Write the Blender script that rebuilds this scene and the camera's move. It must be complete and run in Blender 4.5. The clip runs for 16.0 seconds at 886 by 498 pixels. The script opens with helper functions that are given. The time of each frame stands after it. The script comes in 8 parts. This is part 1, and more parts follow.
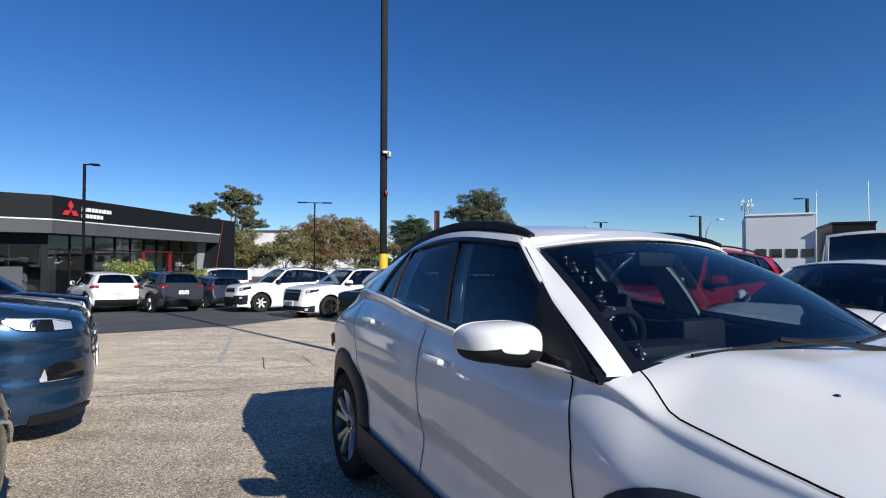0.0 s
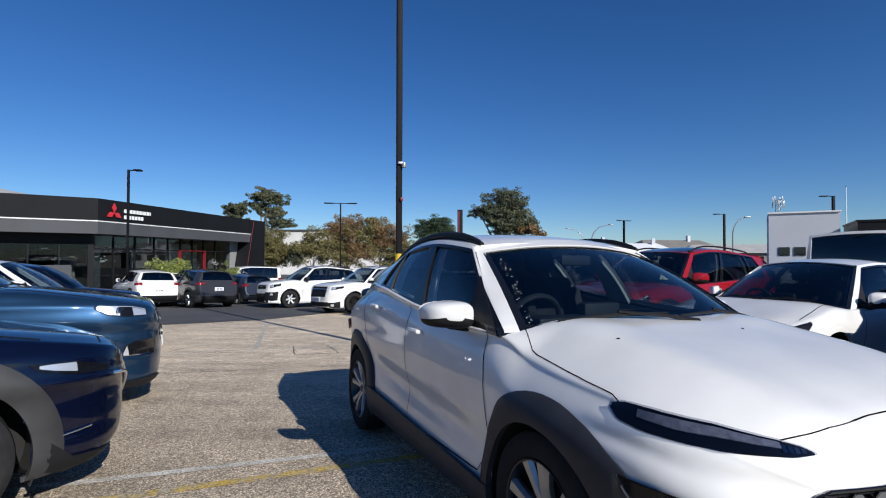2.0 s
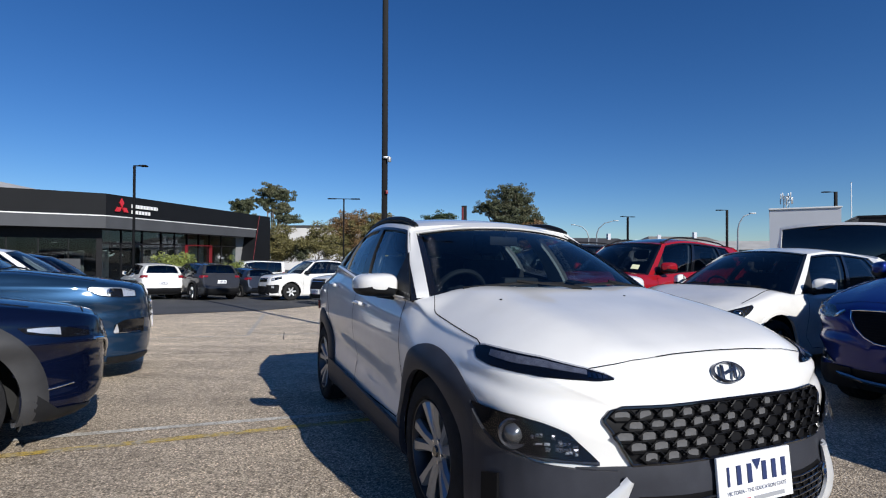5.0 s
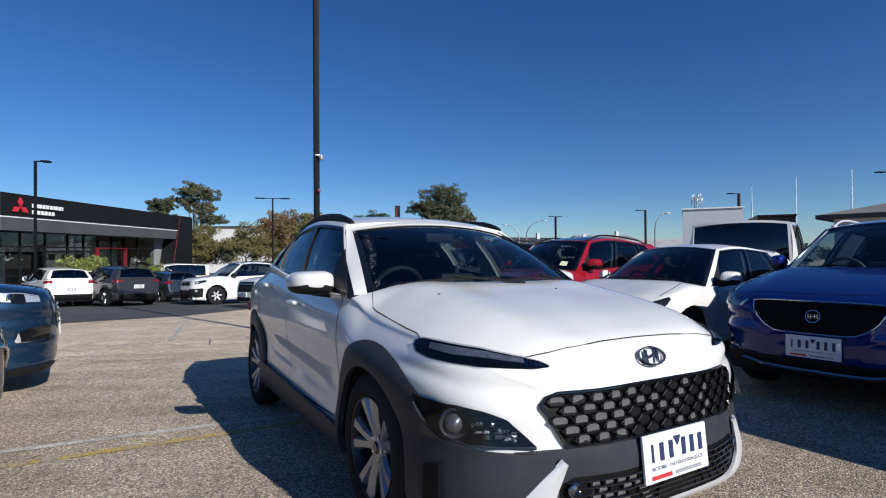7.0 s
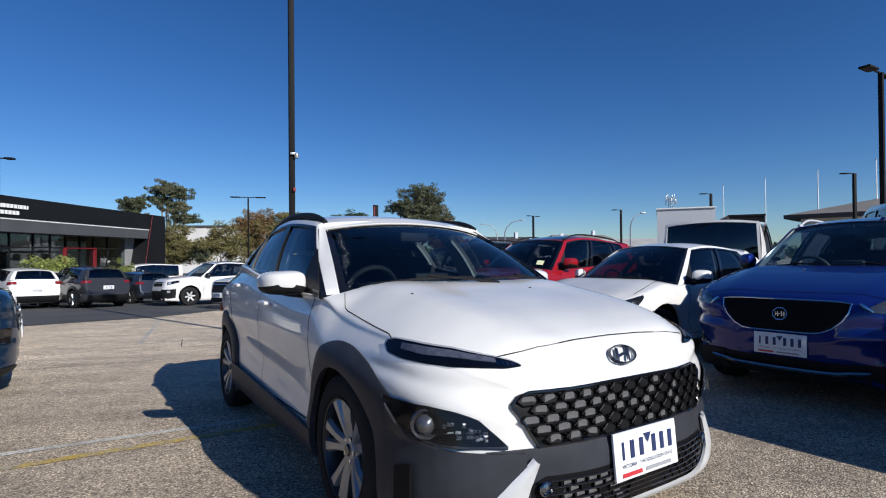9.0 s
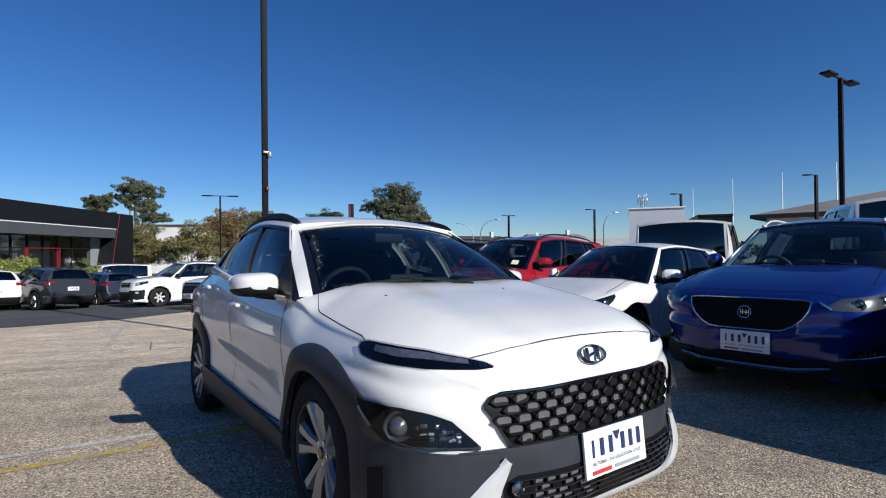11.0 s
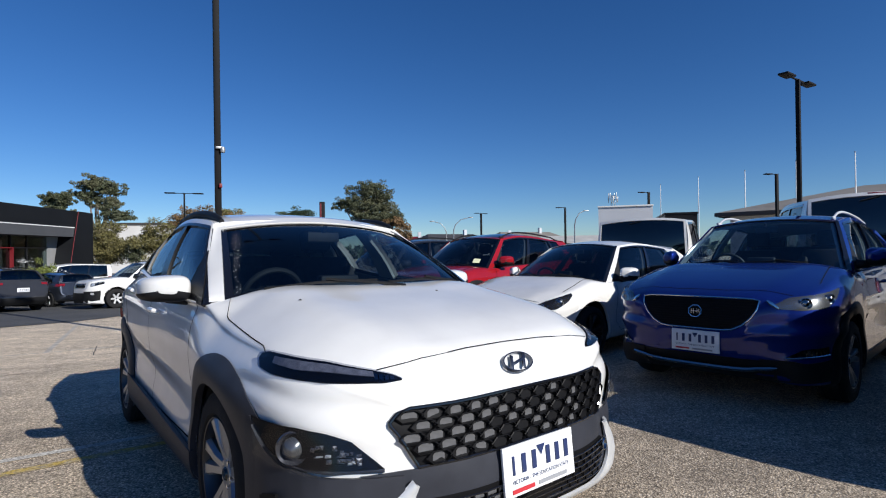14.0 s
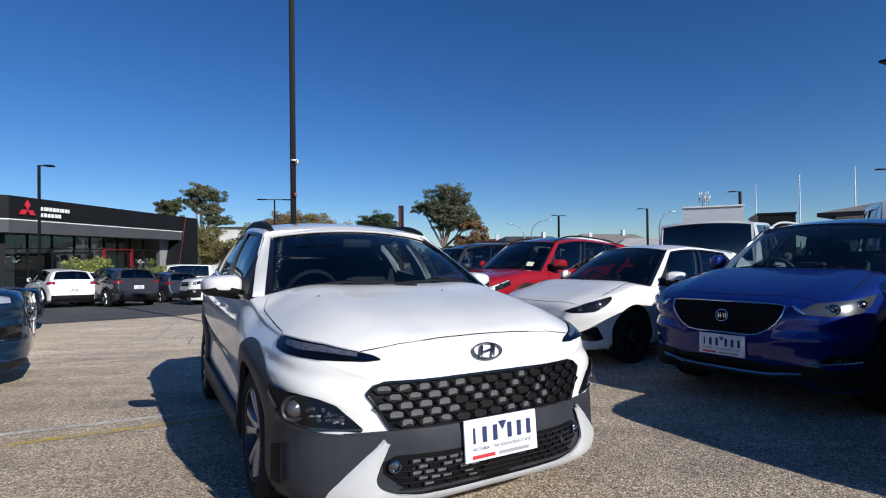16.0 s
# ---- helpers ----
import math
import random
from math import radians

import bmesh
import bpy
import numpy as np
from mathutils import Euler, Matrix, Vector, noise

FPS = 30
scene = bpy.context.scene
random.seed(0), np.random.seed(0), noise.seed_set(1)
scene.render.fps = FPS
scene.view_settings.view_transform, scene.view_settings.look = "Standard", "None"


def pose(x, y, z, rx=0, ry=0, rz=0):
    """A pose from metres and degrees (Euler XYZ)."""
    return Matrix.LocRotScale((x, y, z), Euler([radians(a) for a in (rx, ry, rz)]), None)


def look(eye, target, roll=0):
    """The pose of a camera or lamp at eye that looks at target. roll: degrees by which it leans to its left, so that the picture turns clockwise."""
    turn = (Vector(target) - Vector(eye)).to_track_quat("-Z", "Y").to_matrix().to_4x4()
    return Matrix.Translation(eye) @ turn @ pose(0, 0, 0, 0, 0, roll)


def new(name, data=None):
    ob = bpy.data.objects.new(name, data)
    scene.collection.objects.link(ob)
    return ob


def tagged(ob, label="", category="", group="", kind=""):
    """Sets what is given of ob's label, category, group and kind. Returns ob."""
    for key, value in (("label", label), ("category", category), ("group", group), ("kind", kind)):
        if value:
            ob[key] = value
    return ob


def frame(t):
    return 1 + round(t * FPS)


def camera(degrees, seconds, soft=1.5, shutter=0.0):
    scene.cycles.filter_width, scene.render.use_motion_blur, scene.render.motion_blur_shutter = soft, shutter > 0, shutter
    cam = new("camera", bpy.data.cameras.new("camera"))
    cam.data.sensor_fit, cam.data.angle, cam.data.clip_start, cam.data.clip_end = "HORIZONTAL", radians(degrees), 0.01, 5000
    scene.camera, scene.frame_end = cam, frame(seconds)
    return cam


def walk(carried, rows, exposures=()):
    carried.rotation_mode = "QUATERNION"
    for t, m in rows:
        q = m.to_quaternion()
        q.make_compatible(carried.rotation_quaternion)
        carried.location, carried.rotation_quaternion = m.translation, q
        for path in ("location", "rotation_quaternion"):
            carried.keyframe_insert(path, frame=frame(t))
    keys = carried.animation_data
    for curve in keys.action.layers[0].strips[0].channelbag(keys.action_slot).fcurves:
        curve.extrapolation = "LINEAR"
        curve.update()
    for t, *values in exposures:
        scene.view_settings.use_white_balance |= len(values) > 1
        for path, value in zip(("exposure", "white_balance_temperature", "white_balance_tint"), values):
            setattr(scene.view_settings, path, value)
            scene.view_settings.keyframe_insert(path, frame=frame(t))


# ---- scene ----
import itertools
from mathutils.bvhtree import BVHTree
cam = camera(81.94, 16.0, soft=1.1)
# seconds, eye x y z, yaw, pitch, roll (degrees)
ROWS = [
    (0.0, 1.474, 0.070, 1.590, 0.87, 1.16, 0.15),
    (0.5, 1.447, -0.194, 1.598, 0.65, 1.16, 0.22),
    (1.0, 1.561, -0.443, 1.636, 2.29, 1.04, 0.01),
    (1.5, 1.715, -0.606, 1.654, 3.05, 0.96, 0.02),
    (2.0, 1.772, -0.829, 1.608, 3.73, 0.96, 0.09),
    (2.5, 1.824, -0.961, 1.629, 6.97, 0.86, 0.13),
    (3.0, 2.057, -1.108, 1.637, 9.10, 0.85, -0.02),
    (3.5, 2.160, -1.166, 1.646, 9.00, 0.78, 0.05),
    (3.7, 2.177, -1.169, 1.636, 8.76, 0.75, 0.15),
    (5.8, 2.260, -1.189, 1.460, 0.70, 0.57, -0.18),
    (6.0, 2.247, -1.196, 1.462, -0.30, 0.66, -0.31),
    (6.5, 2.231, -1.195, 1.480, -1.83, 0.63, -0.37),
    (7.0, 2.227, -1.187, 1.479, -2.84, 0.59, -0.40),
    (7.5, 2.226, -1.173, 1.478, -3.40, 0.54, -0.40),
    (8.0, 2.240, -1.174, 1.474, -3.76, 0.55, -0.46),
    (8.5, 2.248, -1.169, 1.479, -4.27, 0.52, -0.47),
    (9.0, 2.255, -1.171, 1.478, -5.22, 0.51, -0.51),
    (11.5, 2.265, -1.183, 1.491, -8.18, 0.37, -0.58),
    (12.0, 2.229, -1.181, 1.484, -8.33, 0.36, -0.55),
    (12.5, 2.276, -1.170, 1.482, -8.51, 0.32, -0.64),
    (13.0, 2.295, -1.162, 1.499, -9.19, 0.32, -0.60),
    (13.5, 2.343, -1.141, 1.507, -9.85, 0.29, -0.65),
    (14.0, 2.523, -1.050, 1.497, -10.75, 0.13, -0.81),
    (14.5, 2.656, -1.043, 1.512, -11.43, 0.19, -0.81),
    (15.0, 2.807, -1.169, 1.514, -11.28, 0.29, -0.85),
    (15.5, 2.876, -1.285, 1.518, -7.75, 0.36, -0.78),
    (16.0, 2.899, -1.489, 1.508, -1.80, 0.51, -0.67),
]


def eye_pose(x, y, z, yaw, pitch, roll):
    return pose(x, y, z, 0, 0, yaw) @ pose(0, 0, 0, 90 + pitch, 0, 0) @ pose(0, 0, 0, 0, 0, roll)


walk(cam, [(t, eye_pose(*p)) for t, *p in ROWS],
     exposures=[(0.0, 0.44), (0.5, 0.40), (1.0, 0.32), (2.0, 0.23), (3.0, 0.19), (3.7, 0.19), (6.0, 0.20), (9.0, 0.22), (11.5, 0.25), (16.0, 0.25)])

# ---- light ----
SUN_ELEV, SUN_TO = 29.5, (0.655, -0.755)      # the sun stands behind the camera, to its right
sun_az = math.atan2(SUN_TO[0], SUN_TO[1])   # clockwise from +y
world = bpy.data.worlds.new("sky")
scene.world = world
world.use_nodes = True
wn = world.node_tree
sky = wn.nodes.new("ShaderNodeTexSky")
sky.sky_type = "NISHITA"
sky.sun_disc = False
sky.sun_elevation = radians(SUN_ELEV)
sky.sun_rotation = sun_az
sky.altitude, sky.air_density, sky.dust_density, sky.ozone_density = 1200, 1.0, 0.0, 3.2
vivid = wn.nodes.new("ShaderNodeHueSaturation")
vivid.inputs["Saturation"].default_value = 1.24
vivid.inputs["Hue"].default_value = 0.503
wn.links.new(sky.outputs[0], vivid.inputs["Color"])
cool = wn.nodes.new("ShaderNodeMix")
cool.data_type, cool.blend_type = "RGBA", "MULTIPLY"
cool.inputs[0].default_value = 1.0
cool.inputs[7].default_value = (0.80, 0.965, 1.19, 1)
wn.links.new(vivid.outputs[0], cool.inputs[6])
wn.links.new(cool.outputs[2], wn.nodes["Background"].inputs[0])
wn.nodes["Background"].inputs[1].default_value = 0.067
sun = new("sun", bpy.data.lights.new("sun", "SUN"))
sun.data.energy, sun.data.angle, sun.data.color = 4.75, radians(0.53), (1.0, 0.97, 0.915)
sun_dir = Vector((SUN_TO[0] * math.cos(radians(SUN_ELEV)), SUN_TO[1] * math.cos(radians(SUN_ELEV)), math.sin(radians(SUN_ELEV))))
sun.matrix_world = look(sun_dir * 60, (0, 0, 0))

# ---- materials ----
def base_mat(name, color, rough=0.5, metal=0.0, coat=0.0, spec=0.5):
    m = bpy.data.materials.new(name)
    m.use_nodes = True
    b = m.node_tree.nodes["Principled BSDF"]
    b.inputs["Base Color"].default_value = (*color, 1)
    b.inputs["Roughness"].default_value = rough
    b.inputs["Metallic"].default_value = metal
    b.inputs["Coat Weight"].default_value = coat
    b.inputs["Coat Roughness"].default_value = 0.03
    b.inputs["Specular IOR Level"].default_value = spec
    return m, m.node_tree, b


def noise_tex(nt, scale, detail=4, rough=0.55, coords="Object"):
    tc = nt.nodes.new("ShaderNodeTexCoord")
    n = nt.nodes.new("ShaderNodeTexNoise")
    n.inputs["Scale"].default_value, n.inputs["Detail"].default_value, n.inputs["Roughness"].default_value = scale, detail, rough
    nt.links.new(tc.outputs[coords], n.inputs["Vector"])
    return n


def ramp(nt, src, stops):
    r = nt.nodes.new("ShaderNodeValToRGB")
    e = r.color_ramp.elements
    while len(e) < len(stops):
        e.new(0.5)
    for i, (p, c) in enumerate(stops):
        e[i].position, e[i].color = p, (*c, 1)
    nt.links.new(src, r.inputs[0])
    return r


def mix(nt, mode, a, b, fac=1.0):
    n = nt.nodes.new("ShaderNodeMix")
    n.data_type, n.blend_type = "RGBA", mode
    n.inputs[0].default_value = fac
    for sock, v in ((n.inputs[6], a), (n.inputs[7], b)):
        if isinstance(v, tuple):
            sock.default_value = (*v, 1)
        else:
            nt.links.new(v, sock)
    return n


def bump(nt, b, src, strength, dist=0.01):
    n = nt.nodes.new("ShaderNodeBump")
    n.inputs["Strength"].default_value, n.inputs["Distance"].default_value = strength, dist
    nt.links.new(src, n.inputs["Height"])
    nt.links.new(n.outputs[0], b.inputs["Normal"])


def varied(name, color, rough=0.6, amount=0.25, scale=6.0, fine=60.0, relief=0.2, metal=0.0, coat=0.0):
    """A surface with variation at two scales and a fine relief."""
    m, nt, b = base_mat(name, color, rough, metal, coat)
    big, small = noise_tex(nt, scale), noise_tex(nt, fine, 3)
    lo, hi = tuple(c * (1 - amount) for c in color), tuple(min(1, c * (1 + amount)) for c in color)
    r1 = ramp(nt, big.outputs[0], [(0.3, lo), (0.7, hi)])
    r2 = ramp(nt, small.outputs[0], [(0.3, (1 - amount / 2,) * 3), (0.7, (1, 1, 1))])
    nt.links.new(mix(nt, "MULTIPLY", r1.outputs[0], r2.outputs[0]).outputs[2], b.inputs["Base Color"])
    if relief:
        bump(nt, b, small.outputs[0], relief, 0.004)
    return m


def paint(name, color, flake=0.0, rough=0.45, metal=0.0):
    """Car paint: pigment under a clear coat, with faint dust and flake."""
    m, nt, b = base_mat(name, color, rough, metal, 1.0, 0.5 if sum(color) > 1 else 0.04)
    dust = noise_tex(nt, 3.0, 5)
    r = ramp(nt, dust.outputs[0], [(0.35, tuple(c * 0.93 for c in color)), (0.7, tuple(min(1, c * 1.05) for c in color))])
    nt.links.new(r.outputs[0], b.inputs["Base Color"])
    rr = ramp(nt, dust.outputs[0], [(0.4, (0.02, 0.02, 0.02)), (0.8, (0.09, 0.09, 0.09))])
    nt.links.new(rr.outputs[0], b.inputs["Coat Roughness"])
    if flake:
        fl = noise_tex(nt, 900, 1)
        bump(nt, b, fl.outputs[0], flake, 0.0005)
    return m


def glass(name, tint, rough=0.0, ior=1.8):
    """A pane: see-through and tinted, mirroring more at a slant."""
    m = bpy.data.materials.new(name)
    m.use_nodes = True
    nt = m.node_tree
    nt.nodes.remove(nt.nodes["Principled BSDF"])
    tr, gl, fr, mx = (nt.nodes.new("ShaderNode" + k) for k in ("BsdfTransparent", "BsdfGlossy", "LayerWeight", "MixShader"))
    pw, ml = nt.nodes.new("ShaderNodeMath"), nt.nodes.new("ShaderNodeMath")
    pw.operation, ml.operation = "POWER", "MULTIPLY_ADD"
    pw.inputs[1].default_value = 5.0
    r0 = ((ior - 1) / (ior + 1)) ** 2
    ml.inputs[1].default_value, ml.inputs[2].default_value = 0.85 - r0, r0
    tr.inputs[0].default_value = (*tint, 1)
    gl.inputs["Roughness"].default_value = rough
    gl.inputs["Color"].default_value = (0.95, 0.95, 0.95, 1)
    fr.inputs[0].default_value = 0.5
    nt.links.new(fr.outputs["Facing"], pw.inputs[0])
    nt.links.new(pw.outputs[0], ml.inputs[0])
    nt.links.new(ml.outputs[0], mx.inputs[0])
    nt.links.new(tr.outputs[0], mx.inputs[1])
    nt.links.new(gl.outputs[0], mx.inputs[2])
    nt.links.new(mx.outputs[0], nt.nodes["Material Output"].inputs[0])
    return m


WHITE = paint("white_paint", (0.73, 0.722, 0.702))
NAVY = paint("navy_paint", (0.0025, 0.005, 0.021), 0.03, 0.36, 0.35)
STEEL_BLUE = paint("steel_blue_paint", (0.014, 0.040, 0.086), 0.04, 0.40, 0.55)
ROYAL = paint("royal_blue_paint", (0.006, 0.020, 0.165), 0.04, 0.42, 0.45)
RED = paint("red_paint", (0.28, 0.008, 0.014), 0.05)
GREY_P = paint("grey_paint", (0.030, 0.031, 0.035), 0.05)
SLATE = paint("slate_paint", (0.035, 0.042, 0.058), 0.05, 0.42, 0.5)
SILVER = paint("silver_paint", (0.45, 0.46, 0.47), 0.12)
BLACK_P = paint("black_paint", (0.008, 0.009, 0.011))
CLAD = varied("black_plastic", (0.012, 0.0125, 0.014), 0.5, 0.2, 9, 300, 0.12)
# sunlit grey of the navy car's black plastic, put into the colour
CLAD_LIT = varied("lit_black_plastic", (0.034, 0.034, 0.036), 0.5, 0.15, 9, 300, 0.12)
CLAD_GREY = varied("grey_plastic", (0.034, 0.036, 0.045), 0.44, 0.15, 9, 300, 0.12)
SKID = varied("silver_plastic", (0.62, 0.63, 0.64), 0.38, 0.08, 9, 300, 0.05, 0.3)
FRAME_GLOSS = base_mat("window_frame_black", (0.006, 0.006, 0.007), 0.3, 0, 0.2, 0.3)[0]
GLOSS_BLACK = base_mat("gloss_black", (0.008, 0.008, 0.009), 0.12, 0, 0.6)[0]
SEAM = base_mat("seam_shadow_gap", (0.008, 0.008, 0.009), 0.95, 0, 0, 0.05)[0]
CHROME = base_mat("chrome", (0.75, 0.76, 0.78), 0.10, 1.0)[0]
CHROME_DARK = base_mat("dark_chrome", (0.26, 0.27, 0.29), 0.14, 1.0)[0]
ALLOY = varied("alloy", (0.36, 0.37, 0.385), 0.28, 0.08, 12, 200, 0.03, 0.7)
ALLOY_GREY = varied("grey_alloy", (0.22, 0.225, 0.235), 0.26, 0.08, 12, 200, 0.03, 0.8)
ALLOY_DARK = varied("dark_alloy", (0.06, 0.06, 0.065), 0.32, 0.1, 12, 200, 0.03, 0.8)
RUBBER = varied("tyre_rubber", (0.018, 0.018, 0.019), 0.8, 0.25, 14, 160, 0.35)
for plain in (CLAD, CLAD_GREY, RUBBER):
    plain.node_tree.nodes["Principled BSDF"].inputs["Specular IOR Level"].default_value = 0.18
LINER = varied("wheel_well", (0.012, 0.012, 0.012), 0.9, 0.2)
GLASS = glass("window_glass", (0.52, 0.62, 0.68), ior=1.8)
GLASS_DARK = glass("tinted_glass", (0.26, 0.29, 0.31))
GLASS_BLACK = glass("privacy_glass", (0.07, 0.08, 0.085))
LENS = glass("lamp_lens", (0.92, 0.94, 0.95), ior=1.45)
LENS_DARK = glass("smoked_lens", (0.52, 0.54, 0.60), ior=1.65)
REFLECTOR = base_mat("lamp_reflector", (0.74, 0.75, 0.77), 0.30, 0.6)[0]
LAMP_DARK = base_mat("lamp_housing", (0.006, 0.006, 0.008), 0.5, 0, 0, 0.05)[0]
DRL = varied("daylight_strip", (0.55, 0.57, 0.60), 0.3, 0.1, 40, 300, 0.1)
TAIL = base_mat("tail_lens", (0.20, 0.008, 0.010), 0.12, 0, 0.8)[0]
PROJECTOR = base_mat("projector_lens", (0.15, 0.155, 0.165), 0.20, 0.7)[0]
FACET = base_mat("lamp_facet", (0.10, 0.10, 0.115), 0.25, 0.7)[0]
FABRIC = varied("seat_fabric", (0.045, 0.046, 0.05), 0.85, 0.25, 20, 400, 0.3)
TRIM = varied("interior_trim", (0.050, 0.052, 0.056), 0.6, 0.2, 10, 350, 0.15)
TRIM_GREY = varied("interior_grey", (0.42, 0.44, 0.42), 0.7, 0.1, 10, 350, 0.1)
PLATE_W = varied("plate_white", (0.74, 0.75, 0.76), 0.4, 0.05, 20, 200, 0.0)
PLATE_B = base_mat("plate_blue", (0.016, 0.030, 0.105), 0.45)[0]
PLATE_R = base_mat("plate_red", (0.50, 0.03, 0.04), 0.45)[0]
LETTER_GREY = base_mat("letter_grey", (0.30, 0.31, 0.33), 0.5)[0]

# ---- building tools ----
def smooth_mesh(bm, name, mat, angle=40):
    me = bpy.data.meshes.new(name)
    bm.normal_update()
    bm.to_mesh(me)
    bm.free()
    for m in (mat if isinstance(mat, (list, tuple)) else [mat]):
        me.materials.append(m)
    if angle:
        me.polygons.foreach_set("use_smooth", [True] * len(me.polygons))
        me.set_sharp_from_angle(angle=radians(angle))
    return me


def part(name, bm, mat, parent, label="", angle=40, m=None):
    ob = new(name, smooth_mesh(bm, name, mat, angle))
    ob.parent = parent
    if m is not None:
        ob.matrix_local = m
    return tagged(ob, label)


def share(name, mesh, parent, m, label=""):
    ob = new(name, mesh)
    ob.parent = parent
    ob.matrix_local = m
    return tagged(ob, label)


def thing(name, m, label, category, group="", kind=""):
    ob = new(name)
    ob.empty_display_size = 0.3
    ob.matrix_world = m
    return tagged(ob, label, category, group, kind)


def solid(name, bm, mat, label, category, group="", kind="", m=None, angle=40):
    ob = new(name, smooth_mesh(bm, name, mat, angle))
    if m is not None:
        ob.matrix_world = m
    return tagged(ob, label, category, group, kind)


def box(bm, size, at=(0, 0, 0), bevel=0.0, rot=None, seg=2):
    m = Matrix.Translation(at) @ (rot.to_4x4() if rot is not None else Matrix.Identity(4)) @ Matrix.Diagonal((*size, 1))
    r = bmesh.ops.create_cube(bm, size=1.0, matrix=m)
    if bevel:
        es = {e for v in r["verts"] for e in v.link_edges}
        bmesh.ops.bevel(bm, geom=list(es), offset=bevel, segments=seg, affect="EDGES", profile=0.5)
    return r


def tube(bm, pts, r, n=10, cap=True):
    """A round bar along points; r one radius or one for each point."""
    rs = r if isinstance(r, (list, tuple)) else [r] * len(pts)
    pts = [Vector(p) for p in pts]
    rings, side = [], None
    for i, p in enumerate(pts):
        d = (pts[min(i + 1, len(pts) - 1)] - pts[max(i - 1, 0)]).normalized()
        if side is None:
            side = d.orthogonal().normalized()
        side = (side - d * side.dot(d)).normalized()
        up = d.cross(side)
        rings.append([bm.verts.new(p + rs[i] * (math.cos(a) * side + math.sin(a) * up)) for a in (2 * math.pi * k / n for k in range(n))])
    for a, b in zip(rings, rings[1:]):
        for k in range(n):
            bm.faces.new((a[k], a[(k + 1) % n], b[(k + 1) % n], b[k]))
    if cap:
        bm.faces.new(rings[0][::-1])
        bm.faces.new(rings[-1])


def lathe(bm, prof, n=40, axis="x", at=(0, 0, 0), closed=False):
    """prof: (along the axis, radius) pairs."""
    rings = []
    for a, r in prof:
        ring = []
        for k in range(n):
            c, s = math.cos(2 * math.pi * k / n) * r, math.sin(2 * math.pi * k / n) * r
            p = {"x": (a, c, s), "y": (c, a, s), "z": (c, s, a)}[axis]
            ring.append(bm.verts.new(Vector(p) + Vector(at)))
        rings.append(ring)
    pairs = list(zip(rings, rings[1:])) + ([(rings[-1], rings[0])] if closed else [])
    for a, b in pairs:
        for k in range(n):
            bm.faces.new((a[k], a[(k + 1) % n], b[(k + 1) % n], b[k]))
    return rings


def sheet(bm, fn, us, vs, thick=0.0, flip=False):
    """A grid surface fn(u, v), given a thickness inwards along its normals."""
    g = [[Vector(fn(u, v)) for v in vs] for u in us]
    nu, nv = len(us), len(vs)

    def normal(i, j):
        a = g[min(i + 1, nu - 1)][j] - g[max(i - 1, 0)][j]
        b = g[i][min(j + 1, nv - 1)] - g[i][max(j - 1, 0)]
        n = a.cross(b)
        return (n.normalized() if n.length > 1e-9 else Vector((0, 0, 1))) * (-1 if flip else 1)

    top = [[bm.verts.new(p) for p in row] for row in g]
    add = lambda q: bm.faces.new(q if not flip else q[::-1])
    for i in range(nu - 1):
        for j in range(nv - 1):
            add((top[i][j], top[i + 1][j], top[i + 1][j + 1], top[i][j + 1]))
    if thick:
        low = [[bm.verts.new(g[i][j] - thick * normal(i, j)) for j in range(nv)] for i in range(nu)]
        for i in range(nu - 1):
            for j in range(nv - 1):
                add((low[i][j], low[i][j + 1], low[i + 1][j + 1], low[i + 1][j]))
        for i in range(nu - 1):
            add((top[i][0], low[i][0], low[i + 1][0], top[i + 1][0]))
            add((top[i][-1], top[i + 1][-1], low[i + 1][-1], low[i][-1]))
        for j in range(nv - 1):
            add((top[0][j], top[0][j + 1], low[0][j + 1], low[0][j]))
            add((top[-1][j], low[-1][j], low[-1][j + 1], top[-1][j + 1]))


def lin(a, b, n):
    return [a + (b - a) * i / (n - 1) for i in range(n)]


def curve(keys):
    """A smooth curve through (x, value) pairs, without overshoot."""
    xs, ys = np.array([k[0] for k in keys], float), np.array([k[1] for k in keys], float)
    d = np.diff(ys) / np.diff(xs)
    m = np.zeros(len(xs))
    for i in range(1, len(xs) - 1):
        m[i] = 0 if d[i - 1] * d[i] <= 0 else 2 * d[i - 1] * d[i] / (d[i - 1] + d[i])
    m[0], m[-1] = d[0], d[-1]

    def at(x):
        x = min(max(x, xs[0]), xs[-1])
        i = min(int(np.searchsorted(xs, x, "right")) - 1, len(xs) - 2)
        h = xs[i + 1] - xs[i]
        t = (x - xs[i]) / h
        return float((1 + 2 * t) * (1 - t) ** 2 * ys[i] + t * (1 - t) ** 2 * h * m[i] + t * t * (3 - 2 * t) * ys[i + 1] + t * t * (t - 1) * h * m[i + 1])

    return at


def poly_at(keys):
    xs, ys = [k[0] for k in keys], [k[1] for k in keys]
    return lambda x: float(np.interp(x, xs, ys))

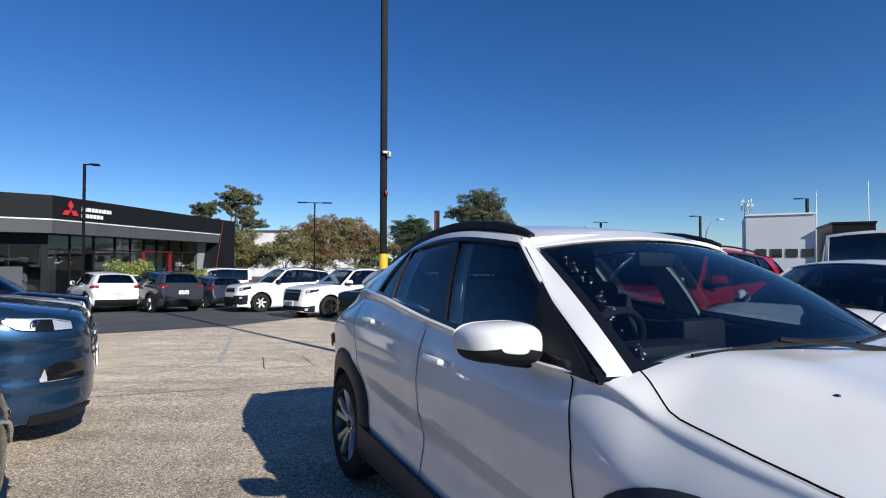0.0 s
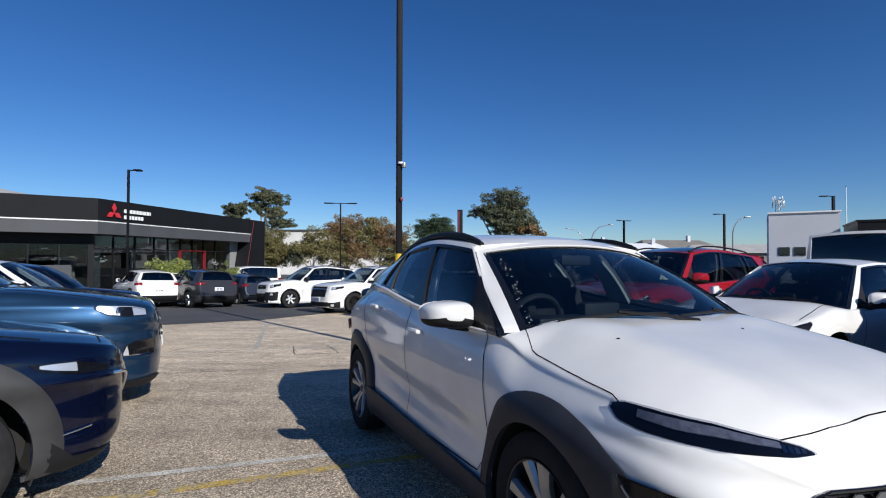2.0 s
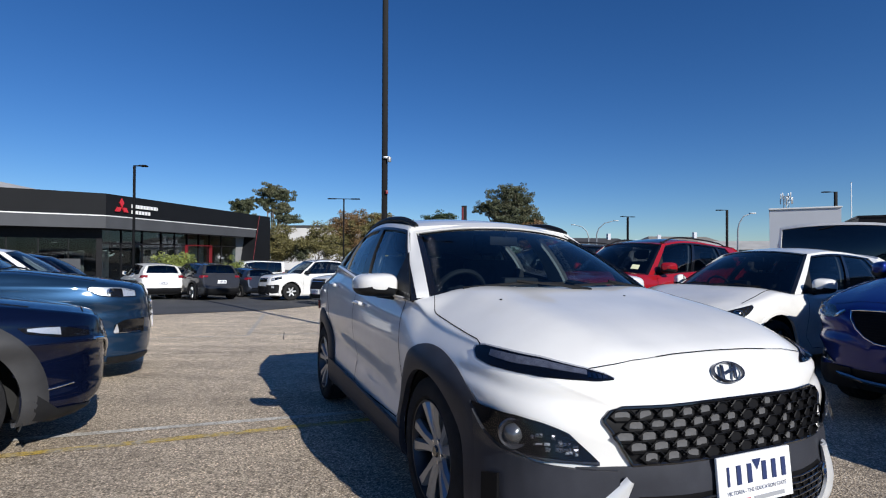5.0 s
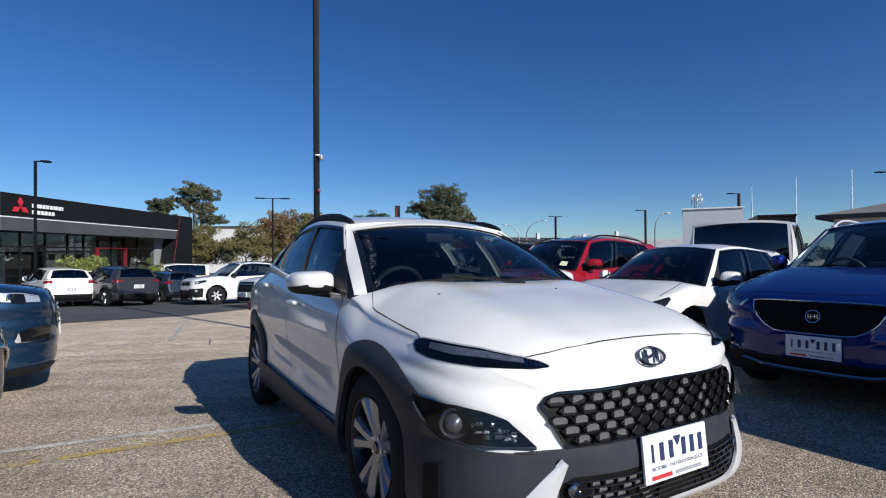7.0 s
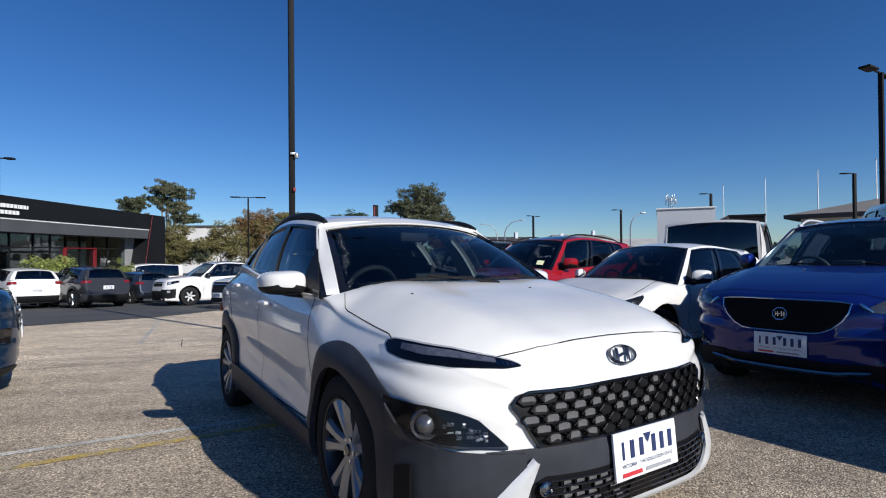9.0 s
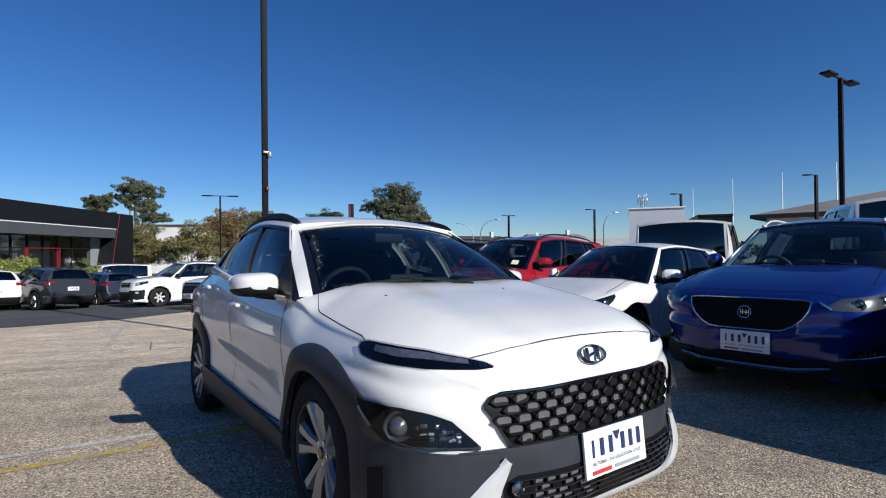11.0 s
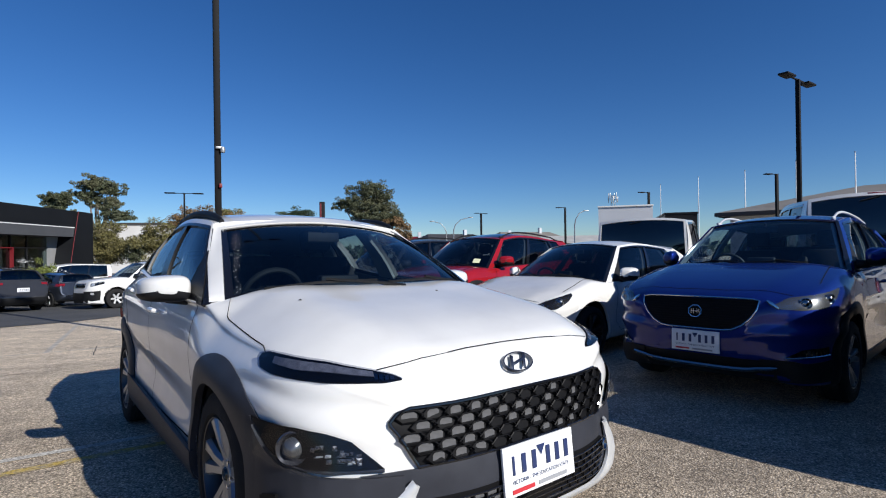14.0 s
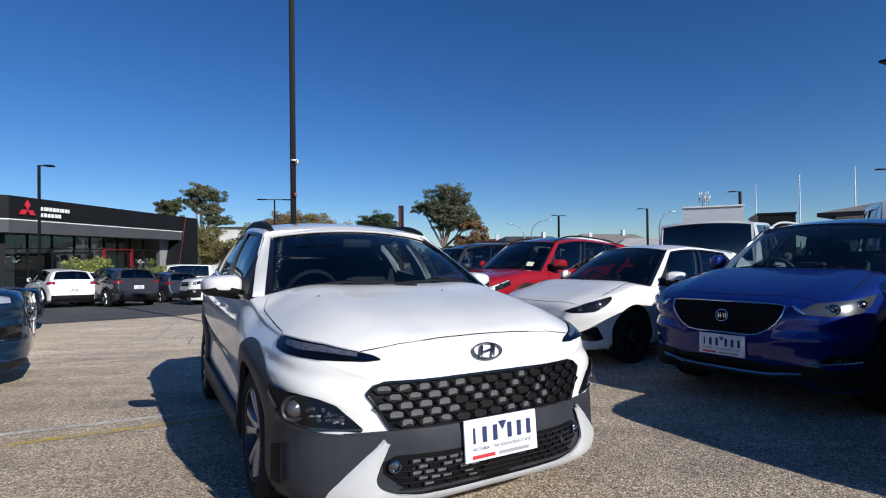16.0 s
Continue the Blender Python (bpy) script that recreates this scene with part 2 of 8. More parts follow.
# ---- cars: local y runs from the nose (0) back to the tail (L), x across, z up ----
class Car:
    """The shape of one car: a lofted lower body and a canopy of windscreen, sides, roof and rear."""

    def __init__(c, L, W, H, fa, ra, R, hz0, cowl, wtop, roof_mid, roof_end, tail, belt, roof_w=0.585, sweep=0.22, nose=1.0,
                 belt_w=0.895, top=None, plan=None, bot=None, arch=0.075, n_side=4, ny=84, sculpt=None, drop=None, taper=None, roof_front=None):
        c.L, c.W, c.H, c.fa, c.ra, c.R, c.n_side, c.ny = L, W, H, fa, ra, R, n_side, ny
        c.cowl, c.wtop, c.roof_end, c.tail, c.sweep, c.belt_w = cowl, wtop, roof_end, tail, sweep, belt_w
        c.arch, c.drop = R + arch, curve(drop) if drop else None
        c.taper = curve(taper) if taper else None
        c.belt = curve(belt)
        if nose == "blunt":
            plan = plan or [(0, 0.52), (0.02, 0.64), (0.05, 0.74), (0.10, 0.82), (0.18, 0.89), (0.28, 0.94), (0.42, 0.975), (0.9, 1.0), (L - 0.9, 1.0), (L - 0.5, 0.97), (L - 0.2, 0.92), (L - 0.06, 0.84), (L, 0.70)]
            top = top or [(0, 0.62 * hz0), (0.02, 0.80 * hz0), (0.045, 0.90 * hz0), (0.075, 0.965 * hz0), (0.12, hz0), (0.45, hz0 + 0.42 * (cowl[1] - hz0)), (0.78, hz0 + 0.72 * (cowl[1] - hz0)), (cowl[0], cowl[1]),
                          (cowl[0] + 0.35, c.belt(cowl[0] + 0.35) + 0.01), (2.4, c.belt(2.4) + 0.01), (tail[0] - 0.15, tail[1]), (tail[0] + 0.02, tail[1] - 0.02), (L - 0.06, 0.62 * tail[1]), (L, 0.50 * tail[1])]
        c.plan = curve(plan or [(0, 0.44), (0.03, 0.57), (0.08, 0.67), (0.15, 0.76), (0.25, 0.86), (0.36, 0.93), (0.52, 0.972), (0.9, 1.0),
                                (L - 0.9, 1.0), (L - 0.5, 0.965), (L - 0.2, 0.90), (L - 0.06, 0.80), (L, 0.62)])
        c.top = curve(top or [(0, 0.56 * hz0), (0.03, 0.70 * hz0), (0.07, 0.80 * hz0), (0.10, 0.91 * hz0), (0.135, 0.965 * hz0), (0.18, hz0),
                              (0.45, hz0 + 0.42 * (cowl[1] - hz0)), (0.75, hz0 + 0.72 * (cowl[1] - hz0)), (cowl[0], cowl[1]),
                              (cowl[0] + 0.35, c.belt(cowl[0] + 0.35) + 0.01), (2.2, c.belt(2.2) + 0.01), (tail[0] - 0.15, tail[1]),
                              (tail[0] + 0.02, tail[1] - 0.02), (L - 0.06, 0.62 * tail[1]), (L, 0.50 * tail[1])])
        c.bot = curve(bot or [(0, 0.33), (0.04, 0.24), (0.2, 0.19), (0.6, 0.19), (L - 0.6, 0.21), (L - 0.15, 0.28), (L, 0.42)])
        c.roof = curve([wtop] + ([roof_front] if roof_front else []) + [roof_mid, roof_end])
        c.roof_w = roof_w
        c.sculpt = sculpt
        c.body_bvh = None

    def section(c, y):
        zt, zb, wm = c.top(y), c.bot(y), c.plan(y) * c.W / 2
        h = zt - zb
        k = min(1.0, max(0.0, (y - c.cowl[0] - 0.05) / 0.35)) * min(1.0, max(0.0, (c.tail[0] + 0.05 - y) / 0.3))   # 1 along the cabin
        s = 1 - k
        drop = max(0.0, c.drop(y)) if c.drop else 0.0      # how far the bonnet's edges fall to the wings
        tp = c.taper(y) if c.taper else 1.0
        keys = [(0, zb), (0.6 * wm, zb), (0.90 * wm, zb + 0.012), (0.962 * wm, zb + 0.07), (0.972 * wm, zb + 0.22 * h), (0.968 * wm, zb + 0.40 * h),
                (0.992 * wm, zb + 0.60 * h - 0.2 * drop), (1.0 * wm, zb + 0.72 * h - 0.6 * drop), ((0.985 - 0.012 * s) * wm, zb + (0.84 + 0.01 * s) * h - 1.25 * drop - 0.30 * (1 - tp)),
                ((0.945 - 0.02 * s) * wm * (0.45 + 0.55 * tp), zb + (0.945 - 0.005 * s) * h - 1.35 * drop - 0.30 * (1 - tp)),
                ((min(c.belt_w, 0.935) + 0.005 - 0.06 * s) * wm * tp, zt - 0.012 - 0.008 * s - 1.1 * drop), (0.62 * wm, zt + 0.007), (0.3 * wm, zt + 0.011), (0, zt + 0.012)]
        pts = []
        P = [Vector(p) for p in [(-keys[1][0], keys[1][1])] + keys + [(-keys[-2][0], keys[-2][1])]]
        for i in range(1, len(P) - 2):
            for j in range(c.n_side):
                t = j / c.n_side
                a, b, d, e = P[i - 1], P[i], P[i + 1], P[i + 2]
                pts.append(0.5 * ((2 * b) + (d - a) * t + (2 * a - 5 * b + 4 * d - e) * t * t + (3 * b - a - 3 * d + e) * t ** 3))
        pts.append(P[-2])
        return pts

    def stations(c):
        ys = [0, 0.012, 0.03, 0.05, 0.07, 0.09, 0.11, 0.135, 0.16, 0.19, 0.23, 0.28, 0.33]
        ys += lin(0.38, c.L - 0.3, c.ny)
        return ys + [c.L - y for y in (0.25, 0.2, 0.15, 0.1, 0.06, 0.03, 0.012, 0)]

    def loft(c, cut=True, open_cabin=True):
        bm = bmesh.new()
        rings = []
        for y in c.stations():
            half = c.section(y)
            ring = []
            for x, z in [(p.x, p.y) for p in half] + [(-p.x, p.y) for p in half[-2:0:-1]]:
                if cut and abs(x) > 0.5:
                    for ay in (c.fa, c.ra):
                        d = math.hypot(y - ay, z - c.R)
                        yy = y
                        if abs(d - c.arch) < 0.028 and z > 0.2:
                            z = c.R + (z - c.R) * c.arch / d
                            yy = ay + (y - ay) * c.arch / d
                ring.append(bm.verts.new((x, y, z)))
            rings.append(ring)
        n = len(rings[0])
        for a, b in zip(rings, rings[1:]):
            for k in range(n):
                f = (a[k], a[(k + 1) % n], b[(k + 1) % n], b[k])
                m = sum((v.co for v in f), Vector()) / 4
                if cut and abs(m.x) > 0.48 and any(math.hypot(m.y - ay, m.z - c.R) < c.arch - 0.004 for ay in (c.fa, c.ra)):
                    continue
                if cut and open_cabin and c.cowl[0] + 0.2 < m.y < c.tail[0] - 0.1 and m.z > c.belt(m.y) - 0.03 and abs(m.x) < (c.base_w(m.y) - 0.06 if c.taper else 0.86 * c.W / 2):
                    continue
                bm.faces.new(f)
        bm.faces.new(rings[0])
        bm.faces.new(rings[-1][::-1])
        for v in [v for v in bm.verts if not v.link_faces]:
            bm.verts.remove(v)
        bmesh.ops.recalc_face_normals(bm, faces=bm.faces)
        if c.sculpt:
            bm.normal_update()
            for v, n in [(v, v.normal.copy()) for v in bm.verts]:
                v.co += n * c.sculpt(v.co)
        return bm

    def prepare(c):
        bm = c.loft(cut=False)
        c.body_bvh = BVHTree.FromBMesh(bm)
        bm.free()

    # points on the body's skin
    def cast(c, o, d, off):
        p, n, _, _ = c.body_bvh.ray_cast(Vector(o), Vector(d))
        if p is None:
            p, n, _, _ = c.body_bvh.find_nearest(Vector(o) + Vector(d) * 1.3)
        if n.dot(Vector(d)) > 0:
            n = -n
        return p + n * off

    def side(c, y, z, sgn=1, off=0.0):
        return c.cast((sgn * 2.2, y, z), (-sgn, 0, 0), off)

    def front(c, x, z, off=0.0):
        return c.cast((x, -1.2, z), (0, 1, 0), off)

    def back(c, x, z, off=0.0):
        return c.cast((x, c.L + 1.2, z), (0, -1, 0), off)

    def over(c, x, y, off=0.0):
        return c.cast((x, y, 3.0), (0, 0, -1), off)

    def corner(c, phi, z, sgn=1, off=0.0):
        """Round the nose: phi 0 faces ahead, 90 to the side."""
        cx, cy, a = 0.42 * sgn, 0.62, radians(phi)
        d = Vector((math.sin(a) * sgn, -math.cos(a), 0))
        return c.cast(Vector((cx, cy, z)) + 2 * d, -d, off)

    # canopy
    def corner_y(c):
        return c.cowl[0] + c.sweep

    def base_w(c, y):
        return c.belt_w * c.plan(y) * c.W / 2 * (c.taper(y) if c.taper else 1.0)

    def top_w(c, y):
        t = (y - c.wtop[0]) / (c.roof_end[0] - c.wtop[0])
        return c.roof_w * (0.965 + 0.05 * math.sin(math.pi * min(1, max(0, 0.15 + 0.7 * t))) - 0.05 * max(0, t - 0.6)) * (0.1 + 0.9 * c.taper(y) if c.taper else 1.0)

    def screen(c, s, v):
        cy = c.corner_y()
        bw, tw = c.base_w(cy), c.top_w(c.wtop[0])
        zc = c.belt(cy)
        a = Vector((s * bw, c.cowl[0] + c.sweep * abs(s) ** 2.2, c.cowl[1] - 0.015 + (zc - c.cowl[1] + 0.01) * abs(s) ** 2.5))
        b = Vector((s * tw, c.wtop[0] + 0.09 * s * s, c.wtop[1] - 0.055 * s * s))
        p = a.lerp(b, v)
        p += Vector((0, -0.030, 0.036)) * math.sin(math.pi * v) * (1 - abs(s) ** 5)
        return p

    def flank(c, u, v, sgn=1):
        yb = c.corner_y() + u * (c.tail[0] - 0.10 - c.corner_y())
        yt = c.wtop[0] + 0.09 + u * (c.roof_end[0] - 0.04 - c.wtop[0] - 0.09)
        a = Vector((c.base_w(yb), yb, c.belt(yb) - 0.008))
        b = Vector((c.top_w(yt), yt, c.roof(yt) - 0.055))
        p = a.lerp(b, v)
        bulge = math.sin(math.pi * v) * min(1.0, max(0.0, u) / 0.10) ** 0.7
        return Vector(((p.x + 0.022 * bulge) * sgn, p.y, p.z + 0.006 * bulge))

    def crown(c, s, u):
        y = (c.wtop[0] + 0.09 * s * s) * (1 - u) + (c.roof_end[0] - 0.04 * s * s) * u
        return Vector((s * c.top_w(y), y, c.roof(y) - 0.055 * abs(s) ** 2.4))

    def hatch(c, s, v):
        rb, rt = c.base_w(c.tail[0] - 0.1), c.top_w(c.roof_end[0])
        a = Vector((s * rb, c.tail[0] - 0.10 * s * s, c.tail[1] - 0.005 + (c.belt(c.tail[0] - 0.1) - 0.008 - c.tail[1]) * s * s))
        b = Vector((s * rt, c.roof_end[0] - 0.04 * s * s, c.roof(c.roof_end[0]) - 0.055 * abs(s) ** 2.4))
        p = a.lerp(b, v)
        return p + Vector((0, 0.03, 0.02)) * math.sin(math.pi * v)


def skin(c, kind, a0, a1, lo, hi, n=16, m=5, off=0.004, thick=0.012, sgn=1):
    """A panel that lies on the body: kind side (a is y), front (a is x), corner (a is degrees), back (a is x) or over (a is y)."""
    at = {"side": lambda a, b: c.side(a, b, sgn, off), "front": lambda a, b: c.front(a, b, off), "back": lambda a, b: c.back(a, b, off),
          "corner": lambda a, b: c.corner(a, b, sgn, off), "over": lambda a, b: c.over(b, a, off)}[kind]
    lo, hi = (poly_at(k) if isinstance(k, list) else k for k in (lo, hi))
    bm = bmesh.new()
    sheet(bm, lambda a, t: at(a, lo(a) + (hi(a) - lo(a)) * t), lin(a0, a1, n), lin(0, 1, m), thick)
    bmesh.ops.recalc_face_normals(bm, faces=bm.faces)
    return bm


def ribbon(bm, pts, width=0.005, lift=0.0025):
    """A thin dark line along points with normals: a shut line."""
    P = [Vector(p) for p in pts]
    prev = None
    for i, p in enumerate(P):
        d = (P[min(i + 1, len(P) - 1)] - P[max(i - 1, 0)]).normalized()
        n = Vector((p.x, 0, 0.35 * abs(p.x) + 0.2)) if abs(p.x) > 0.3 else Vector((0, -0.4, 1))
        s = d.cross(n).normalized() * width / 2
        cur = [bm.verts.new(p - s), bm.verts.new(p + s)]
        if prev:
            bm.faces.new((prev[0], cur[0], cur[1], prev[1]))
        prev = cur


def seam(c, kind, pts, sgn=1, width=0.006, off=0.003, n=14):
    bm = bmesh.new()
    out = []
    for (a0, b0), (a1, b1) in zip(pts, pts[1:]):
        for i in range(n):
            a, b = a0 + (a1 - a0) * i / n, b0 + (b1 - b0) * i / n
            out.append((a, b))
    out.append(pts[-1])
    f = {"side": lambda a, b: c.side(a, b, sgn, off), "front": lambda a, b: c.front(a, b, off), "over": lambda a, b: c.over(a, b, off),
         "back": lambda a, b: c.back(a, b, off), "corner": lambda a, b: c.corner(a, b, sgn, off)}[kind]
    ribbon(bm, [f(a, b) for a, b in out], width)
    return bm


def merge(*bms):
    out = bmesh.new()
    for b in bms:
        me = bpy.data.meshes.new("t")
        b.to_mesh(me)
        b.free()
        out.from_mesh(me)
        bpy.data.meshes.remove(me)
    return out


# ---- wheels ----
def tyre_bm(R, w, rim):
    bm = bmesh.new()
    h = w / 2
    lathe(bm, [(-h * 0.86, rim), (-h * 0.98, rim + 0.012), (-h * 1.0, rim + 0.4 * (R - rim)), (-h * 0.95, R - 0.028), (-h * 0.84, R - 0.008), (-h * 0.6, R - 0.001),
               (-h * 0.56, R - 0.008), (-h * 0.50, R - 0.008), (-h * 0.46, R), (-h * 0.04, R), (0, R - 0.008), (h * 0.04, R), (h * 0.46, R),
               (h * 0.50, R - 0.008), (h * 0.56, R - 0.008), (h * 0.6, R - 0.001), (h * 0.84, R - 0.008), (h * 0.95, R - 0.028), (h * 1.0, rim + 0.4 * (R - rim)), (h * 0.98, rim + 0.012), (h * 0.86, rim)], 56)
    return bm


def rim_bm(rim, w, spokes, twin, dish=0.0, fat=1.0):
    """A cast rim: barrel, lip, spokes that split in two where twin."""
    bm = bmesh.new()
    h = w / 2 * 0.86
    lathe(bm, [(h - 0.012 - dish, 0.0005), (h - 0.012 - dish, 0.052), (h - 0.03 - dish, 0.066), (h - 0.07, 0.07)], 24)
    for i in range(spokes):
        a0 = 2 * math.pi * i / spokes
        for k in ((-1, 1) if twin else (0,)):
            ain, aout = a0 + k * 0.16, a0 + k * twin
            wi, wo = (0.017, 0.024) if twin else (0.034, 0.030)
            wi, wo = wi * fat, wo * fat
            pts = []
            for r, a, x, ww in ((0.035, ain, h - 0.02 - dish, wi), (rim * 0.55, (ain + aout) / 2, h - 0.004 - dish * 0.6, wi * 0.95), (rim - 0.012, aout, h + 0.0, wo)):
                c, s = math.cos(a), math.sin(a)
                for dx, dw in ((0, -ww * 0.72), (0, ww * 0.72), (-0.018, ww * 1.15), (-0.045, ww * 0.8), (-0.045, -ww * 0.8), (-0.018, -ww * 1.15)):
                    pts.append(bm.verts.new((x + dx, c * r - s * dw, s * r + c * dw)))
            for q in range(2):
                for j in range(6):
                    bm.faces.new((pts[6 * q + j], pts[6 * q + (j + 1) % 6], pts[6 * q + 6 + (j + 1) % 6], pts[6 * q + 6 + j]))
    bmesh.ops.recalc_face_normals(bm, faces=bm.faces)
    return bm


def barrel_bm(rim, w):
    bm = bmesh.new()
    h = w / 2 * 0.86
    lathe(bm, [(h, rim), (h + 0.008, rim - 0.004), (h + 0.006, rim - 0.009), (h - 0.03, rim - 0.018), (-h, rim - 0.03), (-h, 0.05)], 56)
    return bm


def wheel_meshes(key, R, w=0.215, rim_r=0.218, spokes=5, twin=0.30, mat=None, dish=0.01, fat=1.0):
    cap = bmesh.new()
    h = w / 2 * 0.86
    lathe(cap, [(h - 0.004 - dish, 0.0005), (h - 0.004 - dish, 0.022), (h - 0.012 - dish, 0.028)], 20)
    disc = bmesh.new()
    lathe(disc, [(0.0, 0.03), (0.0, rim_r * 0.72), (0.02, rim_r * 0.72), (0.02, 0.03)], 40, closed=True)
    nut = bmesh.new()
    lathe(nut, [(h - 0.03 - dish, 0.011), (h - 0.012 - dish, 0.011), (h - 0.010 - dish, 0.0005)], 6, at=(0, 0.05, 0))
    return [("tyre", smooth_mesh(tyre_bm(R, w, rim_r), "tyre", RUBBER)), ("rim", smooth_mesh(barrel_bm(rim_r, w), "rim", ALLOY_DARK)),
            ("spokes", smooth_mesh(rim_bm(rim_r, w, spokes, twin, dish, fat), "spokes", mat or ALLOY)),
            ("hub_cap", smooth_mesh(cap, "hub_cap", GLOSS_BLACK)), ("brake_disc", smooth_mesh(disc, "brake_disc", ALLOY_DARK)),
            ("wheel_nut", smooth_mesh(nut, "wheel_nut", CHROME))]


def add_wheels(c, root, meshes, track_in=0.012, turn=0.0, near=True, spin=(7, 31, 52, 15)):
    for k, (ay, sgn) in enumerate(itertools.product((c.fa, c.ra), (1, -1))):
        x = sgn * (c.plan(ay) * c.W / 2 - 0.1075 - track_in)
        hub = new("wheel")
        hub.parent = root
        hub.matrix_local = pose(x, ay, c.R, 0, 0, (180 if sgn < 0 else 0) + (turn if ay == c.fa else 0))
        hub.empty_display_size = 0.1
        for name, me in meshes:
            if name == "wheel_nut":
                for i in range(5 if near else 0):
                    share(name, me, hub, pose(0, 0, 0, spin[k] + 36 + 72 * i, 0, 0))
            else:
                share(name, me, hub, pose(0, 0, 0, spin[k], 0, 0))


def liners(c, root):
    for ay, sgn in itertools.product((c.fa, c.ra), (1, -1)):
        bm = bmesh.new()
        w = c.plan(ay) * c.W / 2
        a0, a1 = radians(-22), radians(202)
        sheet(bm, lambda a, x: (sgn * x, ay + (c.arch + 0.012) * math.cos(a), c.R + (c.arch + 0.012) * math.sin(a)), lin(a0, a1, 26), [0.45, w - 0.05], 0.006)
        sheet(bm, lambda a, r: (sgn * 0.45, ay + r * math.cos(a), c.R + r * math.sin(a)), lin(a0, a1, 26), [0.02, c.arch + 0.015], 0.006)
        part("wheel_well", bm, LINER, root)


def arches(c, root, mat, width=0.085, thick=0.022, label=""):
    """The flared surround over each wheel."""
    for ay, sgn in itertools.product((c.fa, c.ra), (1, -1)):
        bm = bmesh.new()

        def fn(a, t):
            r = c.arch - 0.012 + ((width(a, ay) if callable(width) else width) + 0.012) * t
            y, z = ay + r * math.cos(a), c.R + r * math.sin(a)
            p = c.side(min(max(y, 0.36), c.L - 0.30), max(z, c.bot(y) + 0.02), sgn, 0.0)
            w = c.plan(ay) * c.W / 2
            bulge = thick * (1 - max(0, t - 0.7) / 0.3 * 0.75)
            return (p.x + sgn * bulge, y, max(z, c.bot(y) + 0.01))

        sheet(bm, fn, lin(radians(-26), radians(206), 40), [0, 0.12, 0.5, 0.85, 1.0], 0.03, flip=sgn > 0)
        bmesh.ops.recalc_face_normals(bm, faces=bm.faces)
        part("arch_flare", bm, mat, root, label)


def canopy(c, root, paint_mat, windows, glass_mat, screen_glass, pillar=None, near=True, v_top=0.93, v_low=0.03, rs=0.86, ua=0.045, ps=(1.0, 1.0), pw=0.04, head=1.0):
    """windows: (u0, u1) spans of side glass; between and behind them stand the pillars."""
    bm = bmesh.new()
    sheet(bm, lambda s, u: c.crown(s, u), lin(-1, 1, 25), lin(0, 1, 22), 0.03, flip=False)
    bmesh.ops.recalc_face_normals(bm, faces=bm.faces)
    part("roof", bm, paint_mat, root)
    nu = 7 if near else 4
    if len(windows[0]) == 4:
        slanted_sides(c, root, paint_mat, windows, glass_mat, ua, ps)
    for sgn in (1, -1) if len(windows[0]) == 2 else ():
        f = lambda u, v: c.flank(u, v, sgn)
        bm = bmesh.new()
        sheet(bm, f, lin(-0.001, ua, 4), lin(0, 1, 12), 0.035, flip=sgn < 0)                    # front pillar
        sheet(bm, f, lin(ua, 1.0, 24), [v_top, (1 + v_top) / 2, 1.0], 0.03, flip=sgn < 0)     # edge of the roof
        sheet(bm, f, lin(windows[-1][1], 1.0, 6), lin(0, v_top, 10), 0.035, flip=sgn < 0)       # rear pillar
        bmesh.ops.recalc_face_normals(bm, faces=bm.faces)
        part("side_frame", bm, paint_mat, root)
        bm = bmesh.new()
        for (a0, a1), (b0, b1) in zip(windows, windows[1:]):
            sheet(bm, f, lin(a1, b0, 3), lin(0, v_top, 10), 0.035, flip=sgn < 0)
        sheet(bm, f, lin(ua, windows[-1][1], 20), [-0.02, v_low + 0.01], 0.035, flip=sgn < 0)
        sheet(bm, lambda u, v: f(u, v) + Vector((sgn * 0.004, 0, 0)), lin(ua, windows[-1][1], 20), [v_top - 0.035, v_top + 0.01], 0.03, flip=sgn < 0)
        bmesh.ops.recalc_face_normals(bm, faces=bm.faces)
        part("window_trim", bm, pillar or GLOSS_BLACK, root, "black window surround")
        if near:      # small black sail at the foot of the front pillar
            bm = bmesh.new()
            sheet(bm, lambda u, t: f(u, 0.62 * t * (1 - 0.9 * (u - ua) / 0.075)) + Vector((sgn * 0.002, 0, 0)), lin(ua, ua + 0.075, 6), lin(0, 1, 6), 0.015, flip=sgn < 0)
            bmesh.ops.recalc_face_normals(bm, faces=bm.faces)
            part("mirror_sail", bm, CLAD, root, "black corner panel behind the door mirror")
        for a0, a1 in windows:
            bm = bmesh.new()
            sheet(bm, lambda u, v: f(u, v) - Vector((sgn * 0.012, 0, 0)), lin(a0 - 0.004, a1 + 0.004, nu), lin(0, v_top, 9), 0.0, flip=sgn < 0)
            part("side_window", bm, glass_mat, root)
    if near:
        bm = bmesh.new()
        sheet(bm, lambda s, u: c.crown(s * 0.94, u) - Vector((0, 0, 0.05)), lin(-1, 1, 9), lin(0.04, 0.96, 8), 0.01)
        part("headlining", bm, TRIM_GREY, root, "pale grey headlining")
        for sgn in (1, -1) if len(windows[0]) == 2 else ():
            for u0, u1 in [(0.0, ua)] + [(a1 - 0.012, b0 + 0.012) for (a0, a1), (b0, b1) in zip(windows, windows[1:])] + [(windows[-1][1], 1.0)]:
                bm = bmesh.new()
                sheet(bm, lambda u, v: c.flank(u, v, sgn) - Vector((sgn * 0.055, 0, 0)), lin(u0, u1, 3), lin(0.0, 1, 8), 0.02)
                part("pillar_lining", bm, TRIM_GREY, root, "pale grey pillar lining")
    bm = bmesh.new()
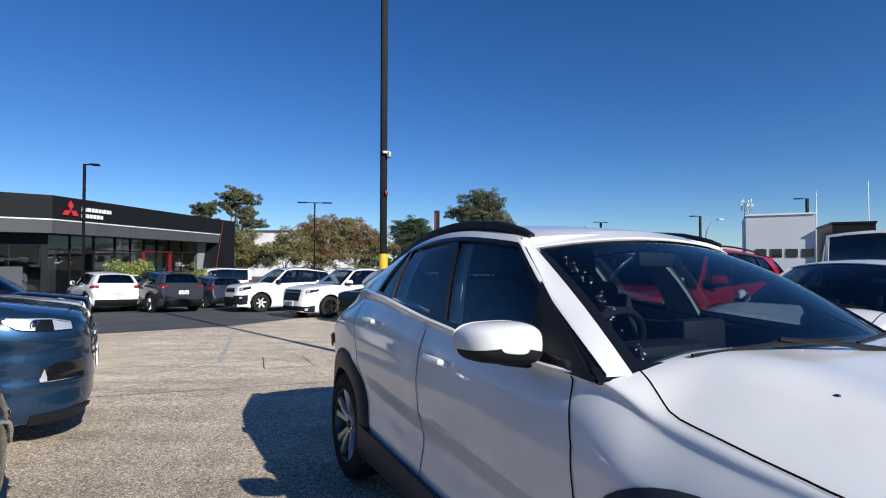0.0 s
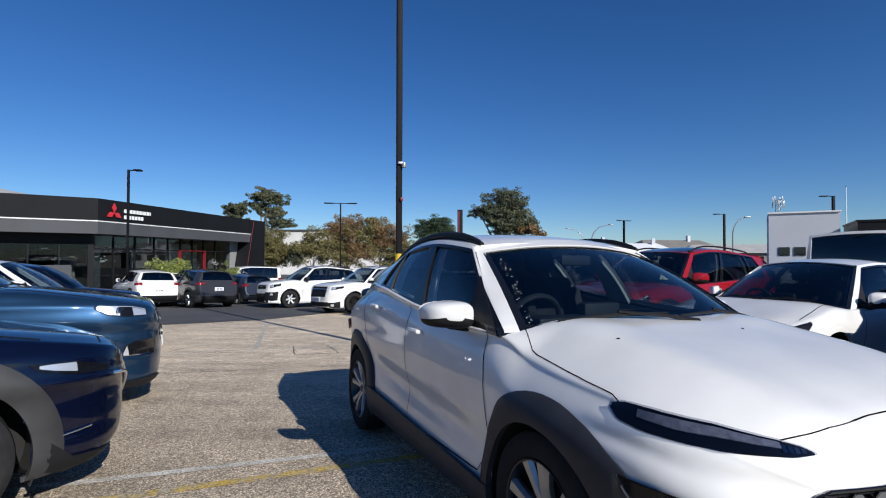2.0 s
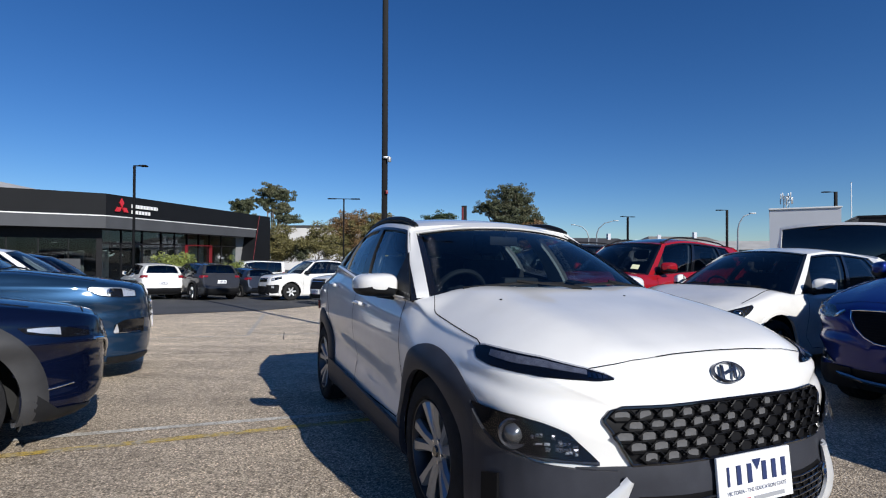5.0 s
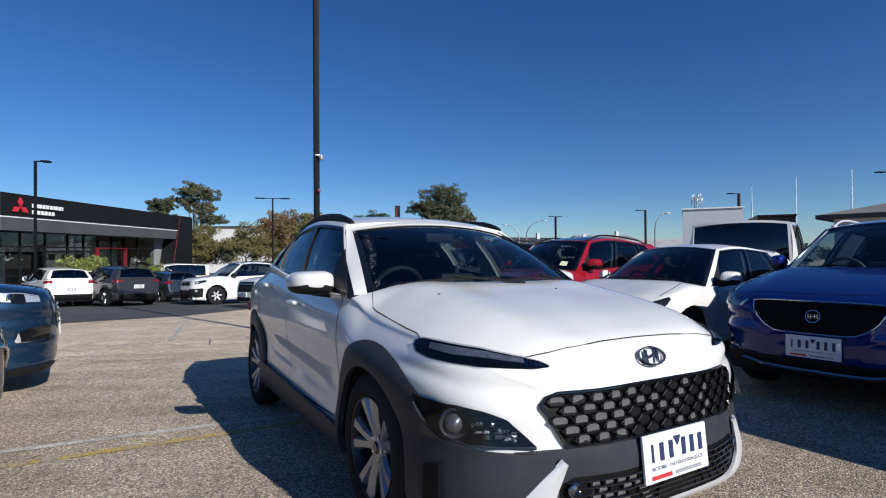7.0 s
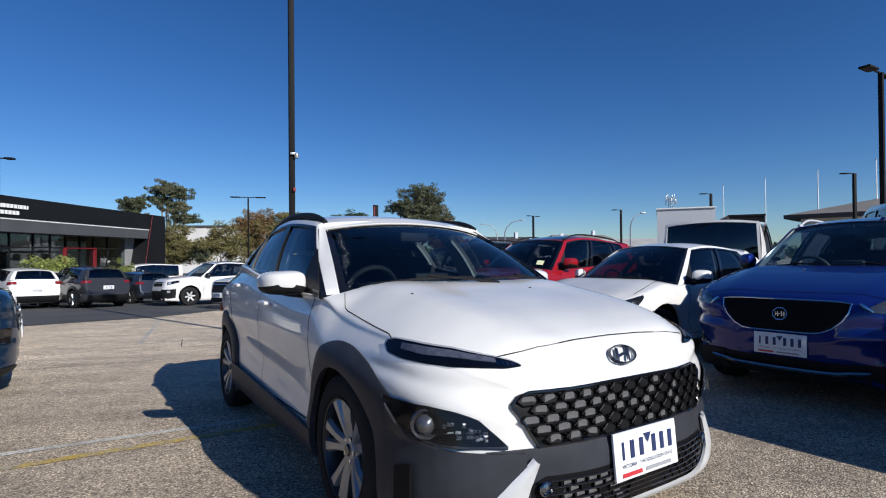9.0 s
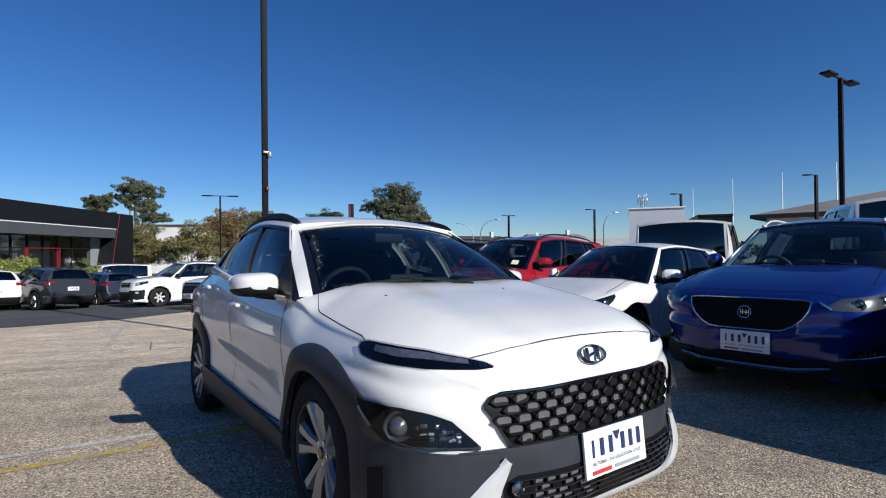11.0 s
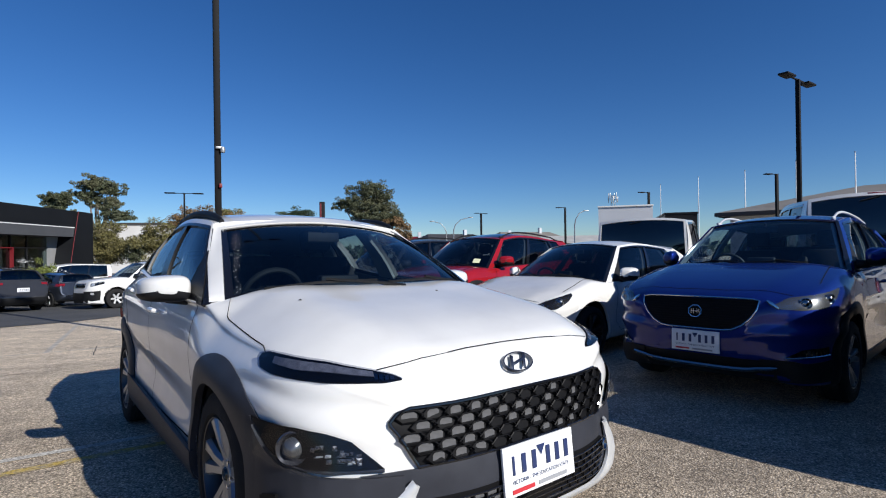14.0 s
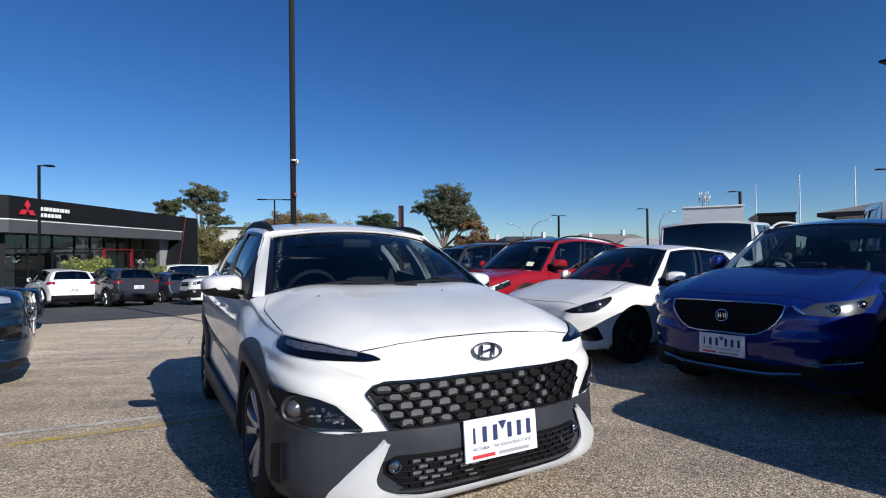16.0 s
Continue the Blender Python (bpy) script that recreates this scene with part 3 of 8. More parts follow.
    sheet(bm, lambda s, v: c.screen(s, v) + Vector((0, 0.006, -0.004)), lin(-0.985, 0.985, 25), lin(0.0, 1.0, 14), 0.0, flip=False)
    part("windscreen", bm, screen_glass, root)
    bm = bmesh.new()
    for sgn in (1, -1):
        sheet(bm, lambda k, v: c.screen(sgn * (ps[0] + (ps[1] - ps[0]) * v - pw * k), v), lin(0, 1, 3), lin(0, 1, 14), 0.012)
    for half, v0, v1 in ((ps[1], head - 0.025, head), (1, -0.03, 0.045)):
        sheet(bm, c.screen, lin(-half, half, 25), lin(v0, v1, 2), 0.012)
    bmesh.ops.recalc_face_normals(bm, faces=bm.faces)
    part("screen_surround", bm, GLOSS_BLACK, root, "black ceramic edge of the windscreen")
    if head < 1.0:      # the roof's front edge turns down over the glass
        bm = bmesh.new()
        sheet(bm, lambda s, v: c.screen(s, v) + Vector((0, -0.005, 0.006)), lin(-0.99, 0.99, 25), lin(head, 1.0, 4) + [1.06], 0.012)
        bmesh.ops.recalc_face_normals(bm, faces=bm.faces)
        part("roof_header", bm, paint_mat, root)
    bm = bmesh.new()
    sheet(bm, lambda s, v: c.hatch(s, v), lin(-rs, rs, 17), lin(0.06, 0.94, 9), 0.006)
    part("rear_window", bm, glass_mat, root)
    bm = bmesh.new()
    for s0, s1, v0, v1 in ((-1, -rs, 0, 1), (rs, 1, 0, 1), (-rs, rs, 0.94, 1), (-rs, rs, -0.03, 0.06)):
        sheet(bm, c.hatch, lin(s0, s1, 9), lin(v0, v1, 9), 0.03)
    bmesh.ops.recalc_face_normals(bm, faces=bm.faces)
    part("tailgate_frame", bm, paint_mat, root)


def slanted_sides(c, root, paint_mat, windows, glass_mat, ua, ps, v_top=0.92):
    """Sides whose window edges lean: windows are (u0 foot, u0 top, u1 foot, u1 top), measured along foot and top."""
    at = lambda e, v: e[0] + (e[1] - e[0]) * v / v_top
    edge = (0.2 * ua, ua)      # rear edge of the front pillar, narrower at its foot
    for sgn in (1, -1):
        f = lambda u, v: c.flank(u, v, sgn)

        def span(bm, left, right, n, vs, thick, lift=0.0):
            sheet(bm, lambda k, v: f(at(left, v) + (at(right, v) - at(left, v)) * k, v) + Vector((sgn * lift, 0, 0)), lin(0, 1, n), vs, thick, flip=sgn < 0)

        first, last = (windows[0][0], windows[0][1]), (windows[-1][2], windows[-1][3])
        bm = bmesh.new()

        def pillar(v):
            w = max(0.0, v)
            fall = Vector((0, 0, 0.4 * min(0.0, v)))
            end = 1.0 - 0.026 * (1 - w)
            row = [c.screen(sgn * q, w) + fall + Vector((0, -0.006, 0.005)) for q in lin(ps[0] + (ps[1] - ps[0]) * w, end, 6)]
            row += [row[5].lerp(f(u, w) + fall, min(1.0, w / 0.6)) for u in lin(at(edge, w) / 5, at(edge, w), 5)]
            for _ in range(5):
                row = [row[0]] + [row[i] * 0.5 + (row[i - 1] + row[i + 1]) * 0.25 for i in range(1, len(row) - 1)] + [row[-1]]
            return row

        def rebate(i, v):      # black strip between the pillar and the side glass
            p = c.screen(sgn * (0.935 + 0.013 * i), v) if i < 6 else f(at(edge, v) * (i - 5) / 4, v)
            return p + Vector((-sgn * 0.004, 0.004, 0.002))

        vs = [-0.12] + lin(0, 1, 16)
        rows = {v: pillar(v) for v in vs}
        sheet(bm, lambda i, v: rows[v][i], range(11), vs, 0.02, flip=sgn < 0)
        bmesh.ops.recalc_face_normals(bm, faces=bm.faces)
        part("front_pillar", bm, paint_mat, root, angle=75)
        bm = bmesh.new()
        span(bm, edge, (1.0, 1.0), 28, [v_top, 0.95, 0.98, 1.0], 0.03)
        span(bm, (last[0] + 0.012, last[1] + 0.012), (1.0, 1.0), 8, lin(0, v_top, 10), 0.035)
        bmesh.ops.recalc_face_normals(bm, faces=bm.faces)
        part("side_frame", bm, paint_mat, root)
        bm = bmesh.new()
        for a, b in zip(windows, windows[1:]):
            span(bm, (a[2], a[3]), (b[0], b[1]), 3, lin(0, v_top, 10), 0.035)
        span(bm, edge, first, 2, lin(0, v_top, 14), 0.03, 0.003)
        span(bm, last, (last[0] + 0.014, last[1] + 0.014), 2, lin(0, v_top, 10), 0.03, 0.003)
        span(bm, edge, (last[0] + 0.014, last[0] + 0.014), 24, [-0.03, 0.05], 0.03, 0.004)
        span(bm, edge, (last[1] + 0.014, last[1] + 0.014), 24, [v_top - 0.035, v_top + 0.012], 0.03, 0.004)
        bmesh.ops.recalc_face_normals(bm, faces=bm.faces)
        part("window_trim", bm, FRAME_GLOSS, root, "black window surround")
        bm = bmesh.new()
        sheet(bm, lambda u, t: f(u, 0.60 * t * (1 - 0.85 * (u - edge[0]) / 0.095)) + Vector((sgn * 0.004, 0, 0)), lin(edge[0], edge[0] + 0.095, 6), lin(0, 1, 6), 0.015, flip=sgn < 0)
        bmesh.ops.recalc_face_normals(bm, faces=bm.faces)
        part("mirror_sail", bm, CLAD, root, "black corner panel behind the door mirror")
        bm = bmesh.new()
        sheet(bm, rebate, range(10), lin(0, 0.9, 12), 0.01, flip=sgn < 0)
        bmesh.ops.recalc_face_normals(bm, faces=bm.faces)
        part("pillar_trim", bm, FRAME_GLOSS, root, "black strip behind the front pillar")
        for b0, t0, b1, t1 in windows:
            bm = bmesh.new()
            span(bm, (b0 - 0.004, t0 - 0.004), (b1 + 0.004, t1 + 0.004), 8, lin(0, v_top, 9), 0.0, -0.012)
            part("side_window", bm, glass_mat, root)
        for left, right in [((0.0, 0.0), edge)] + [((a[2] - 0.01, a[3] - 0.01), (b[0] + 0.01, b[1] + 0.01)) for a, b in zip(windows, windows[1:])] + [(last, (1.0, 1.0))]:
            bm = bmesh.new()
            span(bm, left, right, 3, lin(0, 1, 8), 0.02, -0.055)
            part("pillar_lining", bm, TRIM_GREY, root, "pale grey pillar lining")


def seat_bm(w=0.50, head=True):
    bm = bmesh.new()
    box(bm, (w, 0.52, 0.16), (0, 0, 0.10), 0.05)
    box(bm, (w, 0.15, 0.62), (0, 0.30, 0.45), 0.06, Euler((radians(-17), 0, 0)).to_matrix())
    for s in (-1, 1):
        box(bm, (0.09, 0.20, 0.50), (s * (w / 2 - 0.03), 0.26, 0.42), 0.04, Euler((radians(-17), 0, 0)).to_matrix())
    if head:
        box(bm, (0.26, 0.10, 0.19), (0, 0.43, 0.88), 0.045, Euler((radians(-12), 0, 0)).to_matrix())
        for s in (-0.06, 0.06):
            tube(bm, [(s, 0.38, 0.72), (s, 0.43, 0.84)], 0.006, 6)
    return bm


SEAT = smooth_mesh(seat_bm(), "seat", FABRIC)
BENCH = smooth_mesh(seat_bm(1.25, False), "rear_bench", FABRIC)
hd = bmesh.new()
box(hd, (0.24, 0.09, 0.17), (0, 0, 0), 0.04)
HEADREST = smooth_mesh(hd, "headrest", FABRIC)


def interior(c, root, wheel=True):
    y0 = c.corner_y()
    floor_z = c.belt(2.0) - 0.62
    bm = bmesh.new()
    box(bm, (1.36, c.tail[0] - y0, 0.04), (0, (c.tail[0] + y0) / 2 - 0.1, floor_z), 0.01)
    for s in (-1, 1):
        box(bm, (0.07, c.tail[0] - y0 - 0.3, 0.58), (s * 0.70, (c.tail[0] + y0) / 2 - 0.1, floor_z + 0.29), 0.02)
    box(bm, (1.36, 0.05, 0.58), (0, c.tail[0] - 0.28, floor_z + 0.28), 0.02)
    part("cabin_tub", bm, TRIM, root)
    bm = bmesh.new()
    zd = c.cowl[1]
    sheet(bm, lambda x, t: (x, c.cowl[0] + 0.06 + c.sweep * (x / 0.70) ** 2 * 0.8 + t * 0.50, zd - 0.05 - 0.02 * t + 0.025 * math.sin(math.pi * t) - 0.26 * max(0, t - 0.8) / 0.2), lin(-0.68, 0.68, 19), lin(0, 1, 10), 0.04)
    box(bm, (0.26, 0.08, 0.15), (0.0, c.cowl[0] + 0.55, zd - 0.01), 0.02)
    box(bm, (0.36, 0.16, 0.07), (-0.36, c.cowl[0] + 0.44, zd - 0.03), 0.03)
    box(bm, (0.30, 0.30, 0.42), (0.0, c.cowl[0] + 0.62, zd - 0.42), 0.04)
    bmesh.ops.recalc_face_normals(bm, faces=bm.faces)
    part("dashboard", bm, TRIM, root)
    if wheel:
        bm = bmesh.new()
        prof = [(0.018 * math.cos(a), 0.172 + 0.016 * math.sin(a)) for a in lin(0, 2 * math.pi, 9)[:-1]]
        lathe(bm, prof, 36, "y", closed=True)
        box(bm, (0.30, 0.022, 0.045), (0, 0, 0), 0.01)
        box(bm, (0.045, 0.022, 0.16), (0, 0, -0.08), 0.01)
        lathe(bm, [(-0.02, 0.0005), (-0.02, 0.06), (0.02, 0.065), (0.05, 0.03)], 20, "y")
        part("steering_wheel", bm, TRIM, root, m=pose(-0.36, c.cowl[0] + 0.68, zd - 0.055, 24))
    for s in (-0.36, 0.36):
        share("seat", SEAT, root, pose(s, c.cowl[0] + 1.22, floor_z + 0.06))
    share("rear_bench", BENCH, root, pose(0, min(c.ra - 0.42, c.tail[0] - 0.9), floor_z + 0.10))
    for s in (-0.42, 0.42):
        share("headrest", HEADREST, root, pose(s, min(c.ra - 0.42, c.tail[0] - 0.9) + 0.42, floor_z + 0.88))
    bm = bmesh.new()
    box(bm, (0.22, 0.025, 0.065), (0, 0, 0), 0.012)
    tube(bm, [(0, 0, 0.03), (0, -0.04, 0.07)], 0.012, 8)
    p = c.screen(0, 0.86)
    part("rear_view_mirror", bm, TRIM, root, m=pose(0, p.y + 0.10, p.z - 0.06))


def door_mirror(c, root, y, z, reach, paint_mat, cap=None, h=0.165, d=0.20, gap=0.035):
    """One mirror a side: painted shell, black lower half and arm, mirror glass behind."""
    for sgn in (1, -1):
        w0 = c.base_w(y) + gap
        x1 = reach
        hold = new("door_mirror")
        hold.parent = root
        hold.empty_display_size = 0.1
        wd = x1 - w0 - 0.01
        # shell: rounded, fuller in front, flat behind
        bm = bmesh.new()

        def fn(a, t):
            ca, sa = math.cos(a), math.sin(a)
            q = abs(ca) ** 0.62 * math.copysign(1, ca), abs(sa) ** 0.62 * math.copysign(1, sa)
            r = math.sin(t * math.pi / 2) ** 0.55
            wz = h / 2 * (1.0 - 0.10 * q[0])
            return (sgn * (w0 + 0.02 + wd / 2 + q[0] * wd / 2 * r), y + d * 0.62 - d * 0.62 * math.cos(t * math.pi / 2) ** 0.8 * 1.0 - 0.05 + 0.05 * (q[0] * r), z + q[1] * wz * r)

        sheet(bm, lambda a, t: fn(a, t), lin(0, 2 * math.pi, 33), [0.0004, 0.02, 0.06] + lin(0.14, 1, 10))
        bmesh.ops.remove_doubles(bm, verts=bm.verts, dist=0.0008)
        ring = [bm.verts.new(Vector(fn(a, 1)) + Vector((0, 0.02, 0))) for a in lin(0, 2 * math.pi, 33)[:-1]]
        bm.faces.new(ring)
        bmesh.ops.recalc_face_normals(bm, faces=bm.faces)
        shell = part("shell", bm, cap or paint_mat, hold)
        bm = bmesh.new()
        sheet(bm, lambda a, t: Vector(fn(a, t)) + Vector((0, -0.004, -0.004)), lin(math.pi * 1.05, math.pi * 1.95, 19), lin(0.10, 1, 10), 0.003)
        part("lower_shell", bm, CLAD, hold, "black lower half")
        bm = bmesh.new()
        tube(bm, [(sgn * (w0 - 0.05), y + 0.03, z - h * 0.42), (sgn * (w0 + 0.03), y + 0.03, z - h * 0.42), (sgn * (w0 + wd * 0.55), y + 0.05, z - h * 0.40)], [0.05, 0.034, 0.022], 10)
        part("arm", bm, CLAD, hold)
        bm = bmesh.new()
        sheet(bm, lambda a, r: (sgn * (w0 + 0.02 + wd / 2 + math.cos(a) * wd * 0.44 * r), y + d * 0.62 - 0.022, z + math.sin(a) * h * 0.42 * r), lin(0, 2 * math.pi, 25), [0.01, 1.0], 0.004)
        part("mirror_glass", bm, CHROME, hold)


def lettering(text, width, mat):
    """Words in the built-in font, as a flat mesh of that width."""
    cu = bpy.data.curves.new("lettering", "FONT")
    cu.body, cu.align_x, cu.size = text, "CENTER", 1.0
    tmp = new("lettering", cu)
    bpy.context.view_layer.update()
    me = bpy.data.meshes.new_from_object(tmp)
    bpy.data.objects.remove(tmp)
    xs = [v.co.x for v in me.vertices]
    k = width / (max(xs) - min(xs))
    for v in me.vertices:
        v.co *= k
    me.materials.clear()
    me.materials.append(mat)
    return me


SLOGAN = lettering("VICTORIA - THE EDUCATION STATE", 0.31, PLATE_B)


def number_plate(root, m, w=0.372, h=0.134, strip=True):
    """A white plate with bars in place of its characters."""
    hold = new("number_plate")
    hold.parent = root
    hold.matrix_local = m
    hold.empty_display_size = 0.1
    bm = bmesh.new()
    hh = h + (0.026 if strip else 0)
    box(bm, (w + 0.014, 0.012, hh + 0.014), (0, 0.006, 0), 0.004)
    part("plate_frame", bm, PLATE_W, hold)
    zc = 0.012 if strip else 0
    for i, x in enumerate((-0.145, -0.092, -0.037, 0.040, 0.092, 0.145)):
        bm = bmesh.new()
        box(bm, (0.021 if i else 0.010, 0.004, 0.064), (x, -0.002, zc + 0.008))
        part("plate_bar", bm, PLATE_B, hold, "plain dark blue bar")
    bm = bmesh.new()
    v = [bm.verts.new(p) for p in ((-0.020, -0.003, zc + 0.052), (0.026, -0.003, zc + 0.052), (0.003, -0.003, zc + 0.014))]
    bm.faces.new(v)
    part("plate_triangle", bm, PLATE_B, hold)
    if strip:
        share("plate_text", SLOGAN, hold, pose(0, -0.0015, zc - 0.055, 90))
    else:
        bm = bmesh.new()
        box(bm, (0.30, 0.003, 0.009), (0, -0.001, zc - 0.050))
        part("plate_line", bm, PLATE_B, hold)
    if strip:
        bm = bmesh.new()
        box(bm, (0.115, 0.003, 0.014), (-0.10, -0.001, -hh / 2 + 0.012))
        part("strip_bar", bm, PLATE_R, hold, "red bar")
        bm = bmesh.new()
        box(bm, (0.16, 0.003, 0.013), (0.06, -0.001, -hh / 2 + 0.012))
        part("strip_bar", bm, LETTER_GREY, hold, "grey bar")
    return hold

# ---- finishing a car ----
def ground_z(x, y):
    """The yard falls away gently ahead and levels out far off."""
    y0, y1 = -14.0, 24.0
    yy = min(max(y, y0), y1)
    z = 0.320 - 0.0428 * yy
    if y > y1:
        z -= 0.0428 * 8 * (1 - math.exp(-(y - y1) / 8))
    if y < y0:
        z += 0.0428 * 6 * (1 - math.exp((y - y0) / 6))
    k = min(1.0, max(0.0, (x - 1.8) / 3.0))
    return z + 0.030 * k * k * (3 - 2 * k) * max(0.0, min(y, 18.0) - 3.0)


def on_ground(x, y, rz=0.0, dz=0.0):
    """A pose on the ground, leaning with its slope."""
    e = 0.5
    a = radians(rz)
    x, y = x - 1.9 * math.sin(a), y + 1.9 * math.cos(a)      # the middle of a car
    n = Vector((-(ground_z(x + e, y) - ground_z(x - e, y)) / (2 * e), -(ground_z(x, y + e) - ground_z(x, y - e)) / (2 * e), 1)).normalized()
    return Matrix.Translation((x, y, ground_z(x, y) + dz)) @ Vector((0, 0, 1)).rotation_difference(n).to_matrix().to_4x4() @ pose(0, 0, 0, 0, 0, rz) @ pose(0, -1.9, 0)


def handles(c, root, ys, z, mat):
    for y, sgn in itertools.product(ys, (1, -1)):
        bm = bmesh.new()
        p = c.side(y, z, sgn, 0.0)
        tube(bm, [c.side(y - 0.09, z - 0.004, sgn, 0.002), c.side(y - 0.07, z, sgn, 0.030), c.side(y, z + 0.004, sgn, 0.036), c.side(y + 0.07, z + 0.006, sgn, 0.030), c.side(y + 0.09, z + 0.004, sgn, 0.002)],
             [0.010, 0.014, 0.015, 0.014, 0.010], 8)
        part("door_handle", bm, mat, root)


def door_seams(c, root, y0, y1, y2, low=0.30):
    """Shut lines of the two doors of each side."""
    for sgn in (1, -1):
        b = lambda y: c.belt(y) - 0.02
        bms = [seam(c, "side", [(y0 + 0.05, b(y0)), (y0, b(y0) - 0.18), (y0, low + 0.12), (y0 + 0.10, low)], sgn),
               seam(c, "side", [(y1, b(y1)), (y1 + 0.02, low)], sgn),
               seam(c, "side", [(y2 + 0.12, b(y2 + 0.12)), (y2 + 0.05, b(y2) - 0.25), (y2 - 0.12, low + 0.15), (y2 - 0.20, low)], sgn),
               seam(c, "side", [(y0 + 0.10, low), (y1, low), (y2 - 0.20, low)], sgn)]
        part("shut_lines", merge(*bms), SEAM, root)


def rails(c, root, mat, u0=0.04, u1=0.93, lift=0.045, r=0.014):
    for sgn in (1, -1):
        bm = bmesh.new()
        pts, rs = [], []
        for i, u in enumerate(lin(u0, u1, 18)):
            p = c.crown(0.90 * sgn, u)
            k = min(1, min(i, 17 - i) / 2.5)
            pts.append(p + Vector((0, 0, 0.004 + lift * math.sin(k * math.pi / 2))))
            rs.append(r * (0.75 + 0.25 * k))
        tube(bm, pts, rs, 10)
        for u in (u0 + 0.012, u1 - 0.012):
            p = c.crown(0.90 * sgn, u)
            box(bm, (0.03, 0.10, 0.03), p + Vector((0, 0, 0.012)), 0.01)
        part("roof_rail", bm, mat, root)


def badge(c, root, z, w=0.13, h=0.07, sides=28, bars=True, front=True, mat=None):
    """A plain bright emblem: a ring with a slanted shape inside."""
    p = c.front(0, z, 0.0) if front else c.back(0, z, 0.0)
    q = c.front(0, z + 0.03, 0.0) if front else c.back(0, z + 0.03, 0.0)
    tilt = math.degrees(math.atan2(q.y - p.y, 0.03)) if front else 0
    hold = new("badge")
    hold.parent = root
    hold.empty_display_size = 0.05
    hold.matrix_local = pose(0, p.y - (0.013 if front else -0.006), z, -tilt, 0, 0 if front else 180)
    bm = bmesh.new()
    pts = [(w / 2 * math.cos(a), 0, h / 2 * math.sin(a)) for a in (2 * math.pi * (k + 0.5) / sides for k in range(sides))]
    ring = []
    for x, _, zz in pts:
        ring.append([bm.verts.new((x, 0.004, zz)), bm.verts.new((x * 0.97, -0.008, zz * 0.95)), bm.verts.new((x * 0.90, -0.008, zz * 0.85)), bm.verts.new((x * 0.885, 0.004, zz * 0.83))])
    for a, b in zip(ring, ring[1:] + ring[:1]):
        for j in range(3):
            bm.faces.new((a[j], a[j + 1], b[j + 1], b[j]))
    bmesh.ops.recalc_face_normals(bm, faces=bm.faces)
    part("badge_ring", bm, mat or CHROME, hold)
    if bars:
        bm = bmesh.new()
        for s in (-1, 1):
            box(bm, (w * 0.085, 0.008, h * 0.72), (s * w * 0.20, -0.002, 0), 0.002, Euler((0, radians(26), 0)).to_matrix())
        box(bm, (w * 0.40, 0.008, h * 0.13), (0, -0.002, 0), 0.002, Euler((0, radians(-14), 0)).to_matrix())
        part("badge_shape", bm, mat or CHROME, hold)
    return hold


def lamp_unit(c, root, phi0, phi1, lo, hi, dark=True, lens=None, strip=True, name="headlight", n_proj=1, proud=0.0, hexed=False, house=None):
    """A headlight at each front corner: dark housing, bright reflector bowls, a clear lens over them."""
    lo, hi = (poly_at(k) if isinstance(k, list) else k for k in (lo, hi))
    for sgn in (1, -1):
        hold = new(name)
        hold.parent = root
        hold.empty_display_size = 0.1
        part("housing", skin(c, "corner", phi0, phi1, lo, hi, 22, 7, 0.003 + proud, 0.0, sgn), house or (LAMP_DARK if dark else REFLECTOR), hold)
        for k in range(n_proj):
            ph = phi0 + (phi1 - phi0) * ((0.62, 0.28)[k] if n_proj > 1 else 0.55)
            zc = (lo(ph) + hi(ph)) / 2
            r = max(0.02, (hi(ph) - lo(ph)) * 0.36)
            p = c.corner(ph, zc, sgn, 0.004 + proud)
            bm = bmesh.new()
            lathe(bm, [(-0.006, r * 1.2), (-0.014, r * 1.1), (-0.004, r * 0.9), (0.006, r * 0.7)], 32 if hexed else 24, "y")
            part("bezel", bm, FACET if hexed else CHROME, hold, m=pose(*p, 0, 0, sgn * ph * 0.75))
            bm = bmesh.new()
            lathe(bm, [(-0.030 if hexed else -0.018, 0.0005), (-0.026 if hexed else -0.016, r * 0.42), (-0.006, r * 0.78)], 24, "y")
            part("projector", bm, PROJECTOR if hexed else CHROME_DARK, hold, m=pose(*p, 0, 0, sgn * ph * 0.75))
        if strip:
            t = skin(c, "corner", phi0 + 2, phi1 - 2, lambda a: lo(a) + 0.80 * (hi(a) - lo(a)), lambda a: lo(a) + 0.93 * (hi(a) - lo(a)), 18, 2, 0.006, 0.004, sgn)
            part("light_strip", t, DRL, hold)
            t = skin(c, "corner", phi0 + 3, phi0 + 0.32 * (phi1 - phi0), lambda a: lo(a) + 0.2 * (hi(a) - lo(a)), lambda a: lo(a) + 0.7 * (hi(a) - lo(a)), 10, 3, 0.005, 0.003, sgn)
            part("reflector", t, REFLECTOR, hold)
        bm = bmesh.new()      # the lens leans back towards its upper edge
        lean = 0.030 if hexed else 0.0
        sheet(bm, lambda a, t: c.corner(a, lo(a) + (hi(a) - lo(a)) * t, sgn, 0.021 + proud + lean * (0.6 - t) * min(1.0, 14 * (hi(a) - lo(a)))), lin(phi0, phi1, 22), lin(0, 1, 7), 0.0)
        bmesh.ops.recalc_face_normals(bm, faces=bm.faces)
        part("lens", bm, lens or LENS, hold)


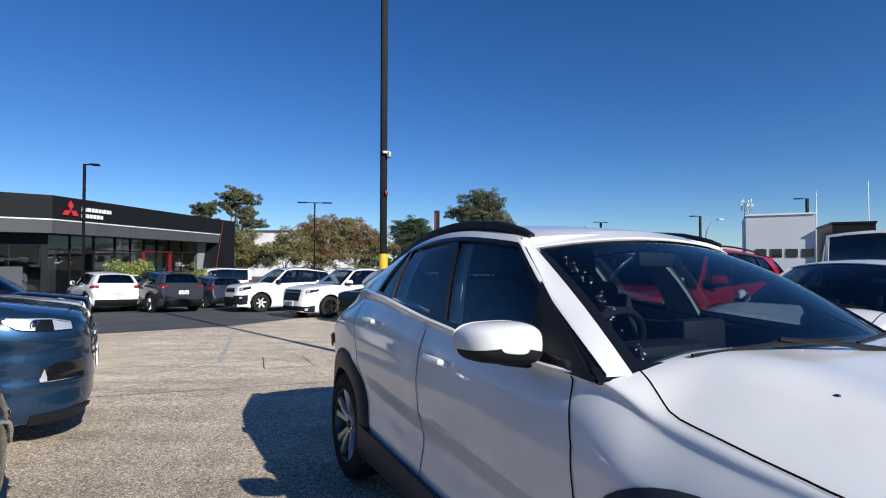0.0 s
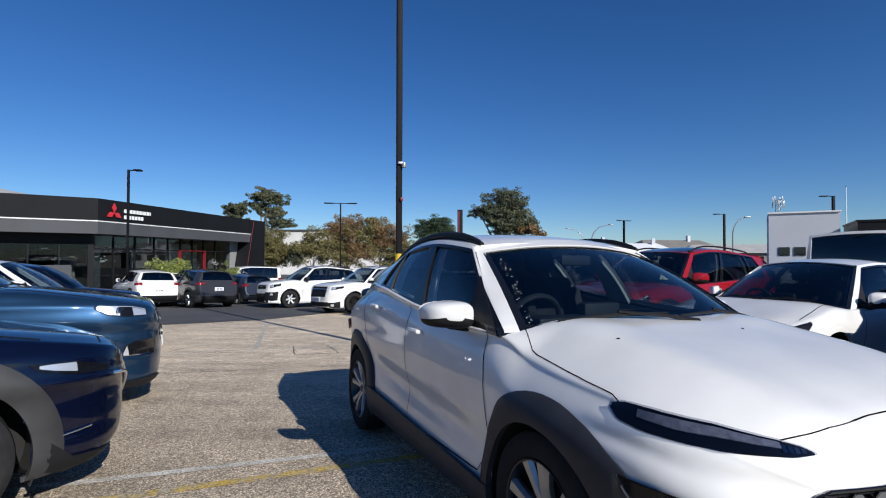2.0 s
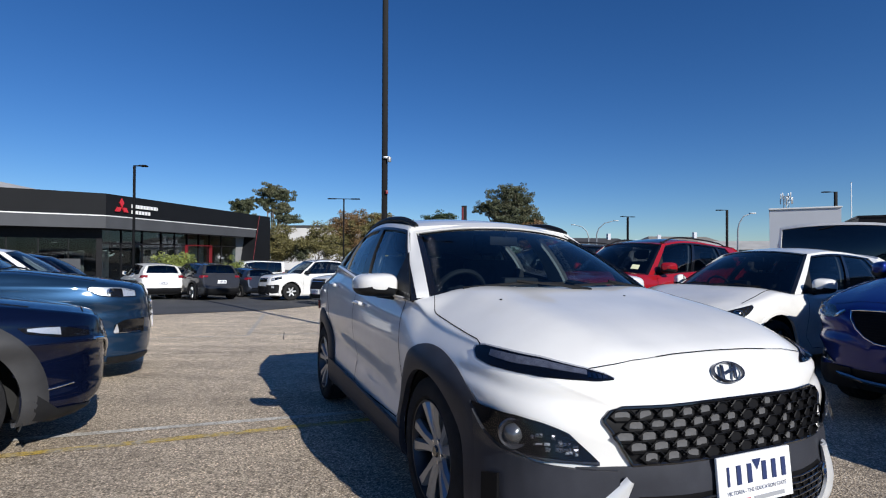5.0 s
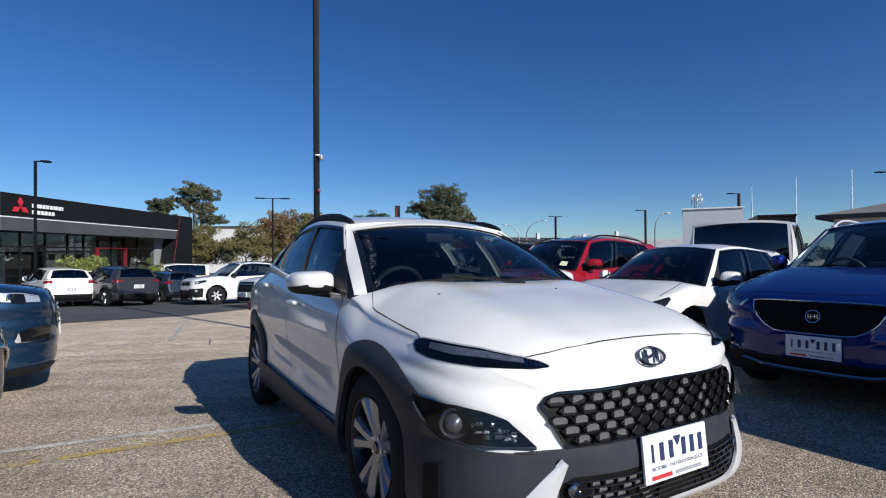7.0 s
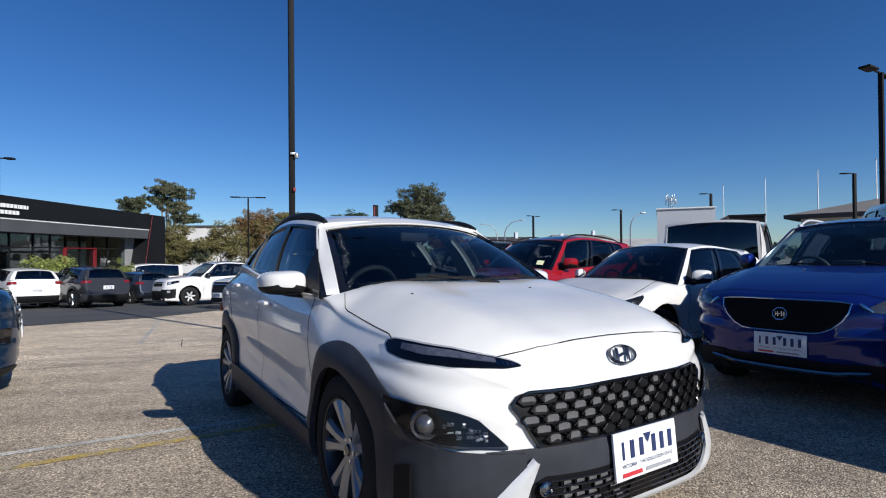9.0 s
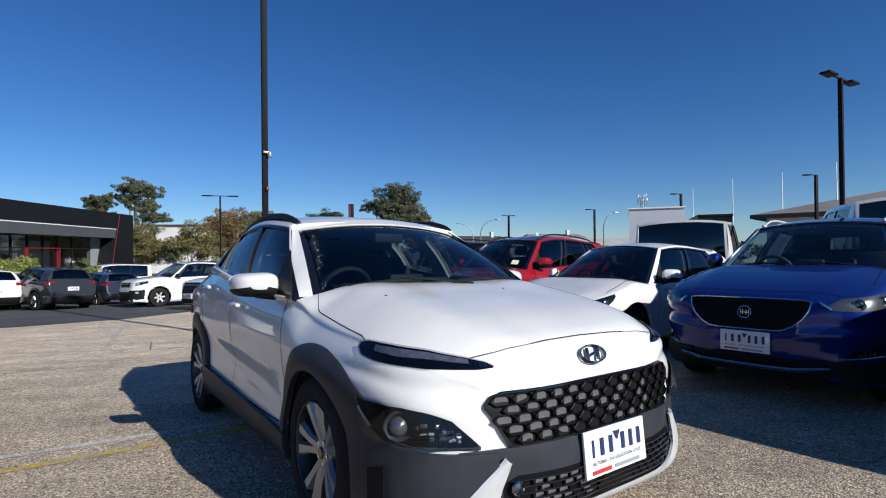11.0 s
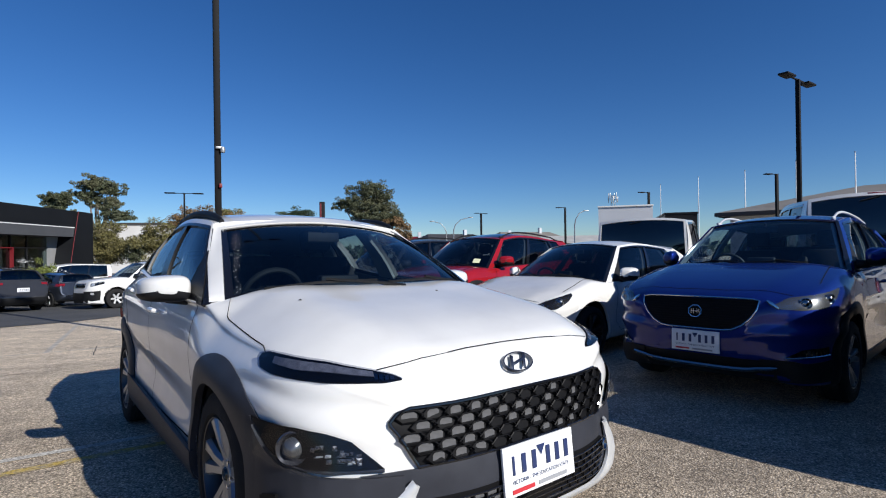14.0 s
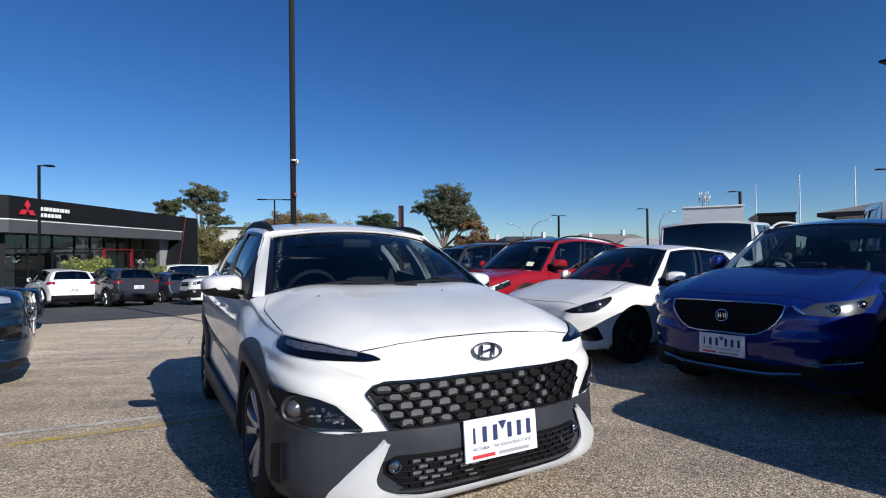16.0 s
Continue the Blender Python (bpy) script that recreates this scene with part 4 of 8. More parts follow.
def tail_lamps(c, root, z0, z1, x0=0.45):
    for sgn in (1, -1):
        bm = skin(c, "back", sgn * x0, sgn * (c.W / 2 - 0.12), lambda a: z0 + 0.02, lambda a: z1, 10, 4, 0.012, 0.02)
        part("tail_light", bm, TAIL, root)
        bm = bmesh.new()
        sheet(bm, lambda y, z: c.side(y, z, sgn, 0.008), lin(c.L - 0.34, c.L - 0.10, 8), lin(z0, z1, 4), 0.015)
        part("tail_light", bm, TAIL, root)


def wipers(c, root):
    for s0, s1 in ((-0.72, -0.05), (0.02, 0.66)):
        bm = bmesh.new()
        a, b = c.screen(s0, 0.035) + Vector((0, -0.015, 0.02)), c.screen(s1, 0.06) + Vector((0, -0.015, 0.02))
        m = a.lerp(b, 0.5) + Vector((0, -0.06 * 0.3, 0.01))
        tube(bm, [a, m, b], [0.006, 0.008, 0.005], 6)
        piv = c.screen(s1 + 0.16, -0.01) + Vector((0, -0.03, 0.02))
        tube(bm, [m + Vector((0, -0.006, 0.015)), m.lerp(piv, 0.6) + Vector((0, -0.01, 0.012)), piv], [0.006, 0.008, 0.013], 6)
        part("wiper", bm, CLAD, root)


def plain_car(name, label, c, m, paint_mat, windows, wheel, category="car", group="", clad=None, grille=None, lights=None, tails=None, near=True, rail=None,
              mirror=None, plate_front=None, plate_rear=None, intake=None, badge_z=None, glass_side=None, glass_front=None, doors=None, handle=True, handle_mat=None, turn=0.0, mirror_mat=None, extra=None, rs=0.86, badge_sides=28, arch_w=0.085, face=None):
    root = thing(name, m, label, category, group)
    c.prepare()
    part("body", c.loft(), paint_mat, root)
    canopy(c, root, paint_mat, windows, glass_side or GLASS_DARK, glass_front or GLASS, near=near, rs=rs)
    liners(c, root)
    add_wheels(c, root, wheel, turn=turn, near=near)
    if near:
        interior(c, root)
        wipers(c, root)
    else:
        bm = bmesh.new()
        box(bm, (1.2, c.tail[0] - c.corner_y() - 0.4, 0.5), (0, (c.tail[0] + c.corner_y()) / 2, c.belt(2.2) - 0.22), 0.05)
        part("cabin_tub", bm, TRIM, root)
        for s in (-0.36, 0.36):
            share("seat", SEAT, root, pose(s, c.cowl[0] + 1.2, c.belt(2) - 0.5))
    if clad:
        arches(c, root, clad, arch_w)
        for sgn in (1, -1):
            bm = skin(c, "side", c.fa + c.arch - 0.03, c.ra - c.arch + 0.03, lambda a: c.bot(a) + 0.015, lambda a: c.bot(a) + 0.15, 16, 4, 0.010, 0.02, sgn)
            part("sill_cladding", bm, clad, root)
    else:
        arches(c, root, paint_mat, 0.035, 0.008)
    if grille:
        (lo, hi, half), gm = grille[:3], grille[3] if len(grille) > 3 else GLOSS_BLACK
        part("grille", skin(c, "front", -half, half, lo, hi, 25, 6, 0.004, 0.012), gm, root)
    if intake:
        lo, hi, half = intake[:3]
        part("lower_bumper", skin(c, "front", -half, half, lo, hi, 25, 5, 0.006, 0.012), CLAD if clad in (None, WHITE) else clad, root)
    if lights:
        lamp_unit(c, root, *lights[:4], **(lights[4] if len(lights) > 4 else {}))
    if tails:
        tail_lamps(c, root, *tails)
    if tails and clad and not grille:
        part("rear_bumper", skin(c, "back", -0.40 * c.W, 0.40 * c.W, lambda a: 0.28, lambda a: 0.52, 17, 4, 0.010, 0.015), CLAD, root)
    if rail:
        rails(c, root, rail)
    if mirror:
        door_mirror(c, root, *mirror, mirror_mat or paint_mat)
    if plate_front:
        p = c.front(0, plate_front, 0.012)
        number_plate(root, pose(0, p.y - 0.01, plate_front, -3))
    if plate_rear:
        p = c.back(0, plate_rear, 0.012)
        number_plate(root, pose(0, p.y + 0.01, plate_rear, 3, 0, 180), strip=False)
    if badge_z:
        badge(c, root, badge_z, *((0.115, 0.115, 8, False) if badge_sides == 8 else (0.13, 0.08)))
    if doors:
        door_seams(c, root, *doors)
        if handle:
            y0, y1, y2 = doors[:3]
            handles(c, root, [y1 - 0.17, y2 - 0.10], c.belt(y1) - 0.16, handle_mat or paint_mat)
    bm = seam(c, "over", [(-0.42 * c.W, 0.5), (-0.40 * c.W, 0.9), (-0.385 * c.W, c.corner_y())])
    bm = merge(bm, seam(c, "over", [(0.42 * c.W, 0.5), (0.40 * c.W, 0.9), (0.385 * c.W, c.corner_y())]), seam(c, "over", [(-0.36 * c.W, 0.20), (-0.2, 0.155), (0.2, 0.155), (0.36 * c.W, 0.20)]))
    part("bonnet_gap", bm, SEAM, root)
    if face:
        for sgn in (1, -1):
            part("bumper_side", skin(c, "corner", 2, 66, lambda a: 0.22, [(2, face[0]), (40, face[0]), (66, face[0] + face[1])], 16, 4, 0.006, 0.012, sgn), CLAD, root)
            part("fog_lamp", skin(c, "corner", 30, 42, lambda a: face[0] - 0.13, lambda a: face[0] - 0.05, 6, 3, 0.012, 0.006, sgn), REFLECTOR, root)
        bm = bmesh.new()
        tube(bm, [c.front(x, face[2], 0.014) for x in lin(-0.42, 0.42, 15)], 0.022, 8)
        part("grille_bar", bm, CHROME, root)
    if extra:
        extra(c, root)
    return root

# ---- ground ----
def concrete_mat():
    m, nt, b = base_mat("exposed_concrete", (0.3, 0.29, 0.27), 0.85)
    big, mid = noise_tex(nt, 0.35, 5, 0.6), noise_tex(nt, 2.2, 6, 0.65)
    tc = nt.nodes.new("ShaderNodeTexCoord")
    vo = nt.nodes.new("ShaderNodeTexVoronoi")
    vo.inputs["Scale"].default_value = 92
    nt.links.new(tc.outputs["Object"], vo.inputs["Vector"])
    peb = ramp(nt, vo.outputs["Color"], [(0.0, (0.12, 0.102, 0.080)), (0.25, (0.37, 0.318, 0.252)), (0.70, (0.60, 0.52, 0.420)), (1.0, (0.90, 0.79, 0.65))])
    pits = noise_tex(nt, 75, 3, 0.6)
    pr = ramp(nt, pits.outputs[0], [(0.38, (0.36, 0.35, 0.34)), (0.48, (1, 1, 1))])
    r1 = ramp(nt, big.outputs[0], [(0.3, (0.90, 0.89, 0.88)), (0.7, (1.20, 1.18, 1.14))])
    r2 = ramp(nt, mid.outputs[0], [(0.30, (0.74, 0.735, 0.73)), (0.5, (0.97, 0.97, 0.97)), (0.75, (1.12, 1.11, 1.09))])
    st = nt.nodes.new("ShaderNodeTexNoise")      # long rubbed streaks across the yard
    mp = nt.nodes.new("ShaderNodeMapping")
    mp.inputs["Rotation"].default_value, mp.inputs["Scale"].default_value = (0, 0, radians(-20)), (0.25, 3.2, 1)
    st.inputs["Scale"].default_value, st.inputs["Detail"].default_value = 0.9, 5
    nt.links.new(tc.outputs["Object"], mp.inputs["Vector"])
    nt.links.new(mp.outputs[0], st.inputs["Vector"])
    r3 = ramp(nt, st.outputs[0], [(0.35, (0.86, 0.85, 0.84)), (0.65, (1.08, 1.07, 1.05))])
    mot = noise_tex(nt, 26, 4, 0.7)
    r4 = ramp(nt, mot.outputs[0], [(0.34, (0.66, 0.65, 0.64)), (0.50, (1.0, 1.0, 1.0)), (0.70, (1.16, 1.15, 1.13))])
    gap = ramp(nt, vo.outputs["Distance"], [(0.28, (1.12, 1.12, 1.12)), (0.62, (0.55, 0.54, 0.53))])      # dark matrix between the pebbles
    peb = mix(nt, "MULTIPLY", peb.outputs[0], gap.outputs[0])
    peb = mix(nt, "MULTIPLY", mix(nt, "MULTIPLY", peb.outputs[2], r3.outputs[0]).outputs[2], r4.outputs[0])
    c = mix(nt, "MULTIPLY", mix(nt, "MULTIPLY", mix(nt, "MULTIPLY", peb.outputs[2], r1.outputs[0]).outputs[2], r2.outputs[0]).outputs[2], pr.outputs[0], 0.8)
    # grazing-view brightening of the far yard, put into the colour along y
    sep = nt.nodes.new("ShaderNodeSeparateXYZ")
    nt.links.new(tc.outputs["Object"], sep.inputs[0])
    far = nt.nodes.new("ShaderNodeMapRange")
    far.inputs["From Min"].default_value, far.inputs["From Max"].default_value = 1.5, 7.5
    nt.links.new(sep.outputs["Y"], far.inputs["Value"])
    far_gain = ramp(nt, far.outputs[0], [(0.0, (1.08, 1.06, 1.04)), (1.0, (1.78, 1.765, 1.73))])
    c = mix(nt, "MULTIPLY", c.outputs[2], far_gain.outputs[0])
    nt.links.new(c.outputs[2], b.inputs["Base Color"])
    bump(nt, b, vo.outputs["Distance"], 0.6, 0.008)
    return m


def asphalt_mat():
    m, nt, b = base_mat("asphalt", (0.06, 0.06, 0.06), 0.85)
    big, fine = noise_tex(nt, 0.5, 5), noise_tex(nt, 120, 3)
    r1 = ramp(nt, big.outputs[0], [(0.3, (0.055, 0.056, 0.058)), (0.7, (0.085, 0.085, 0.086))])
    r2 = ramp(nt, fine.outputs[0], [(0.3, (0.6, 0.6, 0.6)), (0.7, (1.15, 1.15, 1.15))])
    nt.links.new(mix(nt, "MULTIPLY", r1.outputs[0], r2.outputs[0]).outputs[2], b.inputs["Base Color"])
    bump(nt, b, fine.outputs[0], 0.5, 0.004)
    return m


def line_mat(name, color, wear):
    """Road paint, worn through in patches."""
    m, nt, b = base_mat(name, color, 0.75)
    n, f = noise_tex(nt, 7, 6, 0.7), noise_tex(nt, 70, 3)
    mul = mix(nt, "MULTIPLY", n.outputs[0], f.outputs[0])
    r = ramp(nt, n.outputs[0], [(0.36, (0.42, 0.38, 0.32)), (0.36 + wear, color)])
    r2 = ramp(nt, f.outputs[0], [(0.36, (0.40, 0.39, 0.37)), (0.56, (1, 1, 1))])
    nt.links.new(mix(nt, "MULTIPLY", r.outputs[0], r2.outputs[0]).outputs[2], b.inputs["Base Color"])
    bump(nt, b, f.outputs[0], 0.3, 0.003)
    return m


CONCRETE, ASPHALT = concrete_mat(), asphalt_mat()
LINE_WHITE, LINE_YELLOW = line_mat("worn_white_paint", (0.70, 0.67, 0.61), 0.24), line_mat("worn_yellow_paint", (0.60, 0.42, 0.09), 0.20)
LINE_FAINT = line_mat("faint_white_paint", (0.70, 0.66, 0.60), 0.3)
JOINT = varied("joint_filler", (0.07, 0.068, 0.064), 0.9, 0.3, 4, 60, 0.2)


def drape(bm, pts, width, lift, step=0.5, jitter=0.0):
    """A strip laid on the ground along points."""
    rnd = random.Random(5)
    out = []
    for (x0, y0), (x1, y1) in zip(pts, pts[1:]):
        n = max(1, int(math.hypot(x1 - x0, y1 - y0) / step))
        out += [(x0 + (x1 - x0) * i / n, y0 + (y1 - y0) * i / n) for i in range(n)]
    out.append(pts[-1])
    prev = None
    for i, (x, y) in enumerate(out):
        a, b = out[max(i - 1, 0)], out[min(i + 1, len(out) - 1)]
        d = Vector((b[0] - a[0], b[1] - a[1])).normalized()
        j = rnd.uniform(-jitter, jitter)
        w = width / 2 * (1 + rnd.uniform(-0.25, 0.25) * (jitter > 0))
        q = [(x - d.y * (w + j), y + d.x * (w + j)), (x + d.y * (w - j), y - d.x * (w - j))]
        cur = [bm.verts.new((*p, ground_z(*p) + lift)) for p in q]
        if prev:
            bm.faces.new((prev[1], cur[1], cur[0], prev[0]))
        prev = cur


bm = bmesh.new()
xs = sorted({*lin(-40, 60, 51), *lin(1.5, 5.1, 19), *lin(-600, -40, 8), *lin(60, 600, 8)})
ys = sorted({*lin(-30, 60, 91), *lin(-500, -30, 6), *lin(60, 900, 10)})
grid = [[bm.verts.new((x, y, ground_z(x, y))) for y in ys] for x in xs]
for i in range(len(xs) - 1):
    for j in range(len(ys) - 1):
        bm.faces.new((grid[i][j], grid[i + 1][j], grid[i + 1][j + 1], grid[i][j + 1]))
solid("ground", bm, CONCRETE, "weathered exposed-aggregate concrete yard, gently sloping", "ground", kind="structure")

# asphalt lane beyond the concrete, laid a little proud
bm = bmesh.new()
near = [(-60, -8.0), (-20, 2.2), (-6.7, 12.15), (-4.64, 14.3), (-3.1, 19.2), (1.5, 21.0), (12, 23.5), (60, 36)]
for k in range(len(near) - 1):
    for i in range(8):
        quad = []
        for (t, far) in ((i / 8, 0), ((i + 1) / 8, 0), ((i + 1) / 8, 1), (i / 8, 1)):
            x = near[k][0] + (near[k + 1][0] - near[k][0]) * t
            y = near[k][1] + (near[k + 1][1] - near[k][1]) * t
            quad.append((x, y, far))
        for s in range(14):
            vs = []
            for (x, y, far) in quad:
                f = (s + far) / 14
                yy = y + (95 - y) * f ** 1.6
                vs.append(bm.verts.new((x, yy, ground_z(x, yy) + 0.012)))
            bm.faces.new(vs)
bmesh.ops.remove_doubles(bm, verts=bm.verts, dist=0.002)
solid("road", bm, ASPHALT, "dark grey asphalt lane across the car yard", "road", kind="structure")

bm = bmesh.new()
drape(bm, [(-0.95, 2.03), (0.7, 2.76), (2.2, 3.43), (3.6, 4.05)], 0.080, 0.004, 0.2)
solid("bay_line_white", bm, LINE_WHITE, "worn white painted parking line on concrete", "line", kind="structure")
bm = bmesh.new()
drape(bm, [(-0.95, 1.63), (0.79, 2.5), (2.2, 3.2), (3.0, 3.60)], 0.085, 0.004, 0.2)
solid("bay_line_yellow", bm, LINE_YELLOW, "faded yellow painted line on concrete", "line", kind="structure")
bm = bmesh.new()
drape(bm, [(-4.04, 13.04), (-2.11, 7.96)], 0.075, 0.004, 0.3)
drape(bm, [(-5.2, 6.6), (-2.11, 7.96), (2.5, 9.9), (9, 12.6)], 0.07, 0.004, 0.3)
solid("bay_line_white", bm, LINE_FAINT, "faint worn white parking lines on concrete", "line", kind="structure")
bm = bmesh.new()
for pts in ([(-6, 4.2), (-2.0, 5.75), (2, 7.3), (8, 9.6)], [(-3.6, 9.2), (-0.4, 11.6)], [(-2.9, 13.2), (-0.2, 13.0), (4, 12.8)], [(-8, 9.0), (-4.64, 14.19)],
            [(0.5, -3), (4.0, -1.0), (7.5, 1.0)], [(-1.65, 8.54), (-1.2, 7.39)], [(-1.05, 8.7), (-0.55, 7.7)], [(-1.2, 7.39), (-0.55, 7.7)]):
    drape(bm, pts, 0.014, 0.0035, 0.25, 0.006)
solid("trim_joints", bm, JOINT, "hairline joints between concrete slabs", "joint", kind="structure")

# ---- showroom ----
DARK_CLAD = varied("charcoal_cladding", (0.011, 0.012, 0.014), 0.6, 0.12, 0.6, 20, 0.05)
MID_CLAD = varied("grey_cladding", (0.075, 0.078, 0.085), 0.55, 0.10, 0.6, 20, 0.05)
WHITE_TRIM = varied("white_trim", (0.75, 0.75, 0.74), 0.5, 0.06)
RED_TRIM = varied("red_trim", (0.16, 0.008, 0.013), 0.5, 0.1)
SIGN_RED = base_mat("sign_red", (0.55, 0.02, 0.03), 0.35, 0, 0.4)[0]
SIGN_WHITE = base_mat("sign_white", (0.80, 0.80, 0.80), 0.4)[0]
SHOP_GLASS_DARK = glass("tinted_shop_glass", (0.34, 0.38, 0.39), ior=1.38)
SHOP_GLASS = glass("shop_glass", (0.55, 0.63, 0.64), ior=1.7)
FRAME_BLACK = varied("black_frame", (0.014, 0.014, 0.016), 0.45, 0.15)
for dull in (DARK_CLAD, MID_CLAD, FRAME_BLACK):
    dull.node_tree.nodes["Principled BSDF"].inputs["Specular IOR Level"].default_value = 0.1
TEAL = base_mat("teal_notice", (0.05, 0.45, 0.42), 0.5)[0]
ROOM = varied("showroom_wall", (0.26, 0.26, 0.26), 0.8, 0.15, 1.0)
TILE = varied("showroom_tile", (0.30, 0.30, 0.30), 0.3, 0.1, 1.0)
ROOF_SHEET = varied("roof_sheet", (0.42, 0.41, 0.39), 0.6, 0.15, 0.5, 10, 0.1)
SOLAR = base_mat("solar_panel", (0.012, 0.018, 0.045), 0.15, 0.2, 0.6)[0]

CO, RI, LE = Vector((-20.0, 27.2, 0)), Vector((-18.4, 46.3, 0)), Vector((-40.0, 10.6, 0))
GZ = -0.86


def wall_box(bm, a, b, z0, z1, out, inn):
    """A block along a-b from out metres in front to inn metres behind its line."""
    d = (b - a).normalized()
    n = Vector((d.y, -d.x, 0))
    pts = [a + n * out, b + n * out, b - n * inn, a - n * inn]
    lo = [bm.verts.new((p.x, p.y, z0)) for p in pts]
    hi = [bm.verts.new((p.x, p.y, z1)) for p in pts]
    bm.faces.new(lo)
    bm.faces.new(hi[::-1])
    for i in range(4):
        bm.faces.new((lo[i], lo[(i + 1) % 4], hi[(i + 1) % 4], hi[i]))
    bmesh.ops.recalc_face_normals(bm, faces=bm.faces)


showroom = thing("showroom", pose(0, 0, 0), "low charcoal car showroom with a wide black fascia", "building")
for a, b in ((LE, CO), (CO, RI)):
    bm = bmesh.new()
    wall_box(bm, a, b, 3.72, 5.0, 0.0, 0.5)
    part("fascia", bm, DARK_CLAD, showroom, angle=0)
    bm = bmesh.new()
    wall_box(bm, a, b, 3.66, 3.72, 0.03, 0.4)
    part("fascia_line", bm, WHITE_TRIM, showroom, "thin white line under the fascia", angle=0)
    bm = bmesh.new()
    wall_box(bm, a, b, 2.95, 3.66, 0.01, 1.4)
    part("soffit_band", bm, MID_CLAD, showroom, angle=0)
bm = bmesh.new()
for a, b in ((LE, CO), (CO, RI)):
    wall_box(bm, a, b, 4.6, 4.7, -0.4, 16)
part("roof", bm, ROOF_SHEET, showroom, angle=0)
d1, d2 = (CO - LE).normalized(), (RI - CO).normalized()
n1, n2 = Vector((d1.y, -d1.x, 0)), Vector((d2.y, -d2.x, 0))
# recessed glazing along the long side
back = 1.1
mull = [0.6, 2.4, 4.2, 6.0, 7.4, 8.8, 10.2, 11.6, 13.2, 15.4]
ga = CO - n2 * back
for s0, s1 in zip(mull, mull[1:]):
    win = new("window")
    win.parent = showroom
    bm = bmesh.new()
    wall_box(bm, ga + d2 * (s0 + 0.04), ga + d2 * (s1 - 0.04), GZ + 0.1, 2.9, 0.0, 0.02)
    p = part("pane", bm, SHOP_GLASS, win, angle=0)
    p.visible_shadow = False
    bm = bmesh.new()
    wall_box(bm, ga + d2 * (s0 - 0.04), ga + d2 * (s0 + 0.04), GZ, 2.95, 0.05, 0.1)
    wall_box(bm, ga + d2 * s0, ga + d2 * s1, 2.05, 2.13, 0.05, 0.1)
    wall_box(bm, ga + d2 * s0, ga + d2 * s1, GZ, GZ + 0.14, 0.05, 0.1)
    part("mullion", bm, FRAME_BLACK, win, angle=0)
bm = bmesh.new()
wall_box(bm, ga + d2 * 15.4, RI - n2 * back, GZ, 2.95, 0.0, 0.3)
wall_box(bm, CO - n2 * 9, RI - n2 * 9, GZ, 4.6, 0, 0.3)
wall_box(bm, RI, RI - n2 * 15, GZ, 4.6, 0, 0.3)
part("wall", bm, ROOM, showroom, angle=0)
bm = bmesh.new()
wall_box(bm, CO, RI, GZ - 0.05, GZ + 0.02, 0, 9)
wall_box(bm, LE, CO, GZ - 0.05, GZ + 0.02, 0, 8)
part("showroom_floor", bm, TILE, showroom, angle=0)
# leaning end pier with its red edge
bm = bmesh.new()
for k, (s_top, s_bot) in enumerate(((-1.9, -3.4),)):
    pts = [(RI + d2 * s_bot, GZ), (RI + d2 * 0.15, GZ), (RI + d2 * 0.15, 5.0), (RI + d2 * s_top, 5.0)]
    fr = [bm.verts.new((p.x + n2.x * 0.08, p.y + n2.y * 0.08, z)) for p, z in pts]
    bk = [bm.verts.new((p.x - n2.x * 1.2, p.y - n2.y * 1.2, z)) for p, z in pts]
    bm.faces.new(fr), bm.faces.new(bk[::-1])
    for i in range(4):
        bm.faces.new((fr[i], bk[i], bk[(i + 1) % 4], fr[(i + 1) % 4]))
bmesh.ops.recalc_face_normals(bm, faces=bm.faces)
part("end_pier", bm, DARK_CLAD, showroom, angle=0)
bm = bmesh.new()
a, b = RI + d2 * -3.4 + n2 * 0.12, RI + d2 * -1.9 + n2 * 0.12
tube(bm, [(a.x, a.y, GZ), (b.x, b.y, 5.0)], 0.022, 6)
part("red_edge", bm, RED_TRIM, showroom, "red edge strip")
# red door portal
pa = ga + d2 * 8.9 + n2 * 0.06
bm = bmesh.new()
for s in (-0.3, 2.7):
    wall_box(bm, pa + d2 * (s - 0.045), pa + d2 * (s + 0.045), GZ, 2.05, 0.16, 0.05)
wall_box(bm, pa + d2 * -0.345, pa + d2 * 2.745, 2.05, 2.12, 0.16, 0.05)
part("door_portal", bm, RED_TRIM, showroom, "red portal round the entrance", angle=0)
bm = bmesh.new()
wall_box(bm, LE - n1 * 8, CO - n1 * 8 + d1 * 2, GZ, 4.6, 0, 0.3)
part("wall", bm, DARK_CLAD, showroom, angle=0)
# display boards and counters added to stand for reflections and lights in the glass
for s0, s1, z1, dep, mat_ in ((0.9, 2.2, 1.6, 2.5, WHITE_TRIM), (2.8, 3.9, 1.2, 3.2, TILE), (4.5, 5.8, 2.2, 4.0, WHITE_TRIM), (6.3, 7.2, 0.6, 2.0, RED_TRIM), (11.8, 15.2, 2.7, 3.0, WHITE_TRIM)):
    bm = bmesh.new()
    wall_box(bm, ga + d2 * s0 - n2 * dep, ga + d2 * s1 - n2 * dep, GZ, z1, 0, 0.15)
    part("display_board", bm, mat_, showroom, angle=0)
